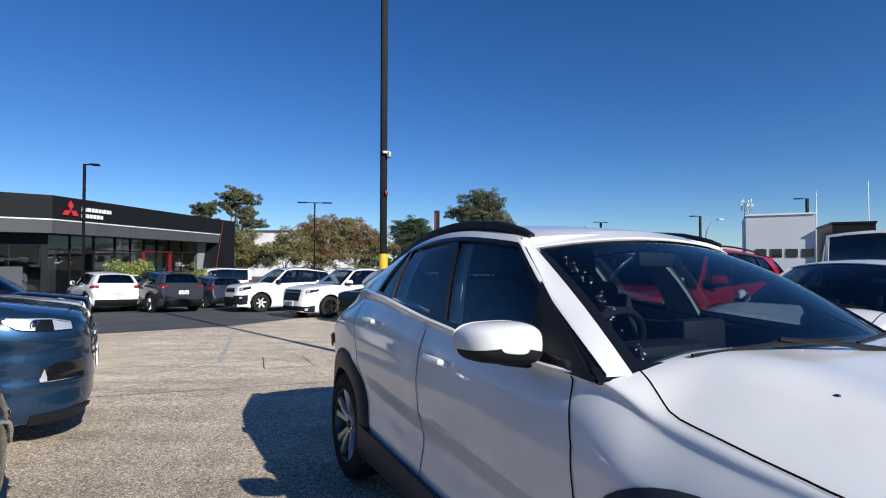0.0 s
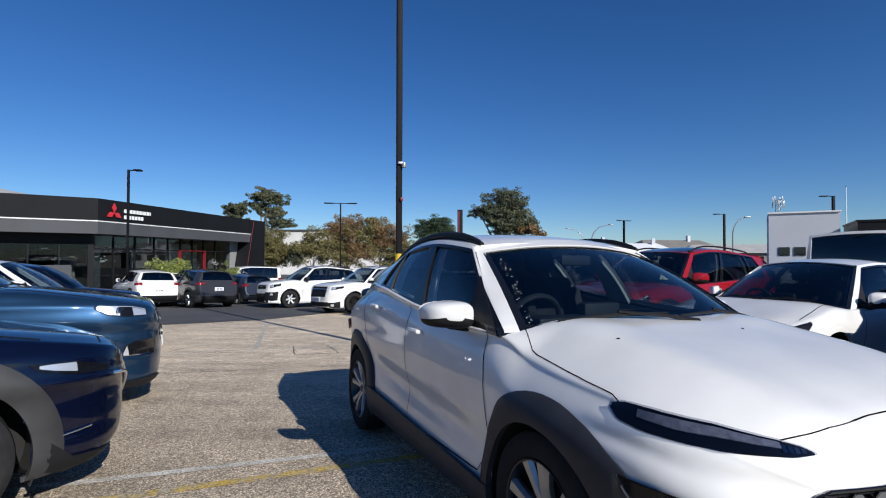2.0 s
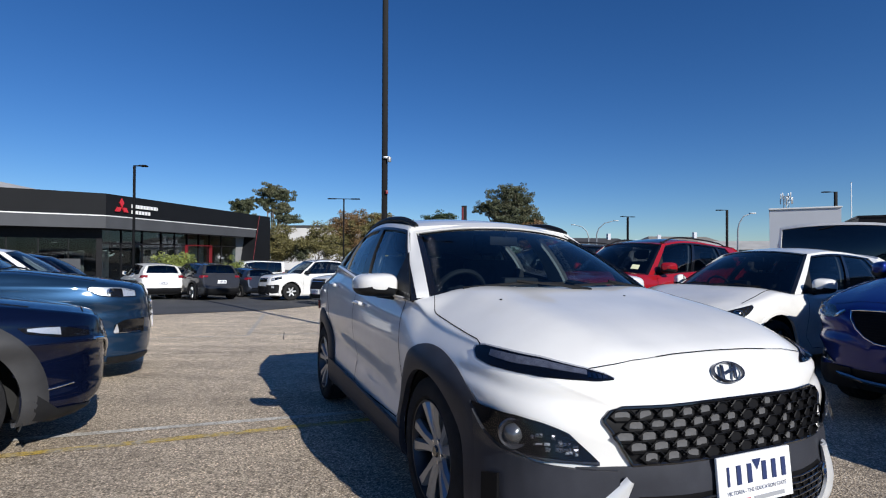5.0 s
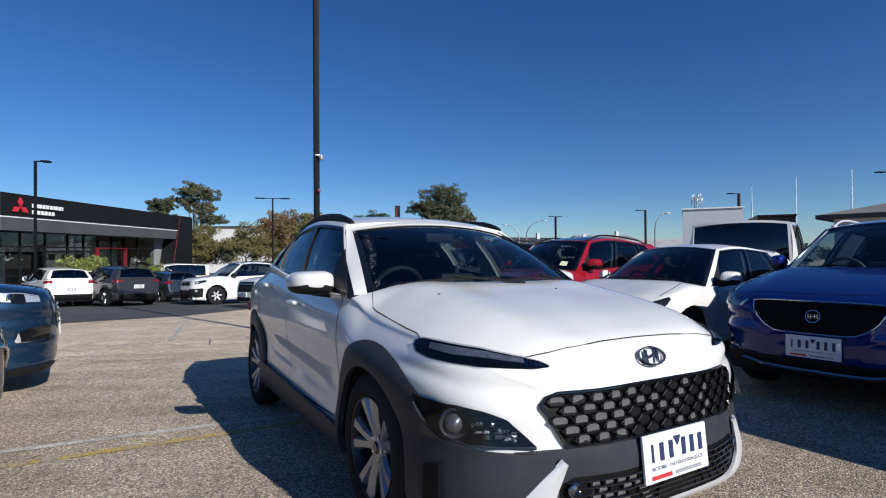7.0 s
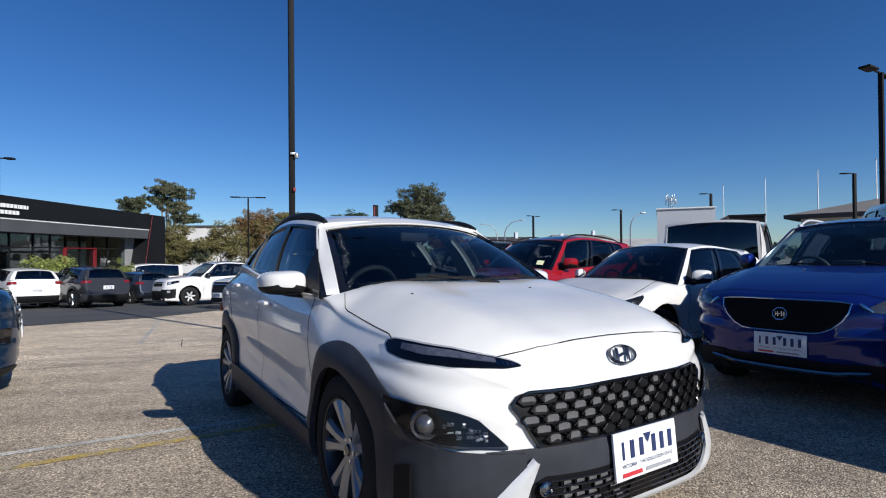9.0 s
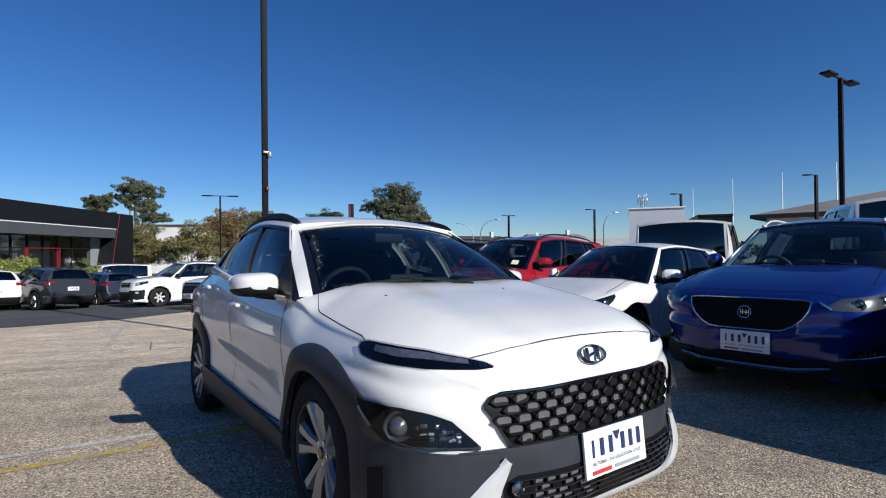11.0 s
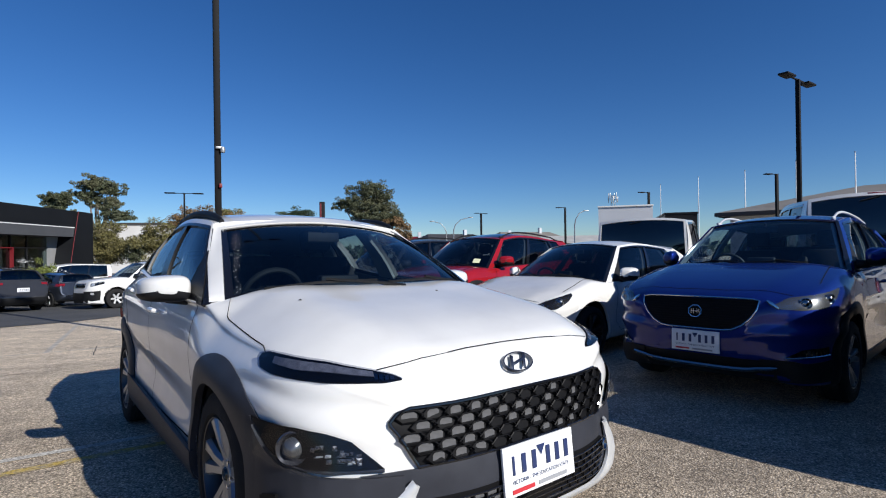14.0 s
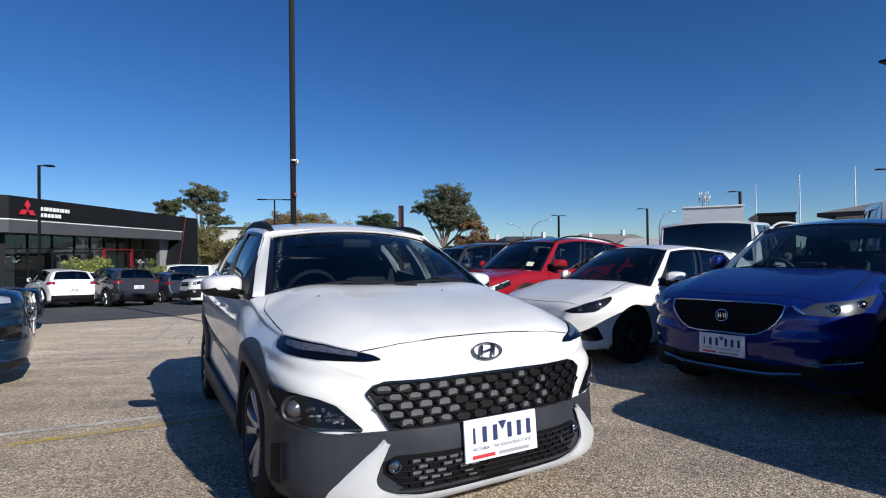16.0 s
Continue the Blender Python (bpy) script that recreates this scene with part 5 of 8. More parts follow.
# left front: dark wall, bay openings, grey box
for s0, s1 in ((0.0, 8.5), (9.0, 14.5), (15.0, 19.5), (20.0, 25.6)):
    win = new("window")
    win.parent = showroom
    bm = bmesh.new()
    p0 = LE - n1 * 1.1
    wall_box(bm, p0 + d1 * (s0 + 0.04), p0 + d1 * (s1 - 0.04), GZ + 0.1, 2.9, 0.0, 0.02)
    part("pane", bm, SHOP_GLASS_DARK, win, angle=0).visible_shadow = False
    bm = bmesh.new()
    wall_box(bm, p0 + d1 * (s1 - 0.05), p0 + d1 * (s1 + 0.25), GZ, 2.95, 0.06, 0.1)
    wall_box(bm, p0 + d1 * s0, p0 + d1 * s1, 2.35, 2.95, 0.05, 0.08)
    for k in range(1, 4):
        m_ = s0 + (s1 - s0) * k / 4
        wall_box(bm, p0 + d1 * (m_ - 0.03), p0 + d1 * (m_ + 0.03), GZ, 2.95, 0.05, 0.08)
    part("mullion", bm, FRAME_BLACK, win, angle=0)
# white displays, and small boxes added as bright reflection specks, close behind this glass
specks = random.Random(19)
for s0, s1, z1 in ((2.0, 3.2, 1.0), (10.0, 11.6, 1.2), (12.3, 13.6, 0.7), (16.2, 17.4, 1.3), (21.0, 22.1, 0.9), (22.6, 23.0, 1.2)):
    bm = bmesh.new()
    wall_box(bm, LE - n1 * 1.5 + d1 * s0, LE - n1 * 1.5 + d1 * s1, GZ, z1, 0, 0.12)
    part("display_board", bm, WHITE_TRIM, showroom, angle=0)
for k in range(46):
    side, a0 = ((LE - n1 * 1.45, d1) if k % 3 else (ga - n2 * 0.45, d2))
    s_ = specks.uniform(9.5, 25.0) if k % 3 else specks.uniform(0.7, 3.6)
    z_, w_ = specks.uniform(1.2, 2.2), specks.uniform(0.06, 0.30)
    bm = bmesh.new()
    wall_box(bm, side + a0 * s_, side + a0 * (s_ + w_), z_, z_ + specks.uniform(0.04, 0.12), 0, 0.08)
    part("reflection_speck", bm, WHITE_TRIM if specks.random() < 0.7 else MID_CLAD, showroom, angle=0)
bm = bmesh.new()
wall_box(bm, CO - d1 * 3.4 - n1 * 0.5, CO - d1 * 1.2 - n1 * 0.5, GZ, 1.15, 0.3, 0.2)
part("grey_panel", bm, MID_CLAD, showroom, angle=0)
bm = bmesh.new()
wall_box(bm, CO - d1 * 3.2 - n1 * 0.2, CO - d1 * 2.9 - n1 * 0.2, 0.30, 0.62, 0.02, 0)
part("teal_notice", bm, TEAL, showroom, "small teal notice", angle=0)
# sign: three red lozenges and plain bars for the lettering
sb = CO + d2 * 0.55 + n2 * 0.05
bm = bmesh.new()
R0 = 0.48
for ang in (90, 210, 330):
    a = radians(ang)
    u, v = Vector((math.cos(a), math.sin(a))), Vector((-math.sin(a), math.cos(a)))
    q = [Vector((0, 0)), u * R0 * 0.5 + v * R0 * 0.29, u * R0, u * R0 * 0.5 - v * R0 * 0.29]
    f, k = [], []
    for w in q:
        p = sb + d2 * (0.55 + w.x * 1.25)
        f.append(bm.verts.new((p.x + n2.x * 0.06, p.y + n2.y * 0.06, 4.27 + w.y * 1.15)))
        k.append(bm.verts.new((p.x, p.y, 4.27 + w.y * 1.15)))
    bm.faces.new(f)
    for i in range(4):
        bm.faces.new((f[i], k[i], k[(i + 1) % 4], f[(i + 1) % 4]))
bmesh.ops.recalc_face_normals(bm, faces=bm.faces)
sign = thing("fascia_sign", pose(0, 0, 0), "red lozenge emblem and white lettering bars on the fascia", "sign")
part("emblem", bm, SIGN_RED, sign, "three red lozenges", angle=0)
for zz, widths in ((4.42, (0.42, 0.10, 0.30, 0.30, 0.30, 0.30, 0.10, 0.30, 0.30, 0.10)), (4.05, (0.42, 0.32, 0.28, 0.32, 0.30, 0.28))):
    bm = bmesh.new()
    s = 1.35
    for w in widths:
        wall_box(bm, sb + d2 * s, sb + d2 * (s + w * 0.56), zz - 0.11, zz + 0.11, 0.05, 0)
        s += w * 0.68 + 0.06
    part("lettering_bar", bm, SIGN_WHITE, sign, "plain white bars", angle=0)
# roof of a building beyond, with solar panels
far_roof = thing("workshop_roof", pose(-40.6, 32.2, 0.75), "pale hipped roof with dark solar panels behind the showroom", "building")
bm = bmesh.new()
vs = [bm.verts.new(p) for p in ((-14, -9, 4.6), (12, -9, 4.6), (12, 9, 4.6), (-14, 9, 4.6), (-7, 0, 6.5), (5, 0, 6.5))]
for f in ((0, 1, 5, 4), (1, 2, 5), (2, 3, 4, 5), (3, 0, 4)):
    bm.faces.new([vs[i] for i in f])
part("roof", bm, ROOF_SHEET, far_roof, angle=0)
bm = bmesh.new()
box(bm, (24, 16, 5.6), (-1, 0, 1.8))
part("wall", bm, MID_CLAD, far_roof, angle=0)
bm = bmesh.new()
for i in range(5):
    v = [Vector((-1.0 + 1.75 * i, -6.2, 5.25)), Vector((0.5 + 1.75 * i, -6.2, 5.25)), Vector((0.5 + 1.75 * i, -2.6, 6.0)), Vector((-1.0 + 1.75 * i, -2.6, 6.0))]
    lo = [bm.verts.new(p) for p in v]
    hi = [bm.verts.new(p + Vector((0, -0.02, 0.06))) for p in v]
    bm.faces.new(hi)
    for j in range(4):
        bm.faces.new((lo[j], lo[(j + 1) % 4], hi[(j + 1) % 4], hi[j]))
bmesh.ops.recalc_face_normals(bm, faces=bm.faces)
part("solar_panels", bm, SOLAR, far_roof, angle=0)

# ---- the cars ----
GLASS_SCREEN = glass("windscreen_glass", (0.36, 0.42, 0.45), ior=1.8)
GLASS_SIDE = glass("side_glass", (0.58, 0.65, 0.68))
EMBLEM = base_mat("emblem_metal", (0.11, 0.12, 0.15), 0.22, 0.9)[0]
CELL = base_mat("grille_cell", (0.006, 0.006, 0.007), 0.5, 0.0, 0.0, 0.12)[0]
SHUTTER = varied("grille_shutter", (0.10, 0.10, 0.105), 0.5, 0.2, 14, 90, 0.05)
DEW = base_mat("dew", (0.72, 0.74, 0.77), 0.08)[0]
LED_GREY = varied("led_grey", (0.26, 0.27, 0.31), 0.35, 0.35, 45, 300, 0.1)
LAMP_SILVER = base_mat("lamp_silver", (0.34, 0.35, 0.37), 0.34, 0.5)[0]
W_CX = wheel_meshes("cx", 0.345, 0.225, 0.262, 5, 0.22, ALLOY_GREY, 0.02)
W_HERO = wheel_meshes("hero", 0.335, 0.215, 0.232, 5, 0.235, ALLOY, 0.012, 1.2)
W5 = wheel_meshes("five", 0.335, 0.215, 0.222, 5, 0.185, ALLOY, 0.012)
W_KLUG = wheel_meshes("ten", 0.37, 0.235, 0.24, 5, 0.20, ALLOY_DARK)
W_BIG = wheel_meshes("big", 0.355, 0.225, 0.245, 5, 0.24, ALLOY, 0.012)
W_DARK = wheel_meshes("dark", 0.32, 0.225, 0.228, 5, 0.24, ALLOY_DARK)
W_SIX = wheel_meshes("six", 0.37, 0.245, 0.22, 6, 0.0, SKID)


def bars_grille(c, root, zs, half, mat, r=0.008):
    for z in zs:
        bm = bmesh.new()
        h = half(z) if callable(half) else half
        tube(bm, [c.front(x, z, 0.012) for x in lin(-h, h, 21)], r, 6)
        part("grille_bar", bm, mat, root)


# the white compact crossover that the clip goes round
def bell(x, m, w):
    return math.exp(-((x - m) / w) ** 2)


def gate(x, a, b, soft=0.02):
    f = lambda t: 1 / (1 + math.exp(-max(-40, min(40, t))))
    return f((x - a) / soft) * f((b - x) / soft)


LEDGE = poly_at([(0.0, 0.675), (0.30, 0.684), (0.456, 0.703), (0.666, 0.734), (0.814, 0.759), (0.90, 0.80)])


def hero_relief(p):
    """Creases of the front: fold under the slim lamps, hollow over the low lamps, proud bumper; hollow along the doors."""
    d = 0.0
    if p.y < 0.75 and p.z > 0.1:
        ax = abs(p.x)
        fold = LEDGE(min(ax, 0.90))
        k = gate(ax, 0.36, 1.2, 0.07) * gate(p.y, -1, 0.60, 0.05)
        d += k * (0.010 * bell(p.z, fold + 0.020, 0.034) - 0.006 * bell(p.z, fold - 0.030, 0.028))
        d += 0.012 * gate(p.z, 0.20, 0.490, 0.010) * gate(p.y, -1, 0.50, 0.06)
    if 1.2 < p.y < 3.3 and abs(p.x) > 0.6:
        line = 0.56 + 0.07 * (p.y - 1.3)
        d -= 0.014 * bell(p.z, line - 0.07, 0.075) * gate(p.y, 1.45, 3.0, 0.12)
        d += 0.007 * bell(p.z, line + 0.06, 0.05) * gate(p.y, 1.45, 3.1, 0.12)
        d += 0.011 * bell(p.z, 0.80, 0.045) * gate(p.y, 2.3, 3.4, 0.15)
    if p.z > 0.8 and p.y < 1.25:      # two soft ribs on the bonnet
        d += 0.003 * bell(abs(p.x), 0.52 + 0.12 * (p.y - 0.3), 0.06) * gate(p.y, 0.25, 1.1, 0.10)
    return d


def hero():
    c = Car(L=4.205, W=1.80, H=1.55, fa=0.88, ra=3.48, R=0.335, hz0=0.855, cowl=(0.985, 1.06), wtop=(1.755, 1.475), roof_mid=(2.42, 1.572), roof_end=(3.70, 1.39),
            tail=(4.02, 1.14), belt=[(1.2, 1.018), (1.36, 1.030), (2.13, 1.097), (2.77, 1.175), (2.97, 1.205), (3.4, 1.235), (4.1, 1.26)], roof_w=0.64, sweep=0.24, ny=120, n_side=7, sculpt=hero_relief,
            belt_w=0.945, arch=0.045, roof_front=(1.93, 1.522), drop=[(0.0, 0.055), (0.3, 0.055), (0.5, 0.060), (0.7, 0.072), (0.95, 0.083), (1.05, 0.074), (1.15, 0.043), (1.24, 0.012), (1.32, 0.0), (5.0, 0.0)], taper=[(0.5, 1.0), (2.6, 1.0), (3.1, 0.955), (3.5, 0.87), (4.1, 0.75)],
            top=[(0, 0.47), (0.015, 0.57), (0.03, 0.645), (0.05, 0.712), (0.075, 0.768), (0.10, 0.802), (0.13, 0.832), (0.16, 0.853), (0.22, 0.880), (0.33, 0.920), (0.5, 0.962), (0.78, 1.017), (0.985, 1.056), (1.12, 1.066), (1.33, 1.034),
                 (2.2, 1.112), (2.97, 1.212), (3.6, 1.245), (3.87, 1.16), (4.04, 1.10), (4.145, 0.70), (4.205, 0.56)],
            plan=[(0, 0.30), (0.02, 0.42), (0.04, 0.50), (0.06, 0.558), (0.085, 0.638), (0.11, 0.71), (0.145, 0.79), (0.2, 0.865), (0.3, 0.93), (0.42, 0.968), (0.6, 0.988), (0.9, 1.0), (3.3, 1.0), (3.75, 0.965), (4.0, 0.89), (4.14, 0.78), (4.205, 0.60)])
    m = on_ground(3.197, 0.752, 28.2)
    root = thing("crossover", m, "white compact crossover with dark grey cladding, parked on concrete", "car")
    c.prepare()
    part("body", c.loft(), WHITE, root)
    canopy(c, root, WHITE, [(0.018, 0.034, 0.332, 0.270), (0.392, 0.318, 0.567, 0.560), (0.585, 0.575, 0.665, 0.600)], GLASS_SIDE, GLASS_SCREEN, ua=0.022, ps=(0.905, 0.955), pw=0.045, head=0.945)
    liners(c, root)
    add_wheels(c, root, W_HERO)
    interior(c, root)
    wipers(c, root)
    # the front flares broaden towards the bumper
    broad = curve([(-0.5, 0.07), (0.0, 0.068), (0.74, 0.080), (1.02, 0.102), (1.36, 0.106), (1.65, 0.105), (1.96, 0.114), (2.19, 0.134), (2.36, 0.155), (2.55, 0.180), (3.7, 0.19)])
    arches(c, root, CLAD_GREY, lambda a, ay: broad(a) if ay < 2 else 0.115, 0.026, "dark grey plastic wheel arch")
    for sgn in (1, -1):
        bm = skin(c, "side", c.fa + c.arch - 0.02, c.ra - c.arch + 0.02, lambda a: c.bot(a) + 0.012, lambda a: 0.345 + 0.048 * (a - 1.25), 20, 5, 0.012, 0.02, sgn)
        part("sill_cladding", bm, CLAD_GREY, root, "dark grey plastic sill")
    # lower front in dark grey plastic, wrapped round to the arches
    for sgn in (1, -1):
        bm = skin(c, "corner", 12, 68, [(12, 0.19), (68, 0.20)], [(12, 0.488), (20, 0.492), (40, 0.504), (54, 0.528), (62, 0.575), (68, 0.64)], 34, 8, 0.008, 0.02, sgn)
        part("bumper_corner", bm, CLAD_GREY, root)
    bm = skin(c, "front", -0.66, 0.66, lambda a: 0.185, [(-0.66, 0.498), (-0.48, 0.500), (0.48, 0.500), (0.66, 0.498)], 40, 10, 0.010, 0.02)
    part("bumper", bm, CLAD_GREY, root)
    # upper grille: black plate, frame and its cells
    glo = [(-0.570, 0.640), (-0.550, 0.612), (-0.485, 0.503), (0.485, 0.503), (0.550, 0.612), (0.570, 0.640)]
    ghi = [(-0.570, 0.650), (-0.545, 0.672), (-0.50, 0.684), (0.50, 0.684), (0.545, 0.672), (0.570, 0.650)]
    part("grille", skin(c, "front", -0.570, 0.570, glo, ghi, 61, 6, 0.005, 0.01), CELL, root)
    bm = bmesh.new()
    rim_pts = ghi + glo[::-1] + ghi[:1]
    fine = [(p0[0] + (p1[0] - p0[0]) * i / 12, p0[1] + (p1[1] - p0[1]) * i / 12) for p0, p1 in zip(rim_pts, rim_pts[1:]) for i in range(12)]
    tube(bm, [c.front(x, z, 0.008) for x, z in fine + fine[:1]], 0.007, 8, False)
    part("grille_frame", bm, GLOSS_BLACK, root)
    lo, hi = poly_at(glo), poly_at(ghi)
    rnd = random.Random(4)
    for row in range(5):
        z = 0.527 + 0.0335 * row
        for j in range(-7, 8):
            x = 0.084 * (j + (0.5 if row % 2 else 0))
            if abs(x) > 0.53 or not all(lo(x + e) + 0.010 < z < hi(x + e) - 0.008 for e in (-0.026, 0, 0.026)):
                continue
            p, q = c.front(x, z, 0.008), c.front(x + 0.01, z, 0.008)
            bm = bmesh.new()
            hexa = [(math.cos(math.pi / 3 * k), math.sin(math.pi / 3 * k)) for k in range(6)]
            out, inn, dep = ([bm.verts.new((rx * u, yy, rz * w)) for u, w in hexa] for rx, rz, yy in ((0.052, 0.0245, -0.010), (0.0475, 0.0218, -0.012), (0.0445, 0.0200, 0.003)))
            for k in range(6):
                bm.faces.new((out[k], out[(k + 1) % 6], inn[(k + 1) % 6], inn[k]))
                bm.faces.new((inn[k], inn[(k + 1) % 6], dep[(k + 1) % 6], dep[k]))
            # shutter plates behind some of the cells, arched at the top
            if -0.52 < x < 0.30 and rnd.random() < 0.62 - 0.75 * x:
                w = (0.019 - 0.014 * x) * rnd.uniform(0.85, 1.1)
                f = bm.faces.new([bm.verts.new((w * u, 0.001, 0.013 * v)) for u, v in ((-1, -1), (1, -1), (1, 0.4), (0.6, 1), (-0.6, 1), (-1, 0.4))])
                f.material_index = 1
            part("grille_cell", bm, [CELL, SHUTTER], root, m=pose(*p, 0, 0, math.degrees(math.atan2(q.y - p.y, 0.01))), angle=0)
    # lower intake with its mesh, silver blade and lip, fog lamps
    part("lower_intake", skin(c, "front", -0.52, 0.52, [(-0.52, 0.335), (-0.44, 0.272), (0, 0.250), (0.44, 0.272), (0.52, 0.335)], [(-0.52, 0.375), (-0.47, 0.402), (0.47, 0.402), (0.52, 0.375)], 41, 5, 0.011, 0.010), CELL, root)
    for i in range(6):
        bm = bmesh.new()
        zz = 0.272 + 0.023 * i
        tube(bm, [c.front(x, zz, 0.020) for x in lin(-0.45 - 0.01 * i, 0.45 + 0.01 * i, 31)], 0.0035, 6)
        part("intake_bar", bm, GLOSS_BLACK, root)
        for j in range(-8, 9):
            x = 0.052 * (j + (0.5 if i % 2 else 0))
            if i < 5 and 0.15 < abs(x) < 0.44:
                bm = bmesh.new()
                box(bm, (0.007, 0.008, 0.023), c.front(x, zz + 0.0115, 0.018), 0.002)
                part("intake_cell", bm, CELL, root)
                if rnd.random() < 0.5 and x < 0.1:
                    bm = bmesh.new()
                    box(bm, (0.040, 0.003, 0.013), c.front(x + 0.026, zz + 0.011, 0.013), 0.001)
                    part("intake_shutter", bm, SHUTTER, root)
    inner = [(0.500, 0.455), (0.515, 0.41), (0.535, 0.36), (0.545, 0.315), (0.530, 0.283), (0.48, 0.258), (0.36, 0.242), (0.20, 0.235), (0.0, 0.232)]
    outer = [(0.508, 0.466), (0.56, 0.425), (0.62, 0.370), (0.675, 0.315), (0.715, 0.260), (0.69, 0.208), (0.50, 0.193), (0.25, 0.190), (0.0, 0.190)]
    ix, iz, ox, oz = (curve([(i, p[k]) for i, p in enumerate(e)]) for e, k in ((inner, 0), (inner, 1), (outer, 0), (outer, 1)))

    def blade(u, t):
        i = 8 - abs(u)
        return c.front(math.copysign(ix(i) + (ox(i) - ix(i)) * t, u), max(0.192, iz(i) + (oz(i) - iz(i)) * t), 0.016 + 0.008 * math.sin(math.pi * t))

    bm = bmesh.new()
    sheet(bm, blade, lin(-8, 8, 90), lin(0, 1, 7), 0.012)
    bmesh.ops.recalc_face_normals(bm, faces=bm.faces)
    part("skid_blade", bm, SKID, root, "silver blade and lower lip")
    for sgn in (1, -1):
        p = c.front(sgn * 0.475, 0.365, 0.02)
        bm = bmesh.new()
        lathe(bm, [(-0.010, 0.026), (-0.014, 0.021), (-0.004, 0.016), (-0.008, 0.0005)], 20, "y")
        part("fog_lamp", bm, CHROME_DARK, root, m=pose(*p, 0, 0, sgn * 18))
        part("air_slot", skin(c, "corner", 52, 60, lambda a: 0.29, lambda a: 0.43 + 0.002 * (60 - a), 6, 4, 0.038, 0.012, sgn), CELL, root)
        # thin dark trim round the low lamp
        bm = bmesh.new()
        tube(bm, [c.corner(a, zz, sgn, 0.012) for a, zz in ((71, 0.664), (70, 0.62), (67, 0.575), (58, 0.538), (48, 0.524), (36, 0.517), (18, 0.510))], 0.007, 8)
        part("lamp_bow", bm, CLAD_GREY, root, "grey trim round the headlight")
    # slim upper lamps under the bonnet edge
    for sgn in (1, -1):
        hold = new("daytime_lamp")
        hold.parent = root
        lo_, hi_ = [(9.5, 0.773), (16, 0.770), (27, 0.776), (47, 0.786), (63, 0.797), (74, 0.811), (80, 0.836)], [(9.5, 0.779), (12.5, 0.793), (20, 0.809), (38, 0.836), (60, 0.853), (73, 0.860), (80, 0.852)]
        part("housing", skin(c, "corner", 9.5, 80, lo_, hi_, 40, 5, 0.003, 0.0, sgn), LAMP_DARK, hold)
        at = lambda a, t: poly_at(lo_)(a) + (poly_at(hi_)(a) - poly_at(lo_)(a)) * t
        part("light_guide", skin(c, "corner", 20, 66, lambda a: at(a, 0.46), lambda a: at(a, 0.84), 26, 3, 0.0055, 0.003, sgn), LED_GREY, hold, "smoky grey light guide")
        for j in range(4):
            a0 = 12.5 + j * 2.0
            part("led", skin(c, "corner", a0, a0 + 1.5, lambda a: at(a, 0.25), lambda a: at(a, 0.72), 3, 2, 0.006, 0.002, sgn), CHROME_DARK, hold)
        part("lens", skin(c, "corner", 9.5, 80, lo_, hi_, 40, 5, 0.012, 0.0, sgn), LENS_DARK, hold)
    # main headlights low in the bumper corners
    lamp_unit(c, root, 18.5, 71, [(18.5, 0.514), (27, 0.521), (43, 0.524), (56, 0.536), (68, 0.575), (71, 0.64)], [(18.5, 0.520), (22, 0.553), (29, 0.614), (37, 0.640), (46, 0.653), (58, 0.660), (71, 0.666)], n_proj=1, strip=False, proud=0.011, hexed=True)
    for sgn in (1, -1):
        # faceted reflectors beside the projector
        facets = random.Random(8)
        for k in range(26):
            a = facets.uniform(25, 41)
            z = 0.540 + (a - 25) * 0.0014 + facets.uniform(0.0, 0.022 + (a - 25) * 0.0028)
            bm = bmesh.new()
            w, h = facets.uniform(0.005, 0.013), facets.uniform(0.003, 0.008)
            q = [bm.verts.new((u * w, -0.003 * facets.random(), v * h)) for u, v in ((-1, -0.8), (0.8, -1), (1, 0.7), (-0.7, 1))]
            tip = bm.verts.new((0, -0.006, 0))
            for i in range(4):
                bm.faces.new((q[i], q[(i + 1) % 4], tip))
            p = c.corner(a, z, sgn, 0.018)
            part("reflector_facet", bm, LAMP_SILVER if facets.random() < 0.22 else FACET, root, m=pose(*p, 0, 0, sgn * a * 0.75), angle=0)
    badge(c, root, 0.776, 0.165, 0.085, mat=EMBLEM)
    p = c.front(0, 0.420, 0.02)
    number_plate(root, pose(0, p.y - 0.012, 0.424, -4))
    part("sensor", skin(c, "front", -0.085, 0.085, [(-0.085, 0.285), (-0.06, 0.252), (0.06, 0.252), (0.085, 0.285)], [(-0.085, 0.315), (-0.06, 0.330), (0.06, 0.330), (0.085, 0.315)], 13, 3, 0.022, 0.008), CELL, root)
    door_mirror(c, root, 1.50, 1.078, 1.055, WHITE, h=0.130, d=0.20, gap=-0.03)
    for sgn in (1, -1):      # rails that rise out of the roof's corner
        bm = bmesh.new()
        us = [0.0, 0.03, 0.07] + lin(0.12, 0.88, 14) + [0.93, 0.97]
        tube(bm, [c.crown(0.94 * sgn, u) + Vector((0, 0, 0.004 + 0.019 * min(1, u / 0.12, (0.97 - u) / 0.10))) for u in us], [0.015, 0.020, 0.023] + [0.024] * 14 + [0.018, 0.010], 10)
        part("roof_rail", bm, CLAD, root, "black plastic roof rail")
    door_seams(c, root, 1.27, 2.28, 3.16, 0.37)
    handles(c, root, [2.10], 0.937, WHITE)
    handles(c, root, [2.92], 1.040, WHITE)
    tail_lamps(c, root, 0.80, 0.88, 0.30)
    # dew drops left along the edges of the windscreen
    rnd = random.Random(12)
    bm = bmesh.new()
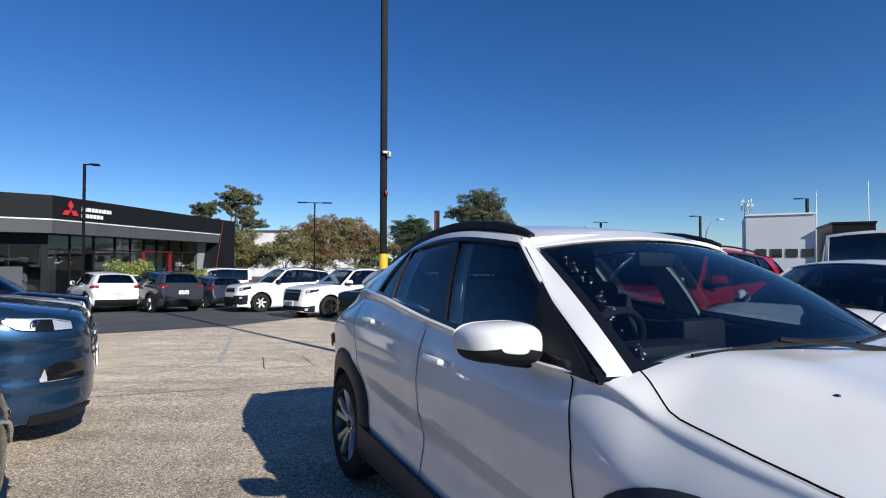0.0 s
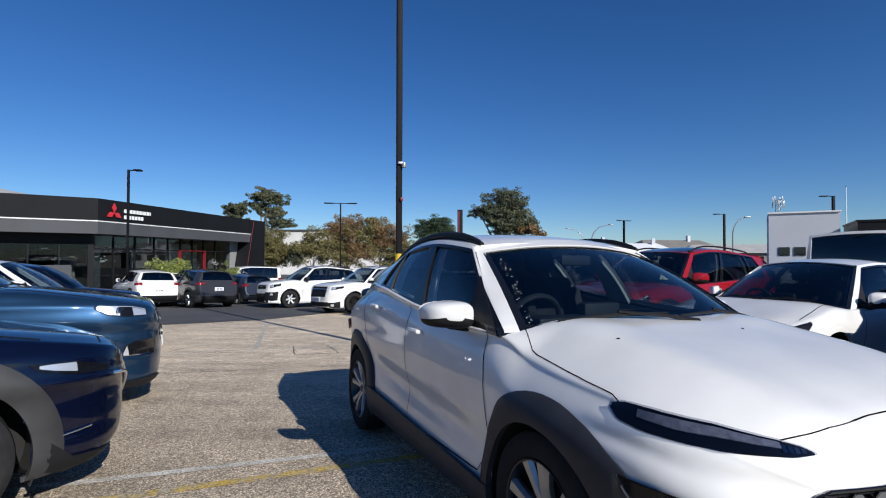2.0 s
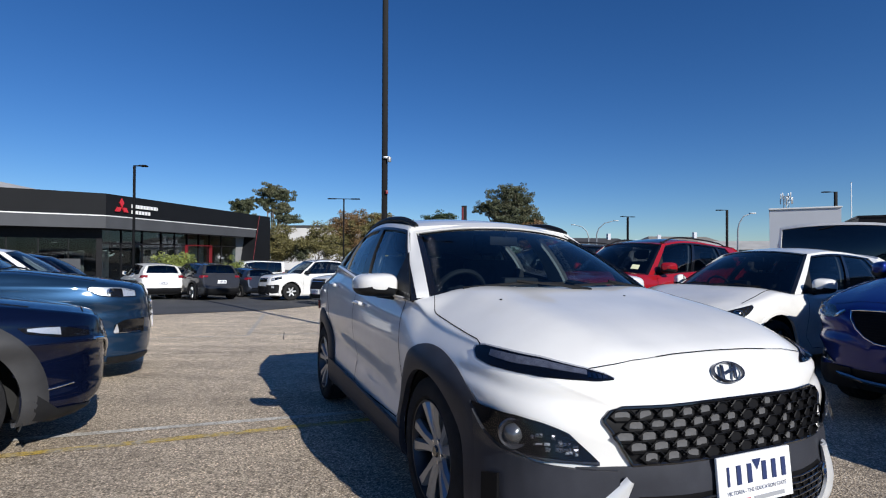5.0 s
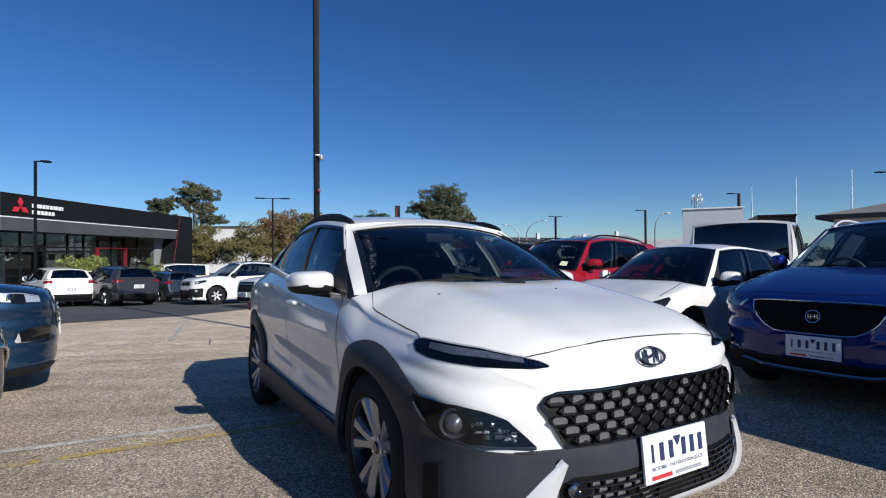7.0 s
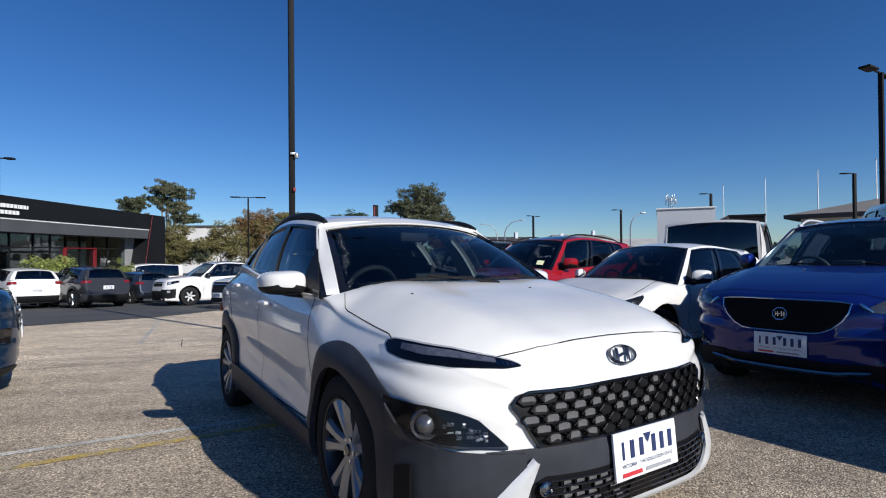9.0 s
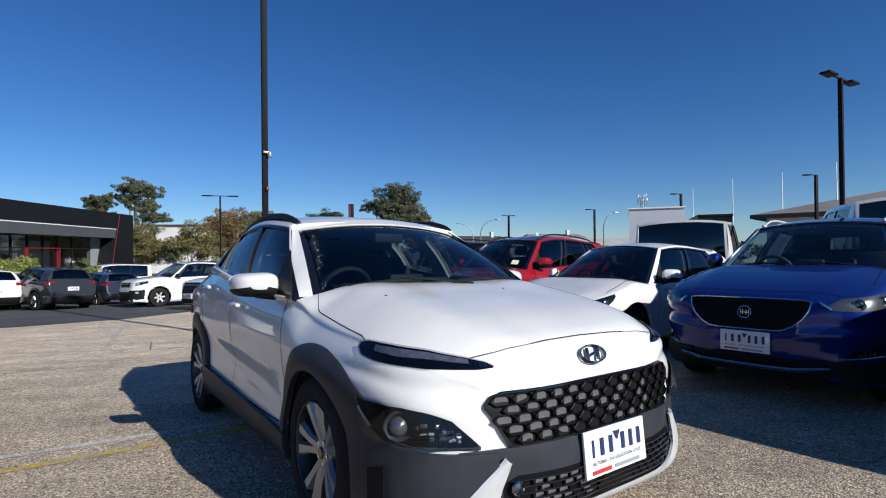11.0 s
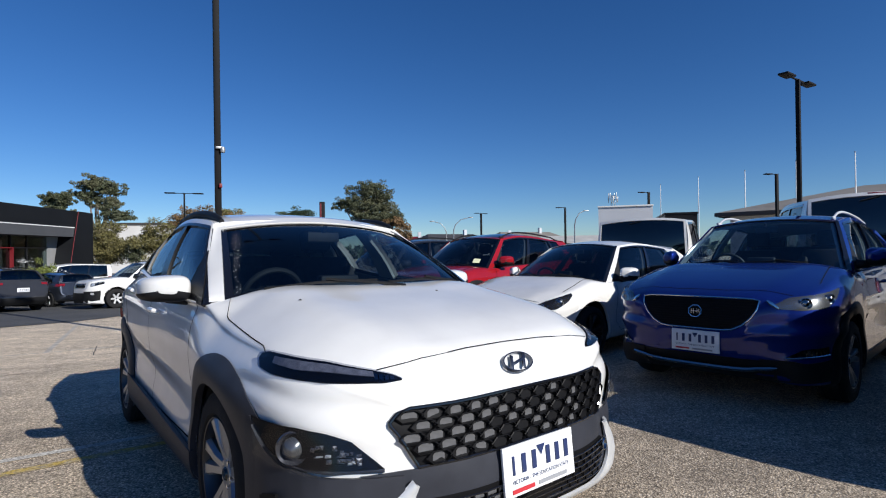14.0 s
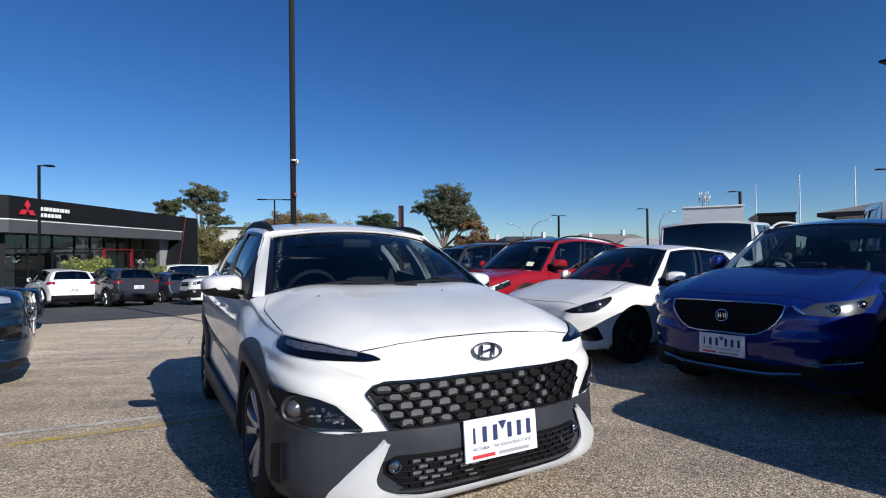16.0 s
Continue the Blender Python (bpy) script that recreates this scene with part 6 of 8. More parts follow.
    for k in range(52):
        s_, v_ = (rnd.gauss(-0.845, 0.012), rnd.uniform(0.10, 0.80)) if k % 5 else (rnd.uniform(-0.85, -0.2), rnd.uniform(0.05, 0.10))
        p = c.screen(s_, v_) + Vector((0, -0.002, 0.001))
        r = rnd.uniform(0.0010, 0.0025)
        n = Vector((0.2 * s_, -0.62, 0.76)).normalized()
        u = n.orthogonal().normalized()
        w = n.cross(u)
        ring = [bm.verts.new(p + r * (math.cos(a) * u + math.sin(a) * w)) for a in lin(0, 2 * math.pi, 7)[:-1]]
        tip = bm.verts.new(p + n * r * 0.7)
        for a, b in zip(ring, ring[1:] + ring[:1]):
            bm.faces.new((a, b, tip))
    drops = part("dew_drops", bm, DEW, root, "small water drops on the glass")
    # bonnet shut line
    bms = [seam(c, "over", [(s * 0.733, 1.20), (s * 0.741, 1.17), (s * 0.795, 1.035), (s * 0.800, 1.0), (s * 0.802, 0.836), (s * 0.804, 0.69), (s * 0.803, 0.567), (s * 0.810, 0.525)], width=0.005) for s in (1, -1)]
    bms.append(seam(c, "front", [(-0.575, 0.809), (-0.412, 0.833), (-0.2, 0.843), (0, 0.846), (0.2, 0.843), (0.412, 0.833), (0.575, 0.809)], width=0.006, off=0.004))
    part("bonnet_gap", merge(*bms), SEAM, root)
    for x, y in ((-0.570, 0.778), (0.190, 0.80)):
        bm = bmesh.new()
        p = c.over(x, y, 0.0)
        lathe(bm, [(0.004, 0.0005), (0.003, 0.005), (0.0, 0.007)], 10, "z", at=p)
        part("washer_jet", bm, CLAD, root)
    return root


hero()

ROWR = -48.0
FR = Vector((math.sin(radians(ROWR)), -math.cos(radians(ROWR))))


def suv(L, W, H, fa, ra, R, **k):
    d = dict(hz0=0.58 * H, cowl=(0.245 * L, 0.655 * H), wtop=(0.415 * L, 0.955 * H), roof_mid=(0.56 * L, H), roof_end=(0.905 * L, 0.925 * H), tail=(0.965 * L, 0.69 * H),
             belt=[(0.25 * L, 0.625 * H), (0.4 * L, 0.64 * H), (0.6 * L, 0.655 * H), (0.8 * L, 0.68 * H), (L, 0.70 * H)], roof_w=0.66 * W / 2 * 1.02, ny=70, nose="blunt")
    d.update(k)
    return Car(L=L, W=W, H=H, fa=fa, ra=ra, R=R, **d)


# royal blue crossover
def royal_relief(p):
    """Crease lines of the blue car's front and bonnet."""
    d = 0.0
    ax = abs(p.x)
    if p.y < 0.8:
        d += 0.014 * bell(p.z, 0.615, 0.035) * gate(ax, 0.30, 1.2, 0.05)
        d -= 0.016 * bell(p.z, 0.70, 0.045) * gate(ax, 0.50, 1.2, 0.06)
        d -= 0.030 * gate(p.z, 0.20, 0.40, 0.02) * gate(ax, -1, 0.62, 0.04)
        d -= 0.014 * bell(p.z, 0.475, 0.05) * gate(ax, 0.55, 0.84, 0.03)
    if p.z > 0.85 and p.y < 1.3:
        d += 0.016 * gate(ax, -1, 0.50 + 0.16 * p.y, 0.03) * gate(p.y, 0.12, 1.2, 0.06)
    if p.y > 1.2 and ax > 0.6:
        d += 0.010 * bell(p.z, 0.84, 0.03) - 0.014 * bell(p.z, 0.62, 0.09) * gate(p.y, 1.4, 3.0, 0.1)
    return d


def blue_front(c, root):
    bm = bmesh.new()
    for s in (1, -1):
        tube(bm, [c.front(x * s, z, 0.012) for x, z in ((0, 0.876), (0.16, 0.876), (0.30, 0.876), (0.42, 0.872), (0.465, 0.862), (0.455, 0.80), (0.415, 0.735), (0.355, 0.675), (0.285, 0.638), (0.22, 0.628), (0.12, 0.626), (0, 0.626))], 0.007, 8)
    part("grille_surround", bm, CHROME, root, "chrome grille surround")
    for i in range(12):
        bm = bmesh.new()
        z = 0.642 + 0.0195 * i
        h = 0.27 + 0.17 * min(1, max(0, (z - 0.64) / 0.16))
        tube(bm, [c.front(x, z, 0.011) for x in lin(-h, h, 21)], 0.003, 5)
        part("grille_bar", bm, CELL, root)
    bm = bmesh.new()
    tube(bm, [c.front(x, 0.335 + 0.03 * (abs(x) / 0.56) ** 3, 0.035) for x in lin(-0.56, 0.56, 29)], [0.008] + [0.020] * 27 + [0.008], 8)
    part("lip", bm, CHROME_DARK, root, "grey metal lower lip")
    for sgn in (1, -1):
        part("fog_pocket", skin(c, "corner", 20, 60, [(20, 0.437), (60, 0.455)], [(20, 0.442), (34, 0.505), (60, 0.515)], 16, 4, 0.004, 0.01, sgn), GLOSS_BLACK, root)
        bm = bmesh.new()
        tube(bm, [c.corner(a, 0.437 + 0.00045 * (a - 20), sgn, 0.010) for a in lin(20, 60, 12)], 0.006, 6)
        part("fog_trim", bm, CHROME, root)
        for k in range(5):
            part("fog_lamp", skin(c, "corner", 36 + 4.4 * k, 39 + 4.4 * k, lambda a: 0.455, lambda a: 0.500, 3, 3, 0.010, 0.005, sgn), CHROME_DARK, root)
        part("bumper_side", skin(c, "corner", 4, 66, lambda a: 0.20, [(4, 0.42), (24, 0.42), (34, 0.40), (66, 0.42)], 22, 5, 0.006, 0.012, sgn), CLAD, root)
        bm = bmesh.new()      # chrome bar that joins lamp and grille
        tube(bm, [c.front(sgn * 0.512, 0.862, 0.014), c.front(sgn * 0.54, 0.845, 0.012), c.corner(17, 0.815, sgn, 0.012)], [0.010, 0.016, 0.008], 8)
        part("lamp_link", bm, CHROME, root)
    # plain octagon badge with upright and level bars
    p = c.front(0, 0.765, 0.03)
    bm = bmesh.new()
    for x in (-0.032, -0.014, 0.014, 0.032):
        tube(bm, [(x, 0, -0.020), (x, 0, 0.020)], 0.0045, 6)
    tube(bm, [(-0.034, 0, 0.0), (0.034, 0, 0.0)], 0.0045, 6)
    part("badge_shape", bm, CHROME, root, m=pose(0, p.y + 0.014, 0.765))


MG_PLAN = [(0, 0.36), (0.02, 0.50), (0.05, 0.62), (0.09, 0.71), (0.15, 0.80), (0.23, 0.875), (0.34, 0.935), (0.50, 0.975), (0.9, 1.0), (3.4, 1.0), (3.8, 0.97), (4.1, 0.92), (4.26, 0.84), (4.314, 0.70)]
MG_TOP = [(0, 0.66), (0.02, 0.78), (0.05, 0.855), (0.085, 0.885), (0.13, 0.905), (0.45, 1.0), (0.80, 1.075), (1.10, 1.12), (1.45, 1.08), (2.4, 1.10), (4.0, 1.12), (4.18, 1.10), (4.25, 0.70), (4.314, 0.56)]
plain_car("crossover", "royal blue crossover with a black mesh grille and chrome surround",
          suv(4.314, 1.809, 1.65, 0.90, 3.485, 0.335, hz0=0.92, cowl=(1.10, 1.125), wtop=(1.85, 1.592), belt=[(1.2, 1.07), (1.7, 1.07), (2.6, 1.10), (3.4, 1.13), (4.3, 1.15)], plan=MG_PLAN, top=MG_TOP,
              bot=[(0, 0.38), (0.05, 0.27), (0.2, 0.21), (0.6, 0.19), (3.7, 0.21), (4.16, 0.28), (4.314, 0.42)], n_side=6, ny=90, sculpt=royal_relief),
          on_ground(5.385, 2.744, -59.6), ROYAL, [(0.045, 0.37), (0.40, 0.69), (0.715, 0.80)], W5, group="row of parked cars", clad=CLAD,
          grille=([(-0.46, 0.84), (-0.415, 0.74), (-0.345, 0.67), (-0.255, 0.632), (0.255, 0.632), (0.345, 0.67), (0.415, 0.74), (0.46, 0.84)], [(-0.46, 0.862), (-0.415, 0.872), (0.415, 0.872), (0.46, 0.862)], 0.46, CELL),
          intake=(lambda a: 0.24, lambda a: 0.41, 0.56), lights=(15, 90, [(15, 0.812), (24, 0.806), (33, 0.800), (55, 0.812), (72, 0.87), (90, 0.945)], [(15, 0.845), (24, 0.893), (45, 0.912), (70, 0.935), (90, 0.955)], dict(n_proj=2, strip=False, house=PROJECTOR)),
          tails=(0.9, 1.05), rail=SKID, mirror=(1.58, 1.19, 1.03), plate_front=0.520, badge_z=0.765, badge_sides=8, doors=(1.42, 2.50, 3.36), glass_front=GLASS, glass_side=GLASS_SIDE, extra=blue_front)


def hatch_front(c, root):
    for sgn in (1, -1):
        part("side_intake", skin(c, "corner", 26, 62, [(26, 0.33), (50, 0.31), (62, 0.33)], [(26, 0.40), (48, 0.475), (54, 0.47), (62, 0.35)], 18, 4, 0.006, 0.01, sgn), GLOSS_BLACK, root)
        bm = bmesh.new()
        for zz in (0.35, 0.38, 0.41):
            tube(bm, [c.corner(a, zz, sgn, 0.012) for a in lin(32, 52, 6)], 0.004, 5)
        part("intake_fins", bm, CLAD, root)


plain_car("hatchback", "white five-door hatchback with dark alloy wheels", Car(L=4.34, W=1.795, H=1.46, fa=0.905, ra=3.555, R=0.32, hz0=0.74, cowl=(1.05, 0.96), wtop=(1.98, 1.405),
          roof_mid=(2.55, 1.452), roof_end=(3.80, 1.36), tail=(4.15, 1.02), belt=[(1.2, 0.90), (1.6, 0.905), (2.6, 0.95), (3.4, 0.99), (4.3, 1.04)], roof_w=0.56, sweep=0.30, ny=70),
          on_ground(4.13, 4.80, -59.0), WHITE, [(0.045, 0.40), (0.43, 0.72), (0.74, 0.80)], W_DARK, group="row of parked cars",
          grille=(lambda a: 0.33, [(-0.42, 0.52), (0, 0.60), (0.42, 0.52)], 0.42), lights=(12, 82, [(12, 0.645), (22, 0.630), (34, 0.632), (51, 0.645), (70, 0.72), (82, 0.785)], [(12, 0.652), (37, 0.735), (54, 0.770), (70, 0.795), (82, 0.81)], dict(n_proj=2, strip=False)),
          tails=(0.85, 1.0), mirror=(1.62, 0.995, 1.02), badge_z=0.655, doors=(1.45, 2.50, 3.35), glass_front=GLASS_DARK, extra=hatch_front)

def red_extra(c, root):
    bm = bmesh.new()
    sheet(bm, lambda u, v: c.screen(u, v) + Vector((0, -0.003, 0.002)), lin(0.66, 0.80, 5), lin(0.14, 0.26, 4), 0.0)
    part("window_sticker", bm, STICKER, root, "pale yellow paper sticker")
    bm = bmesh.new()
    sheet(bm, lambda s_, u: c.crown(s_ * 0.82, 0.04 + 0.75 * u) + Vector((0, 0, 0.004)), lin(-1, 1, 13), lin(0, 1, 10), 0.004)
    part("roof_glass", bm, GLOSS_BLACK, root, "dark glass roof panel")


STICKER = varied("sticker_paper", (0.70, 0.70, 0.46), 0.6, 0.05)
plain_car("suv", "bright red mid-size suv with dark windows", suv(4.60, 1.855, 1.66, 0.92, 3.58, 0.36),
          on_ground(3.25, 6.93, -54.0), RED, [(0.045, 0.37), (0.40, 0.70), (0.73, 0.86)], W_BIG, group="row of parked cars", clad=CLAD,
          grille=(lambda a: 0.66, lambda a: 0.80, 0.45), lights=(34, 82, [(34, 0.74), (82, 0.86)], [(34, 0.83), (82, 0.95)]), intake=(lambda a: 0.25, lambda a: 0.45, 0.6),
          tails=(0.9, 1.3), rail=CLAD, mirror=(1.62, 1.16, 1.05), plate_front=0.55, doors=(1.45, 2.60, 3.55), glass_front=GLASS_DARK, extra=red_extra)

plain_car("suv", "black suv parked beyond the red one", suv(4.65, 1.86, 1.68, 0.92, 3.60, 0.36, ny=50, n_side=3),
          on_ground(1.95, 9.25, -52.0), SLATE, [(0.045, 0.37), (0.40, 0.70), (0.73, 0.86)], W_BIG, group="row of parked cars", near=False, clad=CLAD,
          lights=(34, 82, [(34, 0.74), (82, 0.86)], [(34, 0.83), (82, 0.95)]), rail=CLAD, mirror=(1.62, 1.16, 1.05), doors=(1.45, 2.60, 3.55))

def stack_lamps(c, root):
    """Two ringed square lamps, one over the other, at each end of the grille, and a bright strip below."""
    for sgn in (1, -1):
        part("lamp_panel", skin(c, "front", sgn * 0.55, sgn * 0.755, lambda a: 0.56, lambda a: 0.80, 14, 8, 0.004, 0.01), GLOSS_BLACK, root)
        for zc in (0.624, 0.736):
            bm = bmesh.new()
            ring = []
            for k in range(29):
                a = 2 * math.pi * k / 28
                u, v = math.copysign(abs(math.cos(a)) ** 0.5, math.cos(a)), math.copysign(abs(math.sin(a)) ** 0.5, math.sin(a))
                ring.append(c.front(sgn * (0.670 + 0.066 * u), zc + 0.043 * v, 0.016))
            tube(bm, ring, 0.008, 6, False)
            part("lamp_ring", bm, CHROME, root)
            part("lamp_lens", skin(c, "front", sgn * 0.615, sgn * 0.725, lambda a: zc - 0.036, lambda a: zc + 0.036, 8, 5, 0.010, 0.004), LAMP_DARK, root)
        bm = bmesh.new()
        tube(bm, [c.front(sgn * x, 0.470 + 0.03 * (x / 0.74) ** 2, 0.018) for x in lin(0.30, 0.74, 14)], [0.006] + [0.013] * 12 + [0.008], 6)
        part("bumper_strip", bm, CHROME, root)
        part("slim_lamp", skin(c, "front", sgn * 0.42, sgn * 0.66, [(-0.70, 0.93), (-0.42, 0.86), (0.42, 0.86), (0.70, 0.93)], [(-0.70, 0.95), (-0.42, 0.89), (0.42, 0.89), (0.70, 0.95)], 14, 3, 0.006, 0.006), LED_GREY, root)
    bars_grille(c, root, (0.58, 0.62, 0.66, 0.70, 0.74, 0.78), 0.50, CLAD, 0.007)


plain_car("suv", "dark slate suv with stacked square lamps", suv(4.70, 1.90, 1.76, 0.93, 3.65, 0.36, ny=60, hz0=1.06, cowl=(1.15, 1.19), wtop=(1.95, 1.68), belt=[(1.2, 1.11), (1.9, 1.13), (2.8, 1.16), (3.7, 1.20), (4.7, 1.23)]),
          on_ground(5.832, 0.399, -65.4), SLATE, [(0.045, 0.37), (0.40, 0.70), (0.73, 0.86)], W5, group="row of parked cars", near=False, clad=CLAD, extra=stack_lamps,
          grille=(lambda a: 0.55, lambda a: 0.80, 0.45), rail=CLAD, mirror=(1.58, 1.24, 1.06), doors=(1.45, 2.50, 3.40), intake=(lambda a: 0.2, lambda a: 0.42, 0.62),
          plate_front=0.48)

ROWL = 124.0
def navy_relief(p):
    d = 0.0
    ax = abs(p.x)
    if p.y < 0.7:
        d += 0.014 * bell(p.z, 0.690, 0.022) * gate(ax, 0.30, 1.2, 0.06)
        d -= 0.013 * bell(p.z, 0.60, 0.06) * gate(ax, 0.50, 1.2, 0.06)
        d -= 0.007 * bell(p.z, 0.415, 0.04) * gate(ax, 0.55, 1.2, 0.04)
    if p.y > 0.3 and ax > 0.55:
        d += 0.012 * bell(p.z, 0.835, 0.030) * gate(p.y, 0.45, 1.5, 0.1)
        d -= 0.018 * bell(p.z, 0.66, 0.09) * gate(p.y, 1.4, 3.0, 0.12)
    return d


def navy_front(c, root):
    for sgn in (1, -1):
        bm = bmesh.new()
        tube(bm, [c.corner(a, z, sgn, 0.012) for a, z in ((34, 0.700), (22, 0.690), (12, 0.66))] + [c.front(sgn * x, z, 0.012) for x, z in ((0.42, 0.60), (0.30, 0.52), (0.0, 0.505))], 0.010, 8)
        part("grille_wing", bm, CHROME, root, "chrome grille wing")
        bm = bmesh.new()
        tube(bm, [c.corner(a, 0.428 - 0.0011 * (a - 44), sgn, 0.008) for a in lin(44, 61, 10)], 0.006, 6)
        part("fog_slit", bm, CHROME, root)
        part("bumper_side", skin(c, "corner", 22, 70, lambda a: 0.20, [(22, 0.27), (55, 0.29), (70, 0.40)], 20, 5, 0.006, 0.015, sgn), CLAD, root)
        part("lamp_glint", skin(c, "corner", 57, 77, [(57, 0.744), (70, 0.762), (77, 0.776)], [(57, 0.790), (70, 0.793), (77, 0.790)], 12, 4, 0.012, 0.004, sgn), REFLECTOR, root)


NAVY_PLAN = [(0, 0.36), (0.02, 0.50), (0.05, 0.62), (0.09, 0.71), (0.15, 0.80), (0.23, 0.875), (0.34, 0.935), (0.50, 0.975), (0.9, 1.0), (3.5, 1.0), (3.9, 0.97), (4.2, 0.92), (4.34, 0.84), (4.395, 0.70)]
plain_car("crossover", "dark navy crossover with black wheel arches",
          suv(4.395, 1.795, 1.54, 0.93, 3.585, 0.345, hz0=0.87, cowl=(1.12, 1.02), wtop=(1.95, 1.47), plan=NAVY_PLAN, bot=[(0, 0.42), (0.04, 0.34), (0.12, 0.27), (0.3, 0.215), (0.6, 0.20), (3.8, 0.21), (4.24, 0.28), (4.395, 0.42)], n_side=6, ny=100, sculpt=navy_relief),
          on_ground(-0.82, 2.60, 140), NAVY, [(0.045, 0.40), (0.43, 0.72), (0.745, 0.80)], W_CX, group="row of parked cars", clad=CLAD_LIT,
          grille=([(-0.50, 0.66), (-0.3, 0.50), (0.3, 0.50), (0.50, 0.66)], [(-0.50, 0.70), (0, 0.74), (0.50, 0.70)], 0.5),
          lights=(36, 82, [(36, 0.722), (57, 0.729), (77, 0.762), (82, 0.792)], [(36, 0.755), (50, 0.785), (62, 0.802), (82, 0.800)], dict(strip=False, n_proj=0)),
          tails=(0.85, 0.95), mirror=(1.62, 1.08, 1.02), plate_front=0.46, badge_z=0.62, doors=(1.48, 2.55, 3.42), extra=navy_front, arch_w=0.125)


def steel_relief(p):
    d = 0.0
    ax = abs(p.x)
    if p.y < 0.8:
        d -= 0.018 * bell(p.z, 0.74, 0.06) * gate(ax, 0.58, 1.2, 0.06)
        d += 0.012 * bell(p.z, 0.48, 0.04) * gate(ax, 0.40, 1.2, 0.06)
    if ax > 0.6 and p.y > 0.4:
        d += 0.012 * bell(p.z, 0.985, 0.03) * gate(p.y, 0.5, 4.0, 0.15) - 0.020 * bell(p.z, 0.70, 0.11) * gate(p.y, 1.5, 3.2, 0.12)
    return d


def steel_front(c, root):
    for sgn in (1, -1):
        part("fog_pocket", skin(c, "corner", 24, 57, [(24, 0.505), (57, 0.515)], [(24, 0.655), (48, 0.645), (57, 0.60)], 14, 5, 0.005, 0.012, sgn), GLOSS_BLACK, root)
        part("fog_lamp", skin(c, "corner", 53, 57.5, [(53, 0.515), (57.5, 0.512)], [(53, 0.545), (55, 0.610), (57.5, 0.53)], 8, 4, 0.012, 0.006, sgn), REFLECTOR, root)
        bm = bmesh.new()
        tube(bm, [c.corner(a, 0.512, sgn, 0.012) for a in lin(30, 57, 10)], 0.007, 6)
        part("fog_trim", bm, CHROME, root)
        part("bumper_side", skin(c, "corner", 10, 62, lambda a: 0.21, [(10, 0.28), (62, 0.27)], 16, 4, 0.006, 0.015, sgn), CLAD, root)
    for sgn in (1, -1):
        part("reflector", skin(c, "corner", 62, 82, [(62, 0.892), (72, 0.904), (82, 0.955)], [(62, 0.975), (82, 0.976)], 12, 5, 0.010, 0.003, sgn), REFLECTOR, root)
        part("reflector", skin(c, "corner", 37, 50, [(37, 0.890), (50, 0.888)], [(37, 0.935), (50, 0.962)], 8, 4, 0.010, 0.003, sgn), REFLECTOR, root)
        part("reflector", skin(c, "corner", 37, 80, [(37, 0.938), (50, 0.966), (80, 0.979)], [(37, 0.944), (50, 0.972), (80, 0.984)], 16, 2, 0.012, 0.003, sgn), REFLECTOR, root)
    for z in (0.66, 0.72, 0.78, 0.84):
        bars_grille(c, root, (z,), 0.44, CHROME_DARK, 0.010)


STEEL_PLAN = [(0, 0.40), (0.02, 0.54), (0.05, 0.65), (0.09, 0.735), (0.15, 0.82), (0.23, 0.89), (0.34, 0.945), (0.50, 0.98), (0.9, 1.0), (3.9, 1.0), (4.3, 0.97), (4.6, 0.92), (4.78, 0.84), (4.834, 0.70)]
plain_car("suv", "metallic steel blue large suv", suv(4.834, 1.928, 1.74, 0.98, 3.83, 0.365, hz0=1.0, cowl=(1.22, 1.15), wtop=(2.26, 1.635), plan=STEEL_PLAN, n_side=5, ny=90, sculpt=steel_relief),
          on_ground(-1.81, 4.73, 124), STEEL_BLUE, [(0.045, 0.39), (0.42, 0.71), (0.735, 0.86)], W_BIG, group="row of parked cars",
          grille=([(-0.50, 0.72), (-0.42, 0.60), (0.42, 0.60), (0.50, 0.72)], [(-0.52, 0.90), (0.52, 0.90)], 0.5),
          lights=(35, 84, [(35, 0.885), (55, 0.880), (72, 0.896), (84, 0.960)], [(35, 0.945), (50, 0.972), (65, 0.984), (84, 0.985)], dict(n_proj=1, strip=False)),
          tails=(1.0, 1.12), mirror=(1.62, 1.20, 1.10), plate_front=0.60, badge_z=0.80, doors=(1.62, 2.78, 3.80), rail=CLAD, extra=steel_front, mirror_mat=GLOSS_BLACK)
for x, y, p, lab in ((-4.3, 8.1, WHITE, "white suv parked in the row"), (-6.2, 10.9, NAVY, "dark blue suv parked in the row"), (-9.4, 12.4, SILVER, "silver car at the end of the row")):
    plain_car("suv", lab, suv(4.5, 1.84, 1.58, 0.93, 3.6, 0.35, ny=40, n_side=2), on_ground(x, y, ROWL), p, [(0.045, 0.37), (0.40, 0.70), (0.73, 0.84)], W_BIG, group="row of parked cars", near=False,
              lights=(34, 82, [(34, 0.74), (82, 0.86)], [(34, 0.83), (82, 0.93)]), mirror=(1.62, 1.12, 1.03), doors=(1.45, 2.60, 3.55))


# cars across the lane
def rear_at(px, py, rz, L):
    f = Vector((math.sin(radians(rz)), -math.cos(radians(rz))))
    return on_ground(px + f.x * L, py + f.y * L, rz)


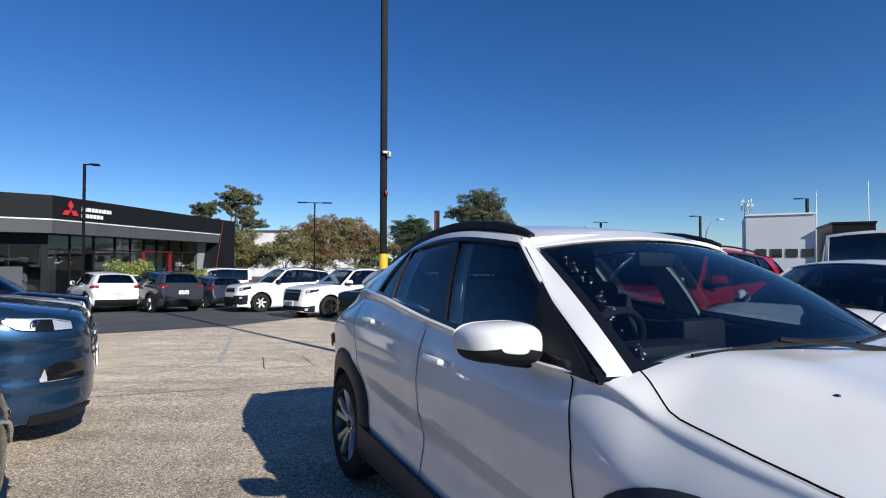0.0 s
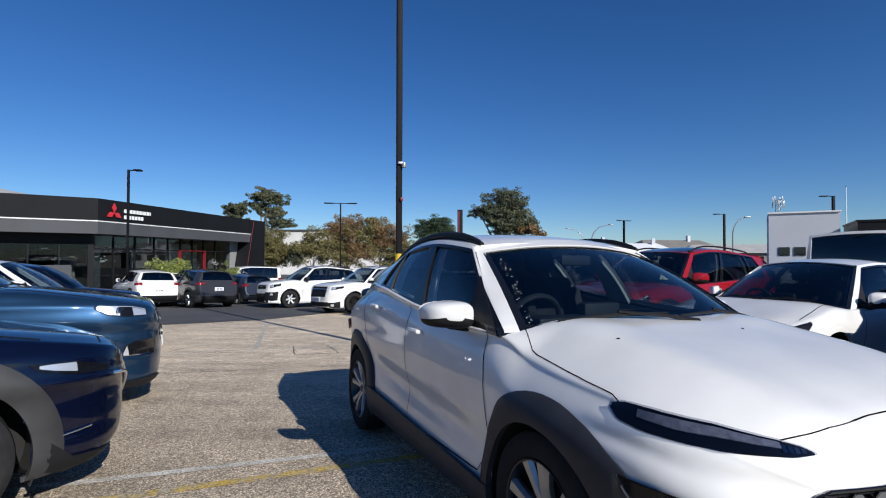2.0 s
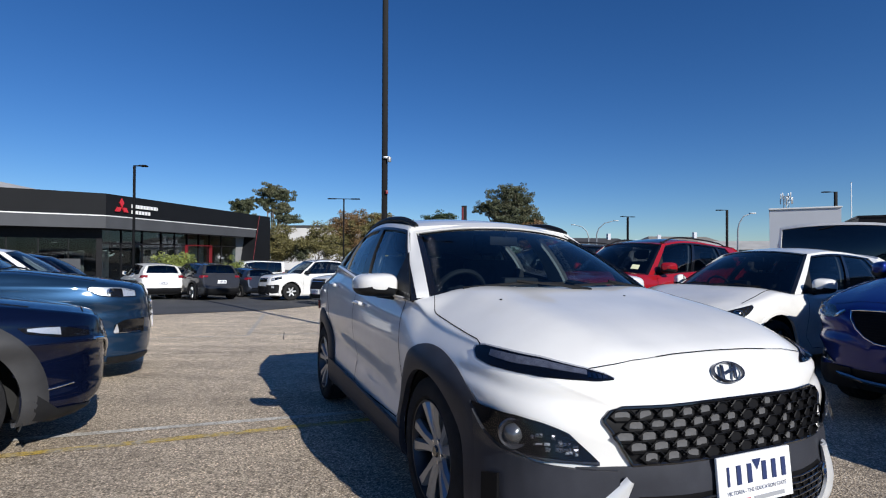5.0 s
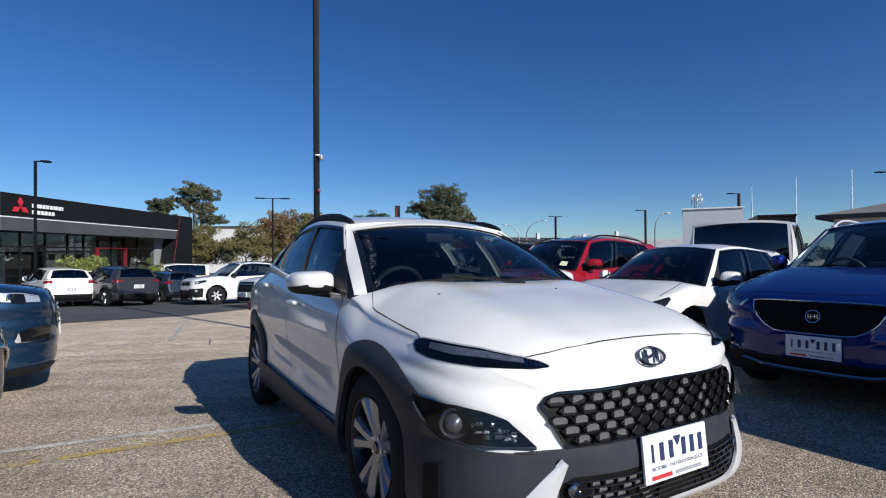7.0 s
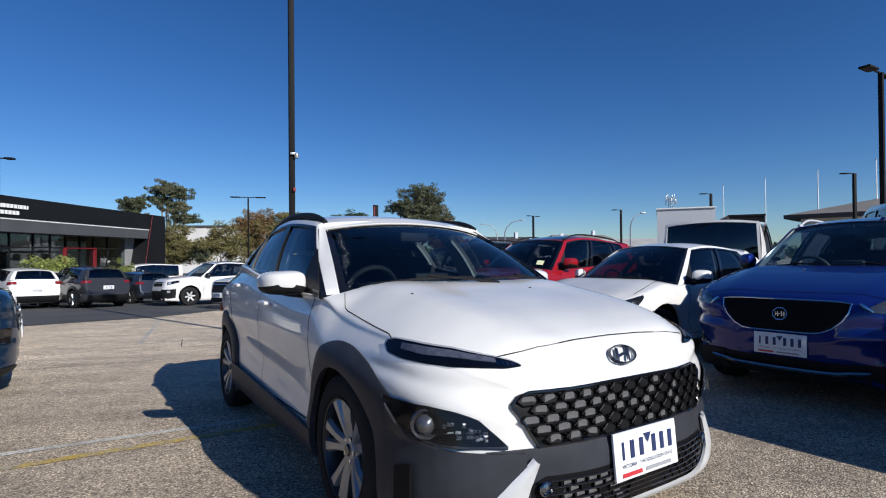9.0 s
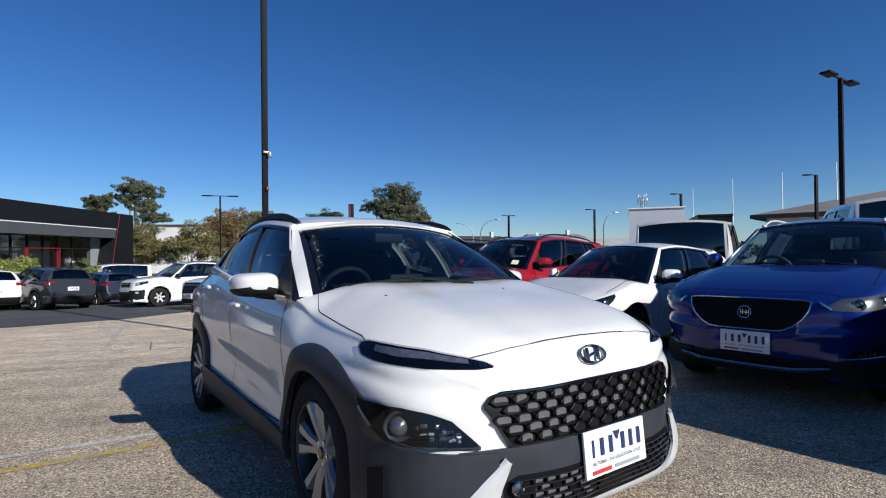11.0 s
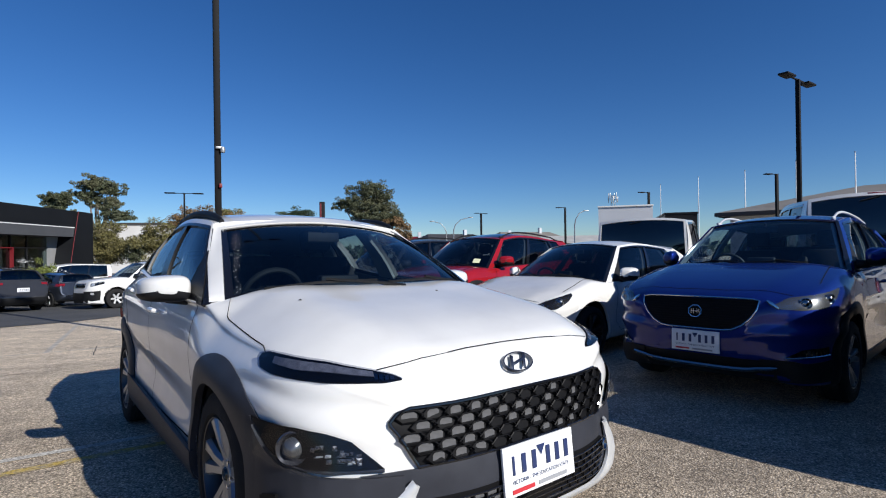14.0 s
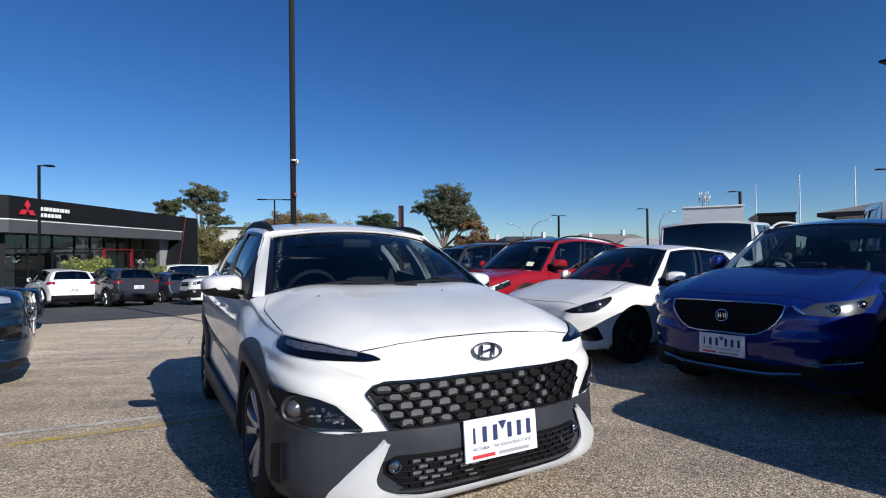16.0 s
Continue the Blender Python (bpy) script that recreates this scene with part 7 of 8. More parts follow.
plain_car("suv", "white small suv seen from behind", suv(4.365, 1.81, 1.63, 0.92, 3.59, 0.345, ny=50, n_side=3), on_ground(-14.72, 22.65, 227.8), WHITE, [(0.045, 0.37), (0.40, 0.70), (0.73, 0.84)], W_DARK,
          group="cars across the lane", near=False, clad=CLAD, tails=(0.95, 1.06, 0.60), mirror=(1.62, 1.16, 1.03), plate_rear=0.72, doors=(1.45, 2.55, 3.45))
plain_car("suv", "dark grey suv seen from behind", suv(4.48, 1.85, 1.66, 0.9, 3.57, 0.36, ny=50, n_side=3), on_ground(-12.57, 22.62, 233.4), GREY_P, [(0.045, 0.37), (0.40, 0.70), (0.73, 0.84)], W_BIG,
          group="cars across the lane", near=False, clad=CLAD, tails=(0.97, 1.07, 0.60), mirror=(1.62, 1.16, 1.03), plate_rear=0.80, doors=(1.45, 2.55, 3.45), rail=CLAD)
plain_car("suv", "large white four-wheel drive with six-spoke wheels", suv(4.825, 1.86, 1.84, 0.95, 3.80, 0.385, ny=50, n_side=4, nose=1.0), on_ground(-7.43, 20.41, -45.6), WHITE, [(0.045, 0.36), (0.39, 0.66), (0.69, 0.90)], W_SIX,
          group="cars across the lane", near=False, clad=WHITE, lights=(30, 80, [(30, 0.85), (80, 0.95)], [(30, 0.98), (80, 1.06)]), grille=(lambda a: 0.80, lambda a: 0.98, 0.42), intake=(lambda a: 0.25, lambda a: 0.62, 0.62),
          mirror=(1.62, 1.24, 1.06), doors=(1.5, 2.6, 3.6), rail=CLAD, mirror_mat=GLOSS_BLACK, handle_mat=CHROME, face=(0.68, 0.02, 0.92))
plain_car("suv", "white family suv with a wide grey grille", suv(4.89, 1.925, 1.76, 0.98, 3.77, 0.375, ny=50, n_side=4, nose=1.0), on_ground(-3.99, 17.40, -43.3), WHITE, [(0.045, 0.36), (0.39, 0.66), (0.69, 0.88)], W_KLUG,
          group="cars across the lane", near=False, lights=(32, 80, [(32, 0.84), (80, 0.92)], [(32, 0.95), (80, 1.0)]), grille=(lambda a: 0.60, lambda a: 0.97, 0.50, CLAD), intake=(lambda a: 0.22, lambda a: 0.42, 0.60),
          mirror=(1.66, 1.22, 1.08), doors=(1.55, 2.7, 3.7), plate_front=0.5, rail=CLAD, face=(0.40, 0.05, 0.88))
plain_car("crossover", "black crossover with dark bar grille", suv(4.4, 1.80, 1.60, 0.92, 3.58, 0.345, ny=45, n_side=3), on_ground(-1.55, 15.2, -43.3), BLACK_P, [(0.045, 0.36), (0.39, 0.68), (0.71, 0.82)], W_BIG,
          group="cars across the lane", near=False, lights=(32, 80, [(32, 0.80), (80, 0.86)], [(32, 0.86), (80, 0.92)]), grille=(lambda a: 0.52, lambda a: 0.80, 0.50, CLAD), mirror=(1.6, 1.12, 1.03), doors=(1.5, 2.5, 3.4))


plain_car("hatchback", "dark blue hatchback between larger cars", suv(4.2, 1.76, 1.48, 0.88, 3.45, 0.31, ny=40, n_side=2), on_ground(-11.9, 25.6, 233), SLATE, [(0.045, 0.37), (0.40, 0.70), (0.73, 0.84)], W_DARK, group="cars across the lane", near=False,
          tails=(0.87, 0.97, 0.58), mirror=(1.5, 1.06, 1.0), doors=(1.4, 2.45, 3.3))
plain_car("wagon", "white wagon in the rear row", suv(4.6, 1.82, 1.72, 0.92, 3.6, 0.35, ny=40, n_side=2), on_ground(-17.2, 30.2, 228), WHITE, [(0.045, 0.37), (0.40, 0.70), (0.73, 0.90)], W_DARK, group="cars across the lane", near=False,
          tails=(0.95, 1.2, 0.6), mirror=(1.6, 1.2, 1.03), doors=(1.45, 2.6, 3.5))


def van(name, label, m, L, W, H, paint_mat, rear_light=False):
    """A boxy van with an upright tailgate, a wide dark rear window and a lamp over it."""
    c = Car(L=L, W=W, H=H, fa=0.85, ra=L - 1.15, R=0.34, hz0=0.50 * H, cowl=(0.82, 0.58 * H), wtop=(1.55, 0.94 * H), roof_mid=(0.55 * L, H), roof_end=(L - 0.13, 0.965 * H), tail=(L - 0.03, 0.58 * H),
            belt=[(0.8, 0.56 * H), (2, 0.57 * H), (L, 0.58 * H)], roof_w=0.80 * W / 2, sweep=0.2, ny=50, n_side=3, belt_w=0.93)

    def tail(c, root):
        if rear_light:
            p = c.hatch(0, 0.965)
            bm = bmesh.new()
            box(bm, (0.26, 0.03, 0.035), p + Vector((0, 0.012, 0.012)), 0.008)
            part("brake_lamp", bm, TAIL, root, "red high brake lamp")
        bm = bmesh.new()
        a = c.hatch(0.0, 0.93) + Vector((0, 0.02, 0))
        tube(bm, [a, c.hatch(0.28, 0.86) + Vector((0, 0.03, 0))], [0.012, 0.006], 6)
        part("rear_wiper", bm, CLAD, root)

    return plain_car(name, label, c, m, paint_mat, [(0.045, 0.24), (0.27, 0.58), (0.61, 0.93)], W_DARK, category="van", group="row of parked cars", near=False, tails=(0.7, 1.15, W / 2 - 0.2), mirror=(1.3, 1.25, 1.10),
                     plate_rear=0.62, doors=(1.2, 2.2, 3.3), extra=tail, rs=0.95, glass_side=GLASS_BLACK)


van("van", "white van with a wide dark rear window", rear_at(7.95, 7.65, 140, 4.7), 4.7, 1.98, 1.98, WHITE)
van("van", "tall white van with a red brake lamp over its rear window", rear_at(9.35, 4.35, 142, 4.9), 4.9, 1.98, 2.08, WHITE, True)

van("van", "white delivery van in the back row across the lane", on_ground(-15.6, 31.5, -40), 4.7, 1.9, 1.95, WHITE)
plain_car("wagon", "white estate car in the back row across the lane", suv(4.6, 1.80, 1.62, 0.92, 3.6, 0.34, ny=40, n_side=2), on_ground(-17.6, 27.6, 233), WHITE, [(0.045, 0.37), (0.40, 0.70), (0.73, 0.88)], W_DARK, group="cars across the lane", near=False,
          tails=(0.90, 1.1, 0.5), mirror=(1.6, 1.14, 1.03), doors=(1.45, 2.6, 3.5))

# ---- posts, trees and distance ----
POST = varied("black_post", (0.006, 0.006, 0.007), 0.65, 0.2, 2, 40, 0.05)
POST.node_tree.nodes["Principled BSDF"].inputs["Specular IOR Level"].default_value = 0.15
GALV = varied("galvanised", (0.32, 0.33, 0.34), 0.45, 0.1, 2, 40, 0.05, 0.6)
YELLOW = varied("yellow_sleeve", (0.62, 0.42, 0.03), 0.45, 0.12)


def light_pole(x, y, top, heads=2, r=0.06, arm=0.9, turn=0.0, label="tall black square lamp post", square=True):
    z0 = ground_z(x, y)
    ob = thing("lamp_post", pose(x, y, z0, 0, 0, turn), label, "lamp post")
    bm = bmesh.new()
    h = top - z0
    if square:
        box(bm, (2 * r, 2 * r, h), (0, 0, h / 2), 0.008)
        box(bm, (0.36, 0.36, 0.03), (0, 0, 0.015), 0.005)
    else:
        tube(bm, [(0, 0, 0), (0, 0, h * 0.6), (0, 0, h)], [r, r * 0.85, r * 0.7], 10)
    part("post", bm, POST, ob)
    sides = (1, -1) if heads == 2 else (1,)
    for s in sides:
        bm = bmesh.new()
        box(bm, (arm * 0.5, 0.05, 0.05), (s * arm * 0.25, 0, h - 0.02), 0.008)
        box(bm, (arm * 0.55, 0.30, 0.07), (s * arm * 0.72, 0, h - 0.02), 0.02)
        part("lamp_head", bm, POST, ob)
    return ob


main = light_pole(0.40, 8.17, 8.6, 2, 0.049, 1.0, 20, "tall black square lamp post with a yellow foot sleeve")
z0 = ground_z(0.43, 8.17)
bm = bmesh.new()
lathe(bm, [(0.02, 0.074), (1.55, 0.072), (1.70, 0.070), (1.72, 0.02)], 20, "z")
part("foot_sleeve", bm, YELLOW, main, "yellow plastic impact sleeve")
bm = bmesh.new()
lathe(bm, [(0.0, 0.035), (0.05, 0.045), (0.09, 0.035), (0.10, 0.002)], 16, "z")
box(bm, (0.10, 0.04, 0.04), (-0.06, 0, 0.08), 0.006)
part("camera_dome", bm, GALV, main, m=pose(0.07, -0.08, 3.20 - z0))
bm = bmesh.new()
box(bm, (0.05, 0.04, 0.07), (0, 0, 0), 0.01)
part("red_box", bm, RED_TRIM, main, m=pose(0.03, -0.08, 2.64 - z0))

light_pole(-13.7, 20.9, 5.5, 1, 0.045, 0.55, 10, "black lamp post before the showroom")
light_pole(-8.3, 36.5, 5.65, 2, 0.05, 1.2, 10, "black twin lamp post")
light_pole(16.95, 13.0, 6.86, 2, 0.06, 1.15, 25, "tall black twin lamp post")
light_pole(18.1, 56.8, 5.75, 2, 0.09, 1.0, 30, "far twin lamp post")
light_pole(23.06, 44.5, 5.4, 1, 0.08, -0.9, 0, "far single lamp post")
light_pole(26.9, 36.8, 6.0, 1, 0.08, -0.9, 0, "far single lamp post")
light_pole(30.4, 27.8, 6.2, 1, 0.08, -0.9, 0, "far single lamp post")

LEAFY = []
for nm, col in (("gum_leaves", (0.070, 0.080, 0.040)), ("gum_leaves_pale", (0.105, 0.108, 0.058)), ("autumn_leaves", (0.165, 0.098, 0.040)), ("olive_leaves", (0.135, 0.120, 0.042)), ("dark_leaves", (0.030, 0.052, 0.022)), ("shrub_leaves", (0.17, 0.20, 0.045))):
    m, nt, b = base_mat(nm, col, 0.6)
    geo = nt.nodes.new("ShaderNodeNewGeometry")
    r = ramp(nt, geo.outputs["Random Per Island"], [(0.0, tuple(c * 0.6 for c in col)), (0.5, col), (1.0, tuple(c * 1.5 for c in col))])
    nt.links.new(r.outputs[0], b.inputs["Base Color"])
    LEAFY.append(m)
BARK = varied("bark", (0.20, 0.17, 0.14), 0.85, 0.3, 1.5, 12, 0.5)


def leaf_mesh(name, centres, size, mat, rng, slim=0.42):
    """Many small lozenge leaves, turned every way, about the given centres."""
    n = len(centres)
    u = rng.normal(size=(n, 3))
    u /= np.linalg.norm(u, axis=1)[:, None]
    v = np.cross(u, rng.normal(size=(n, 3)))
    v /= np.linalg.norm(v, axis=1)[:, None] + 1e-9
    sz = (size * rng.uniform(0.6, 1.4, n))[:, None]
    co = np.stack([centres - u * sz, centres - v * sz * slim, centres + u * sz, centres + v * sz * slim], axis=1).reshape(-1, 3)
    me = bpy.data.meshes.new(name)
    me.vertices.add(4 * n)
    me.vertices.foreach_set("co", co.astype(np.float32).ravel())
    me.loops.add(4 * n)
    me.loops.foreach_set("vertex_index", np.arange(4 * n, dtype=np.int32))
    me.polygons.add(n)
    me.polygons.foreach_set("loop_start", np.arange(0, 4 * n, 4, dtype=np.int32))
    me.update(calc_edges=True)
    me.materials.append(mat)
    return me


def tree(x, y, z0, h, crown_r, seed, leaf, clusters=26, leaves=120, size=0.34, trunk=0.3, squash=0.75, base=0.45, label="", spread=1.0):
    """A tapered trunk, limbs to clumps of leaves with gaps between."""
    rnd = random.Random(seed)
    ob = thing("tree", pose(x, y, z0), label, "tree")
    rng, spots = np.random.default_rng(seed), []
    bm = bmesh.new()
    top = Vector((rnd.uniform(-0.3, 0.3), 0, h * 0.8))
    tube(bm, [(0, 0, 0), (rnd.uniform(-0.2, 0.2), 0, h * 0.25), top * 0.6, top], [trunk, trunk * 0.8, trunk * 0.5, trunk * 0.15], 8)
    for i in range(clusters):
        a = rnd.uniform(0, 2 * math.pi)
        e = rnd.uniform(-0.55, 1.0)
        rr = crown_r * rnd.uniform(0.45, 0.95)
        c = Vector((math.cos(a) * rr * math.sqrt(max(0.05, 1 - e * e * 0.8)) * spread, math.sin(a) * rr * 0.8, h * (base + (1 - base) * 0.5) + e * h * (1 - base) * 0.47 * squash / 0.75))
        s = Vector((0, 0, h * rnd.uniform(0.25, 0.6)))
        tube(bm, [s, s.lerp(c, 0.5) + Vector((0, 0, 0.2)), c], [trunk * 0.3, trunk * 0.18, trunk * 0.06], 5, False)
        cr = crown_r * rnd.uniform(0.22, 0.38)
        d = rng.normal(size=(2 * leaves, 3)) * (1, 1, 0.75)
        d *= (cr * rng.random(2 * leaves) ** 0.45 / np.linalg.norm(d, axis=1))[:, None]
        spots.append(np.array(c) + d)
    part("trunk", bm, BARK, ob)
    share("crown", leaf_mesh("crown", np.concatenate(spots), size * 0.7, leaf, rng, 0.5), ob, Matrix.Identity(4))
    return ob


def clumped(x, y, z0, label, trunk, clumps, seed, size=0.20, fork=0.5, twigs=True, wide=1.35):
    """A tree of loose leaf clumps (dx, dz, rx, rz, leaves, leaf material) on forking limbs, with sky between them."""
    rnd = random.Random(seed)
    clumps = [(dx * wide / 1.35, dz, rx * wide, rz * 1.04 * wide, int(n * 1.7), m_) for dx, dz, rx, rz, n, m_ in clumps]
    ob = thing("tree", pose(x, y, z0), label, "tree")
    low, high = min(k[1] for k in clumps), max(k[1] for k in clumps)
    bm = bmesh.new()
    knee = Vector((rnd.uniform(-0.3, 0.3), 0, low * fork))
    tube(bm, [(0, 0, 0), knee * 0.5 + Vector((0.1, 0, 0)), knee], [trunk, trunk * 0.85, trunk * 0.7], 8)
    for dx, dz, rx, rz, n, mat_ in clumps:
        c = Vector((dx, rnd.uniform(-0.6, 0.6), dz))
        tube(bm, [knee, knee.lerp(c, 0.5) + Vector((rnd.uniform(-0.4, 0.4), 0, rnd.uniform(-0.2, 0.5))), c], [trunk * 0.5, trunk * 0.32, trunk * 0.1], 6, False)
        for k in range(5 if twigs else 0):
            e = c + Vector((rnd.uniform(-0.8, 0.8) * rx, rnd.uniform(-0.6, 0.6) * rx, rnd.uniform(-0.5, 0.8) * rz))
            tube(bm, [knee.lerp(c, 0.75), e], [trunk * 0.12, trunk * 0.04], 4, False)
    part("trunk", bm, BARK, ob)
    rng = np.random.default_rng(seed)
    for dx, dz, rx, rz, n, mat_ in clumps:
        n = int(n * 2.6)
        k = max(10, n // 70)
        puffs = rng.normal(size=(k, 3)) * (0.46 * rx, 0.40 * rx, 0.43 * rz)
        d = rng.normal(size=(n, 3))
        d *= (rng.random(n) ** 0.45 / np.linalg.norm(d, axis=1))[:, None]
        at = np.array((dx, 0, dz)) + puffs[rng.integers(0, k, n)] + d * (rx * 0.30, rx * 0.30, rz * 0.30)
        share("crown", leaf_mesh("crown", at, size * 0.66, mat_, rng), ob, Matrix.Identity(4))
    return ob


GUM, GUMP, AUT, OLI, DARKL, SHRUB = LEAFY
clumped(5.7, 78.8, -1.3, "large grey-green gum tree with bare pale limbs", 0.42, [(-4.2, 9.9, 1.1, 0.8, 500, GUM), (-2.2, 10.4, 1.6, 1.2, 900, GUM), (0.2, 12.4, 2.3, 1.2, 1300, GUM), (2.4, 11.2, 1.9, 1.4, 1100, GUM), (0.4, 10.3, 1.8, 0.8, 500, GUMP),
        (3.6, 9.2, 1.8, 1.0, 800, GUMP), (5.4, 8.0, 1.6, 0.9, 700, GUM), (1.6, 8.2, 2.4, 0.8, 900, GUM), (0.6, 9.2, 2.2, 0.8, 700, GUM), (-1.6, 8.7, 1.7, 0.9, 700, GUMP), (3.4, 7.3, 2.0, 0.9, 800, GUM), (0.4, 7.3, 1.8, 0.8, 600, GUM)], 3, wide=1.12)
tree(9.6, 76.5, -1.3, 7.4, 2.6, 5, AUT, 22, 150, 0.2, 0.2, label="orange autumn tree before the gum")
clumped(-27.4, 69.0, -1.3, "tall gum tree behind the showroom", 0.36, [(-0.6, 11.6, 1.7, 0.9, 1000, GUMP), (1.6, 11.0, 1.5, 0.9, 900, GUM), (-1.6, 10.0, 1.3, 1.0, 700, GUM), (1.9, 9.3, 1.1, 0.8, 600, GUMP), (-0.1, 9.0, 1.0, 0.7, 350, GUMP), (2.6, 7.7, 1.8, 0.9, 900, GUM)], 8, wide=1.0)
clumped(-31.2, 67.4, -1.3, "gum tree behind the showroom", 0.26, [(-0.9, 9.3, 1.3, 0.9, 800, GUM), (0.9, 9.6, 1.2, 0.9, 800, GUM), (0.0, 8.2, 1.4, 0.8, 600, GUM)], 9, wide=0.9)
clumped(-20.2, 53.6, -1.3, "yellowing tree beside the showroom", 0.16, [(0, 4.9, 1.1, 0.9, 900, OLI), (-0.6, 3.8, 1.2, 0.9, 900, OLI), (0.7, 3.6, 1.1, 0.9, 900, OLI), (0.1, 2.6, 1.4, 0.9, 900, OLI)], 10, 0.15)
clumped(-15.2, 51.1, -1.3, "small olive and brown tree beyond the lane", 0.14, [(-0.8, 4.0, 1.2, 0.8, 700, OLI), (0.6, 4.6, 1.2, 0.9, 800, OLI), (-1.6, 3.0, 1.0, 0.7, 600, GUM), (0.9, 3.2, 1.2, 0.8, 700, OLI)], 12, 0.15)
clumped(-11.9, 52.8, -1.3, "orange brown autumn tree beyond the lane", 0.18, [(-1.3, 5.6, 1.2, 0.9, 800, AUT), (0.3, 6.3, 1.3, 0.8, 900, AUT), (1.4, 5.4, 1.2, 0.9, 800, OLI), (-0.8, 4.2, 1.3, 0.9, 900, OLI), (0.8, 3.8, 1.5, 1.0, 900, AUT), (-0.2, 2.8, 1.7, 0.8, 800, OLI)], 11, 0.15)
clumped(-8.4, 53.9, -1.3, "brown and olive autumn tree beyond the lane", 0.18, [(-1.0, 6.4, 1.2, 0.8, 800, OLI), (0.2, 5.6, 1.4, 0.9, 900, AUT), (1.7, 4.7, 1.2, 0.8, 800, AUT), (2.7, 3.9, 1.0, 0.7, 600, OLI), (-0.9, 4.3, 1.3, 0.9, 800, AUT), (0.9, 3.3, 1.7, 0.9, 900, OLI)], 14, 0.15)
clumped(-3.9, 69.6, -1.3, "round dark green tree", 0.28, [(0, 7.5, 1.6, 0.8, 1200, DARKL), (-1.2, 6.6, 1.3, 0.9, 1000, DARKL), (1.3, 6.5, 1.3, 0.9, 1000, DARKL), (0, 5.4, 2.0, 1.0, 1400, DARKL), (-1.2, 4.2, 1.4, 0.9, 900, DARKL), (1.2, 4.2, 1.5, 0.9, 900, DARKL)], 15, 0.18)
clumped(-13.2, 28.6, -0.86, "low rose bush with white flowers by the entrance", 0.03, [(-0.5, 1.2, 0.55, 0.45, 700, SHRUB), (0.4, 1.3, 0.55, 0.5, 700, SHRUB), (0.0, 0.7, 0.8, 0.5, 800, SHRUB), (0.0, 1.25, 1.0, 0.5, 70, SIGN_WHITE)], 31, 0.06)
tree(-15.2, 26.2, -0.85, 2.0, 1.7, 21, LEAFY[5], 22, 150, 0.10, 0.06, base=0.1, label="low bright green shrub by the showroom")

WALL_W = varied("pale_wall", (0.62, 0.61, 0.60), 0.7, 0.08, 0.5)
WALL_G = varied("pale_grey_wall", (0.50, 0.52, 0.56), 0.6, 0.05, 0.3)
ROOF_D = varied("dark_roof", (0.05, 0.048, 0.05), 0.7, 0.2, 0.5)
ROOF_T = varied("taupe_roof", (0.20, 0.185, 0.165), 0.7, 0.1, 0.5)


def shed(name, x0, x1, y, depth, z0, z1, wall, roof, label, rz=0.0, lip=0.3, rows=0):
    ob = thing(name, pose((x0 + x1) / 2, y, z0, 0, 0, rz), label, "building")
    w = x1 - x0
    bm = bmesh.new()
    box(bm, (w, depth, z1 - z0), (0, depth / 2, (z1 - z0) / 2))
    part("wall", bm, wall, ob, angle=0)
    bm = bmesh.new()
    box(bm, (w + lip, depth + lip, lip), (0, depth / 2, z1 - z0 + lip / 2 - 0.02))
    part("roof", bm, roof, ob, angle=0)
    for i in range(rows):
        bm = bmesh.new()
        box(bm, (w / rows * 0.55, 0.1, 1.1), (-w / 2 + (i + 0.5) * w / rows, -0.02, (z1 - z0) * 0.62), 0.02)
        part("window", bm, GLOSS_BLACK, ob, angle=0)
    return ob


shed("white_building", -30, -14, 76, 12, -1.5, 5.6, WALL_W, ROOF_D, "white rendered building with a dark roof", rows=7)
pale = shed("grey_building", 21.0, 24.8, 33.6, 8, -1.0, 4.6, WALL_G, WALL_G, "blank pale grey wall of a low building", -28, 0.05)
for i in range(4):
    bm = bmesh.new()
    box(bm, (0.62, 0.05, 0.55), (-1.05 + 0.85 * i, -0.02, 3.05), 0.01)
    part("window", bm, GLOSS_BLACK, pale, angle=0)
bm = bmesh.new()
box(bm, (3.9, 0.10, 0.10), (0, -0.04, 5.58), 0.01)
part("capping", bm, WHITE_TRIM, pale, angle=0)

shed("dark_shelter", 24.9, 27.0, 31.4, 6, -0.6, 3.85, FRAME_BLACK, FRAME_BLACK, "dark steel shelter beside the pale wall", -28, 0.12)

# hipped building beyond the vans
hip = thing("hipped_building", pose(31.4, 33.5, 0, 0, 0, -50), "low building with a broad taupe hipped roof", "building")
bm = bmesh.new()
vs = [bm.verts.new(q) for q in ((-0.6, -0.8, 4.05), (30, -0.8, 4.05), (30, 17, 4.05), (-0.6, 17, 4.05), (8.2, 8.0, 6.15), (22, 8.0, 6.15))]
for f in ((0, 1, 5, 4), (1, 2, 5), (2, 3, 4, 5), (3, 0, 4)):
    bm.faces.new([vs[i] for i in f])
part("roof", bm, ROOF_T, hip, angle=0)
bm = bmesh.new()
box(bm, (30.8, 17.9, 0.28), (14.7, 8.1, 3.9))
part("gutter", bm, ROOF_D, hip, angle=0)
bm = bmesh.new()
box(bm, (29, 16, 5), (14.7, 8.1, 1.4))
part("wall", bm, WALL_W, hip, angle=0)

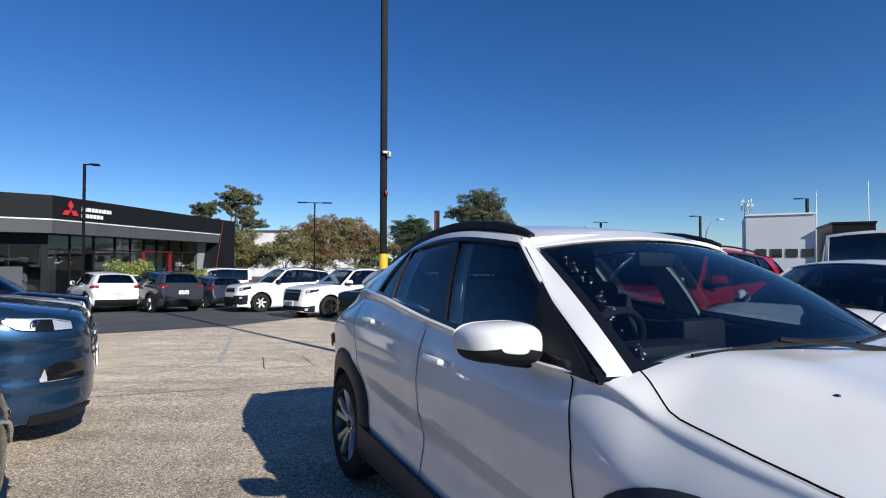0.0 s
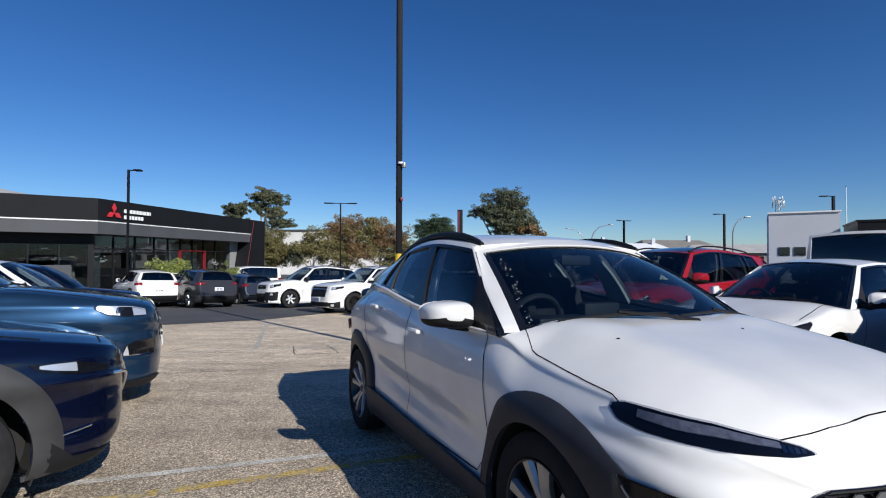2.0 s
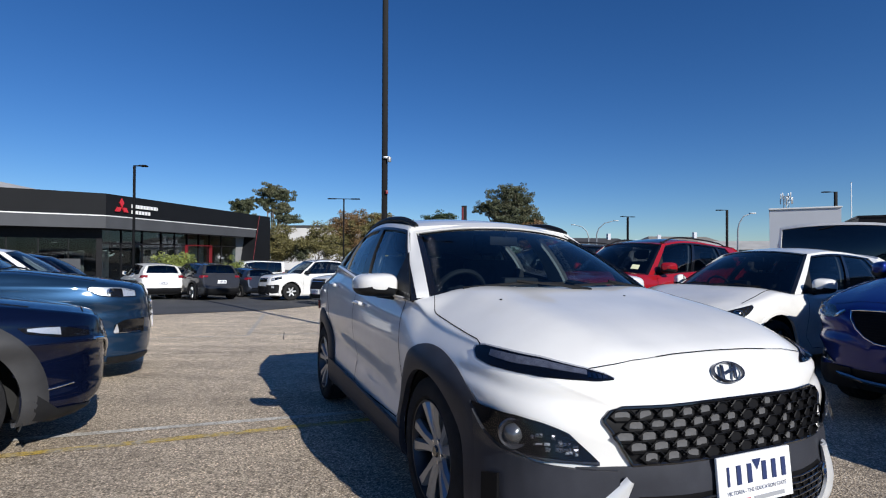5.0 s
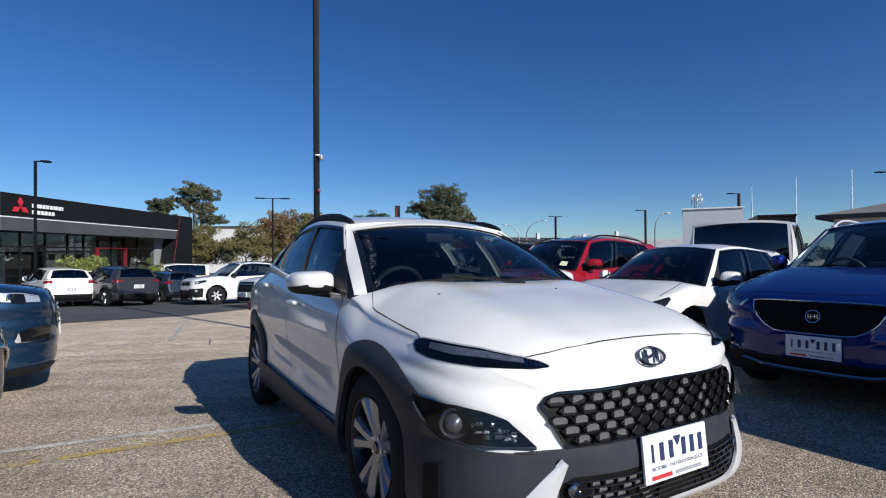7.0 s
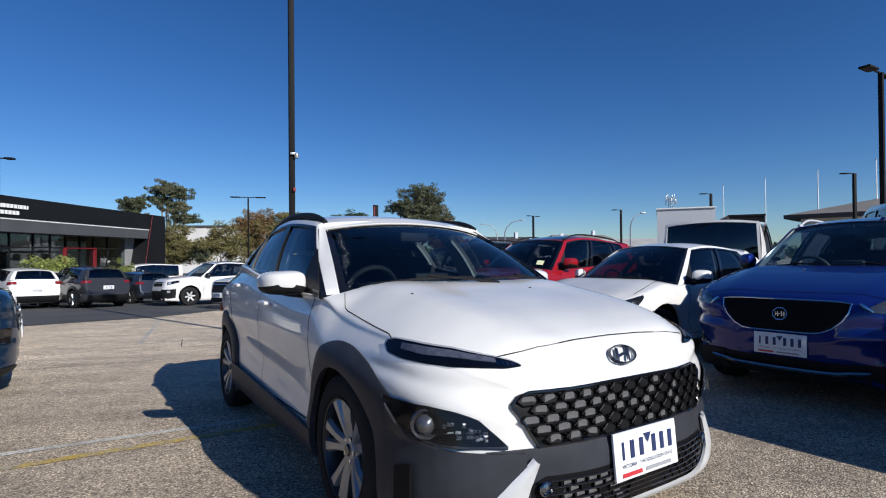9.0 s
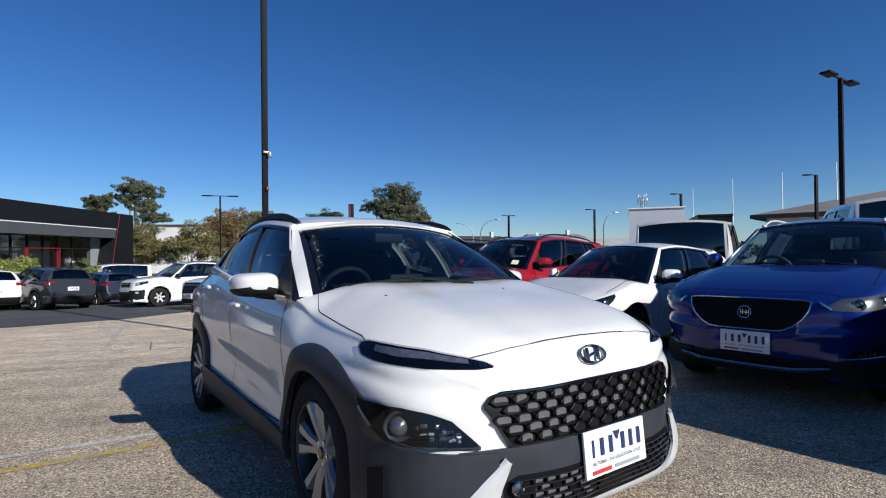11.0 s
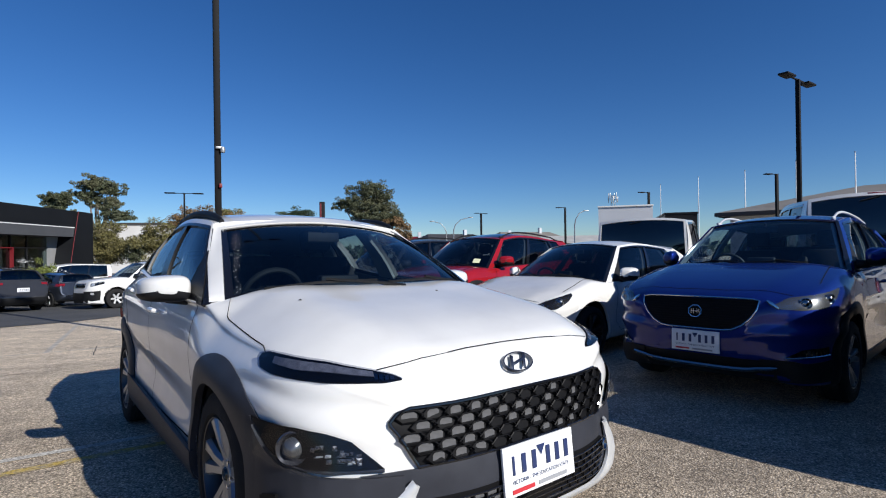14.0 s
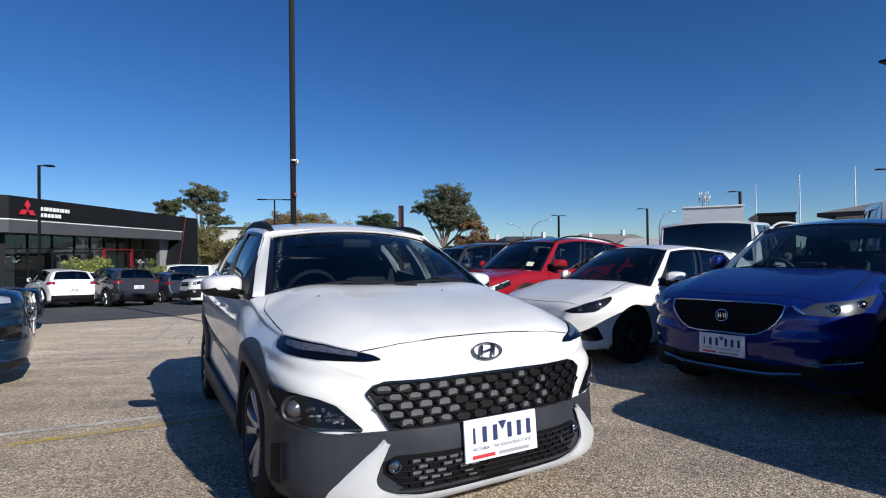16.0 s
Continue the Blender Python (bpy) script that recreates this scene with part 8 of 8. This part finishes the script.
for x, y, z in ((36.05, 48.8, 8.2), (36.0, 42.7, 8.15), (35.7, 36.5, 7.8), (36.9, 32.7, 8.0), (37.0, 28.1, 7.8)):
    ob = thing("flagpole", pose(x, y, ground_z(x, y)), "slim white bare flagpole", "flagpole", "row of flagpoles")
    h = z - ground_z(x, y)
    bm = bmesh.new()
    tube(bm, [(0, 0, 0), (0, 0, h * 0.6), (0, 0, h)], [0.06, 0.05, 0.03], 8)
    part("pole", bm, SIGN_WHITE, ob)
    bm = bmesh.new()
    lathe(bm, [(0, 0.0005), (0.03, 0.05), (0.08, 0.05), (0.11, 0.0005)], 10, "z", at=(0, 0, h))
    part("finial", bm, GALV, ob)

tower = thing("phone_mast", pose(61.2, 103.7, -1.0), "white lattice phone mast with panel aerials", "mast")
bm = bmesh.new()
for i in range(3):
    a = 2 * math.pi * i / 3
    tube(bm, [(0.7 * math.cos(a), 0.7 * math.sin(a), 0), (0.45 * math.cos(a), 0.45 * math.sin(a), 14.2)], 0.07, 5)
    b = 2 * math.pi * (i + 1) / 3
    for k in range(14):
        tube(bm, [(0.6 * math.cos(a), 0.6 * math.sin(a), k), (0.6 * math.cos(b), 0.6 * math.sin(b), k + 1)], 0.03, 4, False)
part("lattice", bm, GALV, tower)
for i in range(9):
    a = 2 * math.pi * i / 9
    bm = bmesh.new()
    box(bm, (0.16, 0.10, 1.3), (0.95 * math.cos(a), 1.15 * math.sin(a), 13.2 + 0.9 * (i % 2)), 0.03)
    tube(bm, [(0, 0, 13.2 + 0.9 * (i % 2)), (1.1 * math.cos(a), 1.1 * math.sin(a), 13.2 + 0.9 * (i % 2))], 0.04, 4)
    part("aerial", bm, GALV, tower)

pylon = thing("pylon_sign", pose(-0.15, 59.8, -1.0), "slim dark and red pylon sign", "sign")
bm = bmesh.new()
box(bm, (0.62, 0.3, 8.3), (0, 0, 4.15), 0.02)
part("panel", bm, FRAME_BLACK, pylon)
bm = bmesh.new()
box(bm, (0.16, 0.32, 7.9), (-0.16, -0.02, 4.15), 0.02)
part("red_stripe", bm, RED_TRIM, pylon)


def street_lamp(x, y, top, reach, s):
    z0 = ground_z(x, y)
    ob = thing("street_lamp", pose(x, y, z0), "grey street lamp with a curved arm", "street lamp", "street lamps beyond the yard")
    h = top - z0
    bm = bmesh.new()
    tube(bm, [(0, 0, 0), (0, 0, h * 0.72), (s * reach * 0.12, 0, h * 0.84), (s * reach * 0.45, 0, h * 0.95), (s * reach, 0, h)], [0.11, 0.09, 0.07, 0.06, 0.05], 8)
    part("post", bm, GALV, ob)
    bm = bmesh.new()
    box(bm, (0.75, 0.3, 0.14), (s * (reach + 0.2), 0, h), 0.05)
    part("lamp_head", bm, GALV, ob)


street_lamp(19.1, 77.1, 6.6, 2.6, 1)
street_lamp(20.0, 87.5, 6.6, 2.4, -1)
street_lamp(32.4, 62.3, 6.5, 1.5, 1)

# low houses and sheds along the horizon
for x, y, w, top, wall, roof, lab in ((24, 92, 14, 4.6, WALL_W, ROOF_D, "house with a dark gabled roof"), (40, 95, 16, 5.0, WALL_W, ROOF_T, "house with a brown gabled roof"), (31, 88, 9, 4.2, WALL_W, SIGN_WHITE, "white-roofed pavilion"),
                                      (47, 84, 22, 3.9, ROOF_T, ROOF_SHEET, "long low tan shed"), (15, 96, 10, 4.3, WALL_W, RED_TRIM, "low building with a red roof"), (64, 96, 18, 4.2, WALL_W, ROOF_D, "long low house"), (-48, 90, 20, 4.6, WALL_W, ROOF_D, "low house beyond the showroom")):
    ob = thing("house", pose(x, y, -1.1, 0, 0, random.uniform(-25, 25)), lab + " beyond the yard", "house")
    bm = bmesh.new()
    box(bm, (w, 9, top * 0.62 + 1.1), (0, 4.5, (top * 0.62 + 1.1) / 2))
    part("wall", bm, wall, ob, angle=0)
    bm = bmesh.new()
    ez, rz_ = top * 0.62 + 1.1, top + 1.1
    vs = [bm.verts.new(q) for q in ((-w / 2 - 0.5, -0.5, ez), (w / 2 + 0.5, -0.5, ez), (w / 2 + 0.5, 9.5, ez), (-w / 2 - 0.5, 9.5, ez), (-w / 2 + 2, 4.5, rz_), (w / 2 - 2, 4.5, rz_))]
    for f in ((0, 1, 5, 4), (1, 2, 5), (2, 3, 4, 5), (3, 0, 4), (3, 2, 1, 0)):
        bm.faces.new([vs[i] for i in f])
    part("roof", bm, roof, ob, angle=0)
    for i in range(3):
        bm = bmesh.new()
        box(bm, (1.3, 0.08, 1.1), ((i - 1) * w / 3.4, -0.02, ez - 1.1), 0.02)
        part("window", bm, GLOSS_BLACK, ob, angle=0)
    bm = bmesh.new()
    box(bm, (0.6, 0.6, 1.3), (w * 0.2, 4.0, rz_ + 0.2), 0.03)
    part("chimney", bm, WALL_G, ob, angle=0)

# a belt of far trees
rnd = random.Random(77)
bm = bmesh.new()
for i in range(240):
    x = rnd.uniform(-110, 190)
    y = 150 + rnd.uniform(-14, 25) - 0.15 * max(0, x)
    hh, ww = rnd.uniform(2.2, 5.2), rnd.uniform(2, 4.5)
    for k in range(70):
        d = Vector((rnd.gauss(0, 1), rnd.gauss(0, 1), rnd.gauss(0, 1))).normalized() * rnd.random() ** 0.4
        q = Vector((x + d.x * ww, y + d.y * ww, -1 + hh * 0.5 + d.z * hh * 0.5))
        u = Vector((rnd.gauss(0, 1), rnd.gauss(0, 1), rnd.gauss(0, 1))).normalized()
        v = u.orthogonal().normalized()
        sz = rnd.uniform(0.4, 0.9)
        bm.faces.new([bm.verts.new(q + u * sz * a + v * sz * 0.6 * b) for a, b in ((-1, 0), (0, -1), (1, 0), (0, 1))])
solid("far_woods", bm, LEAFY[4], "dark green belt of far trees along the horizon", "trees", kind="stuff", angle=0)
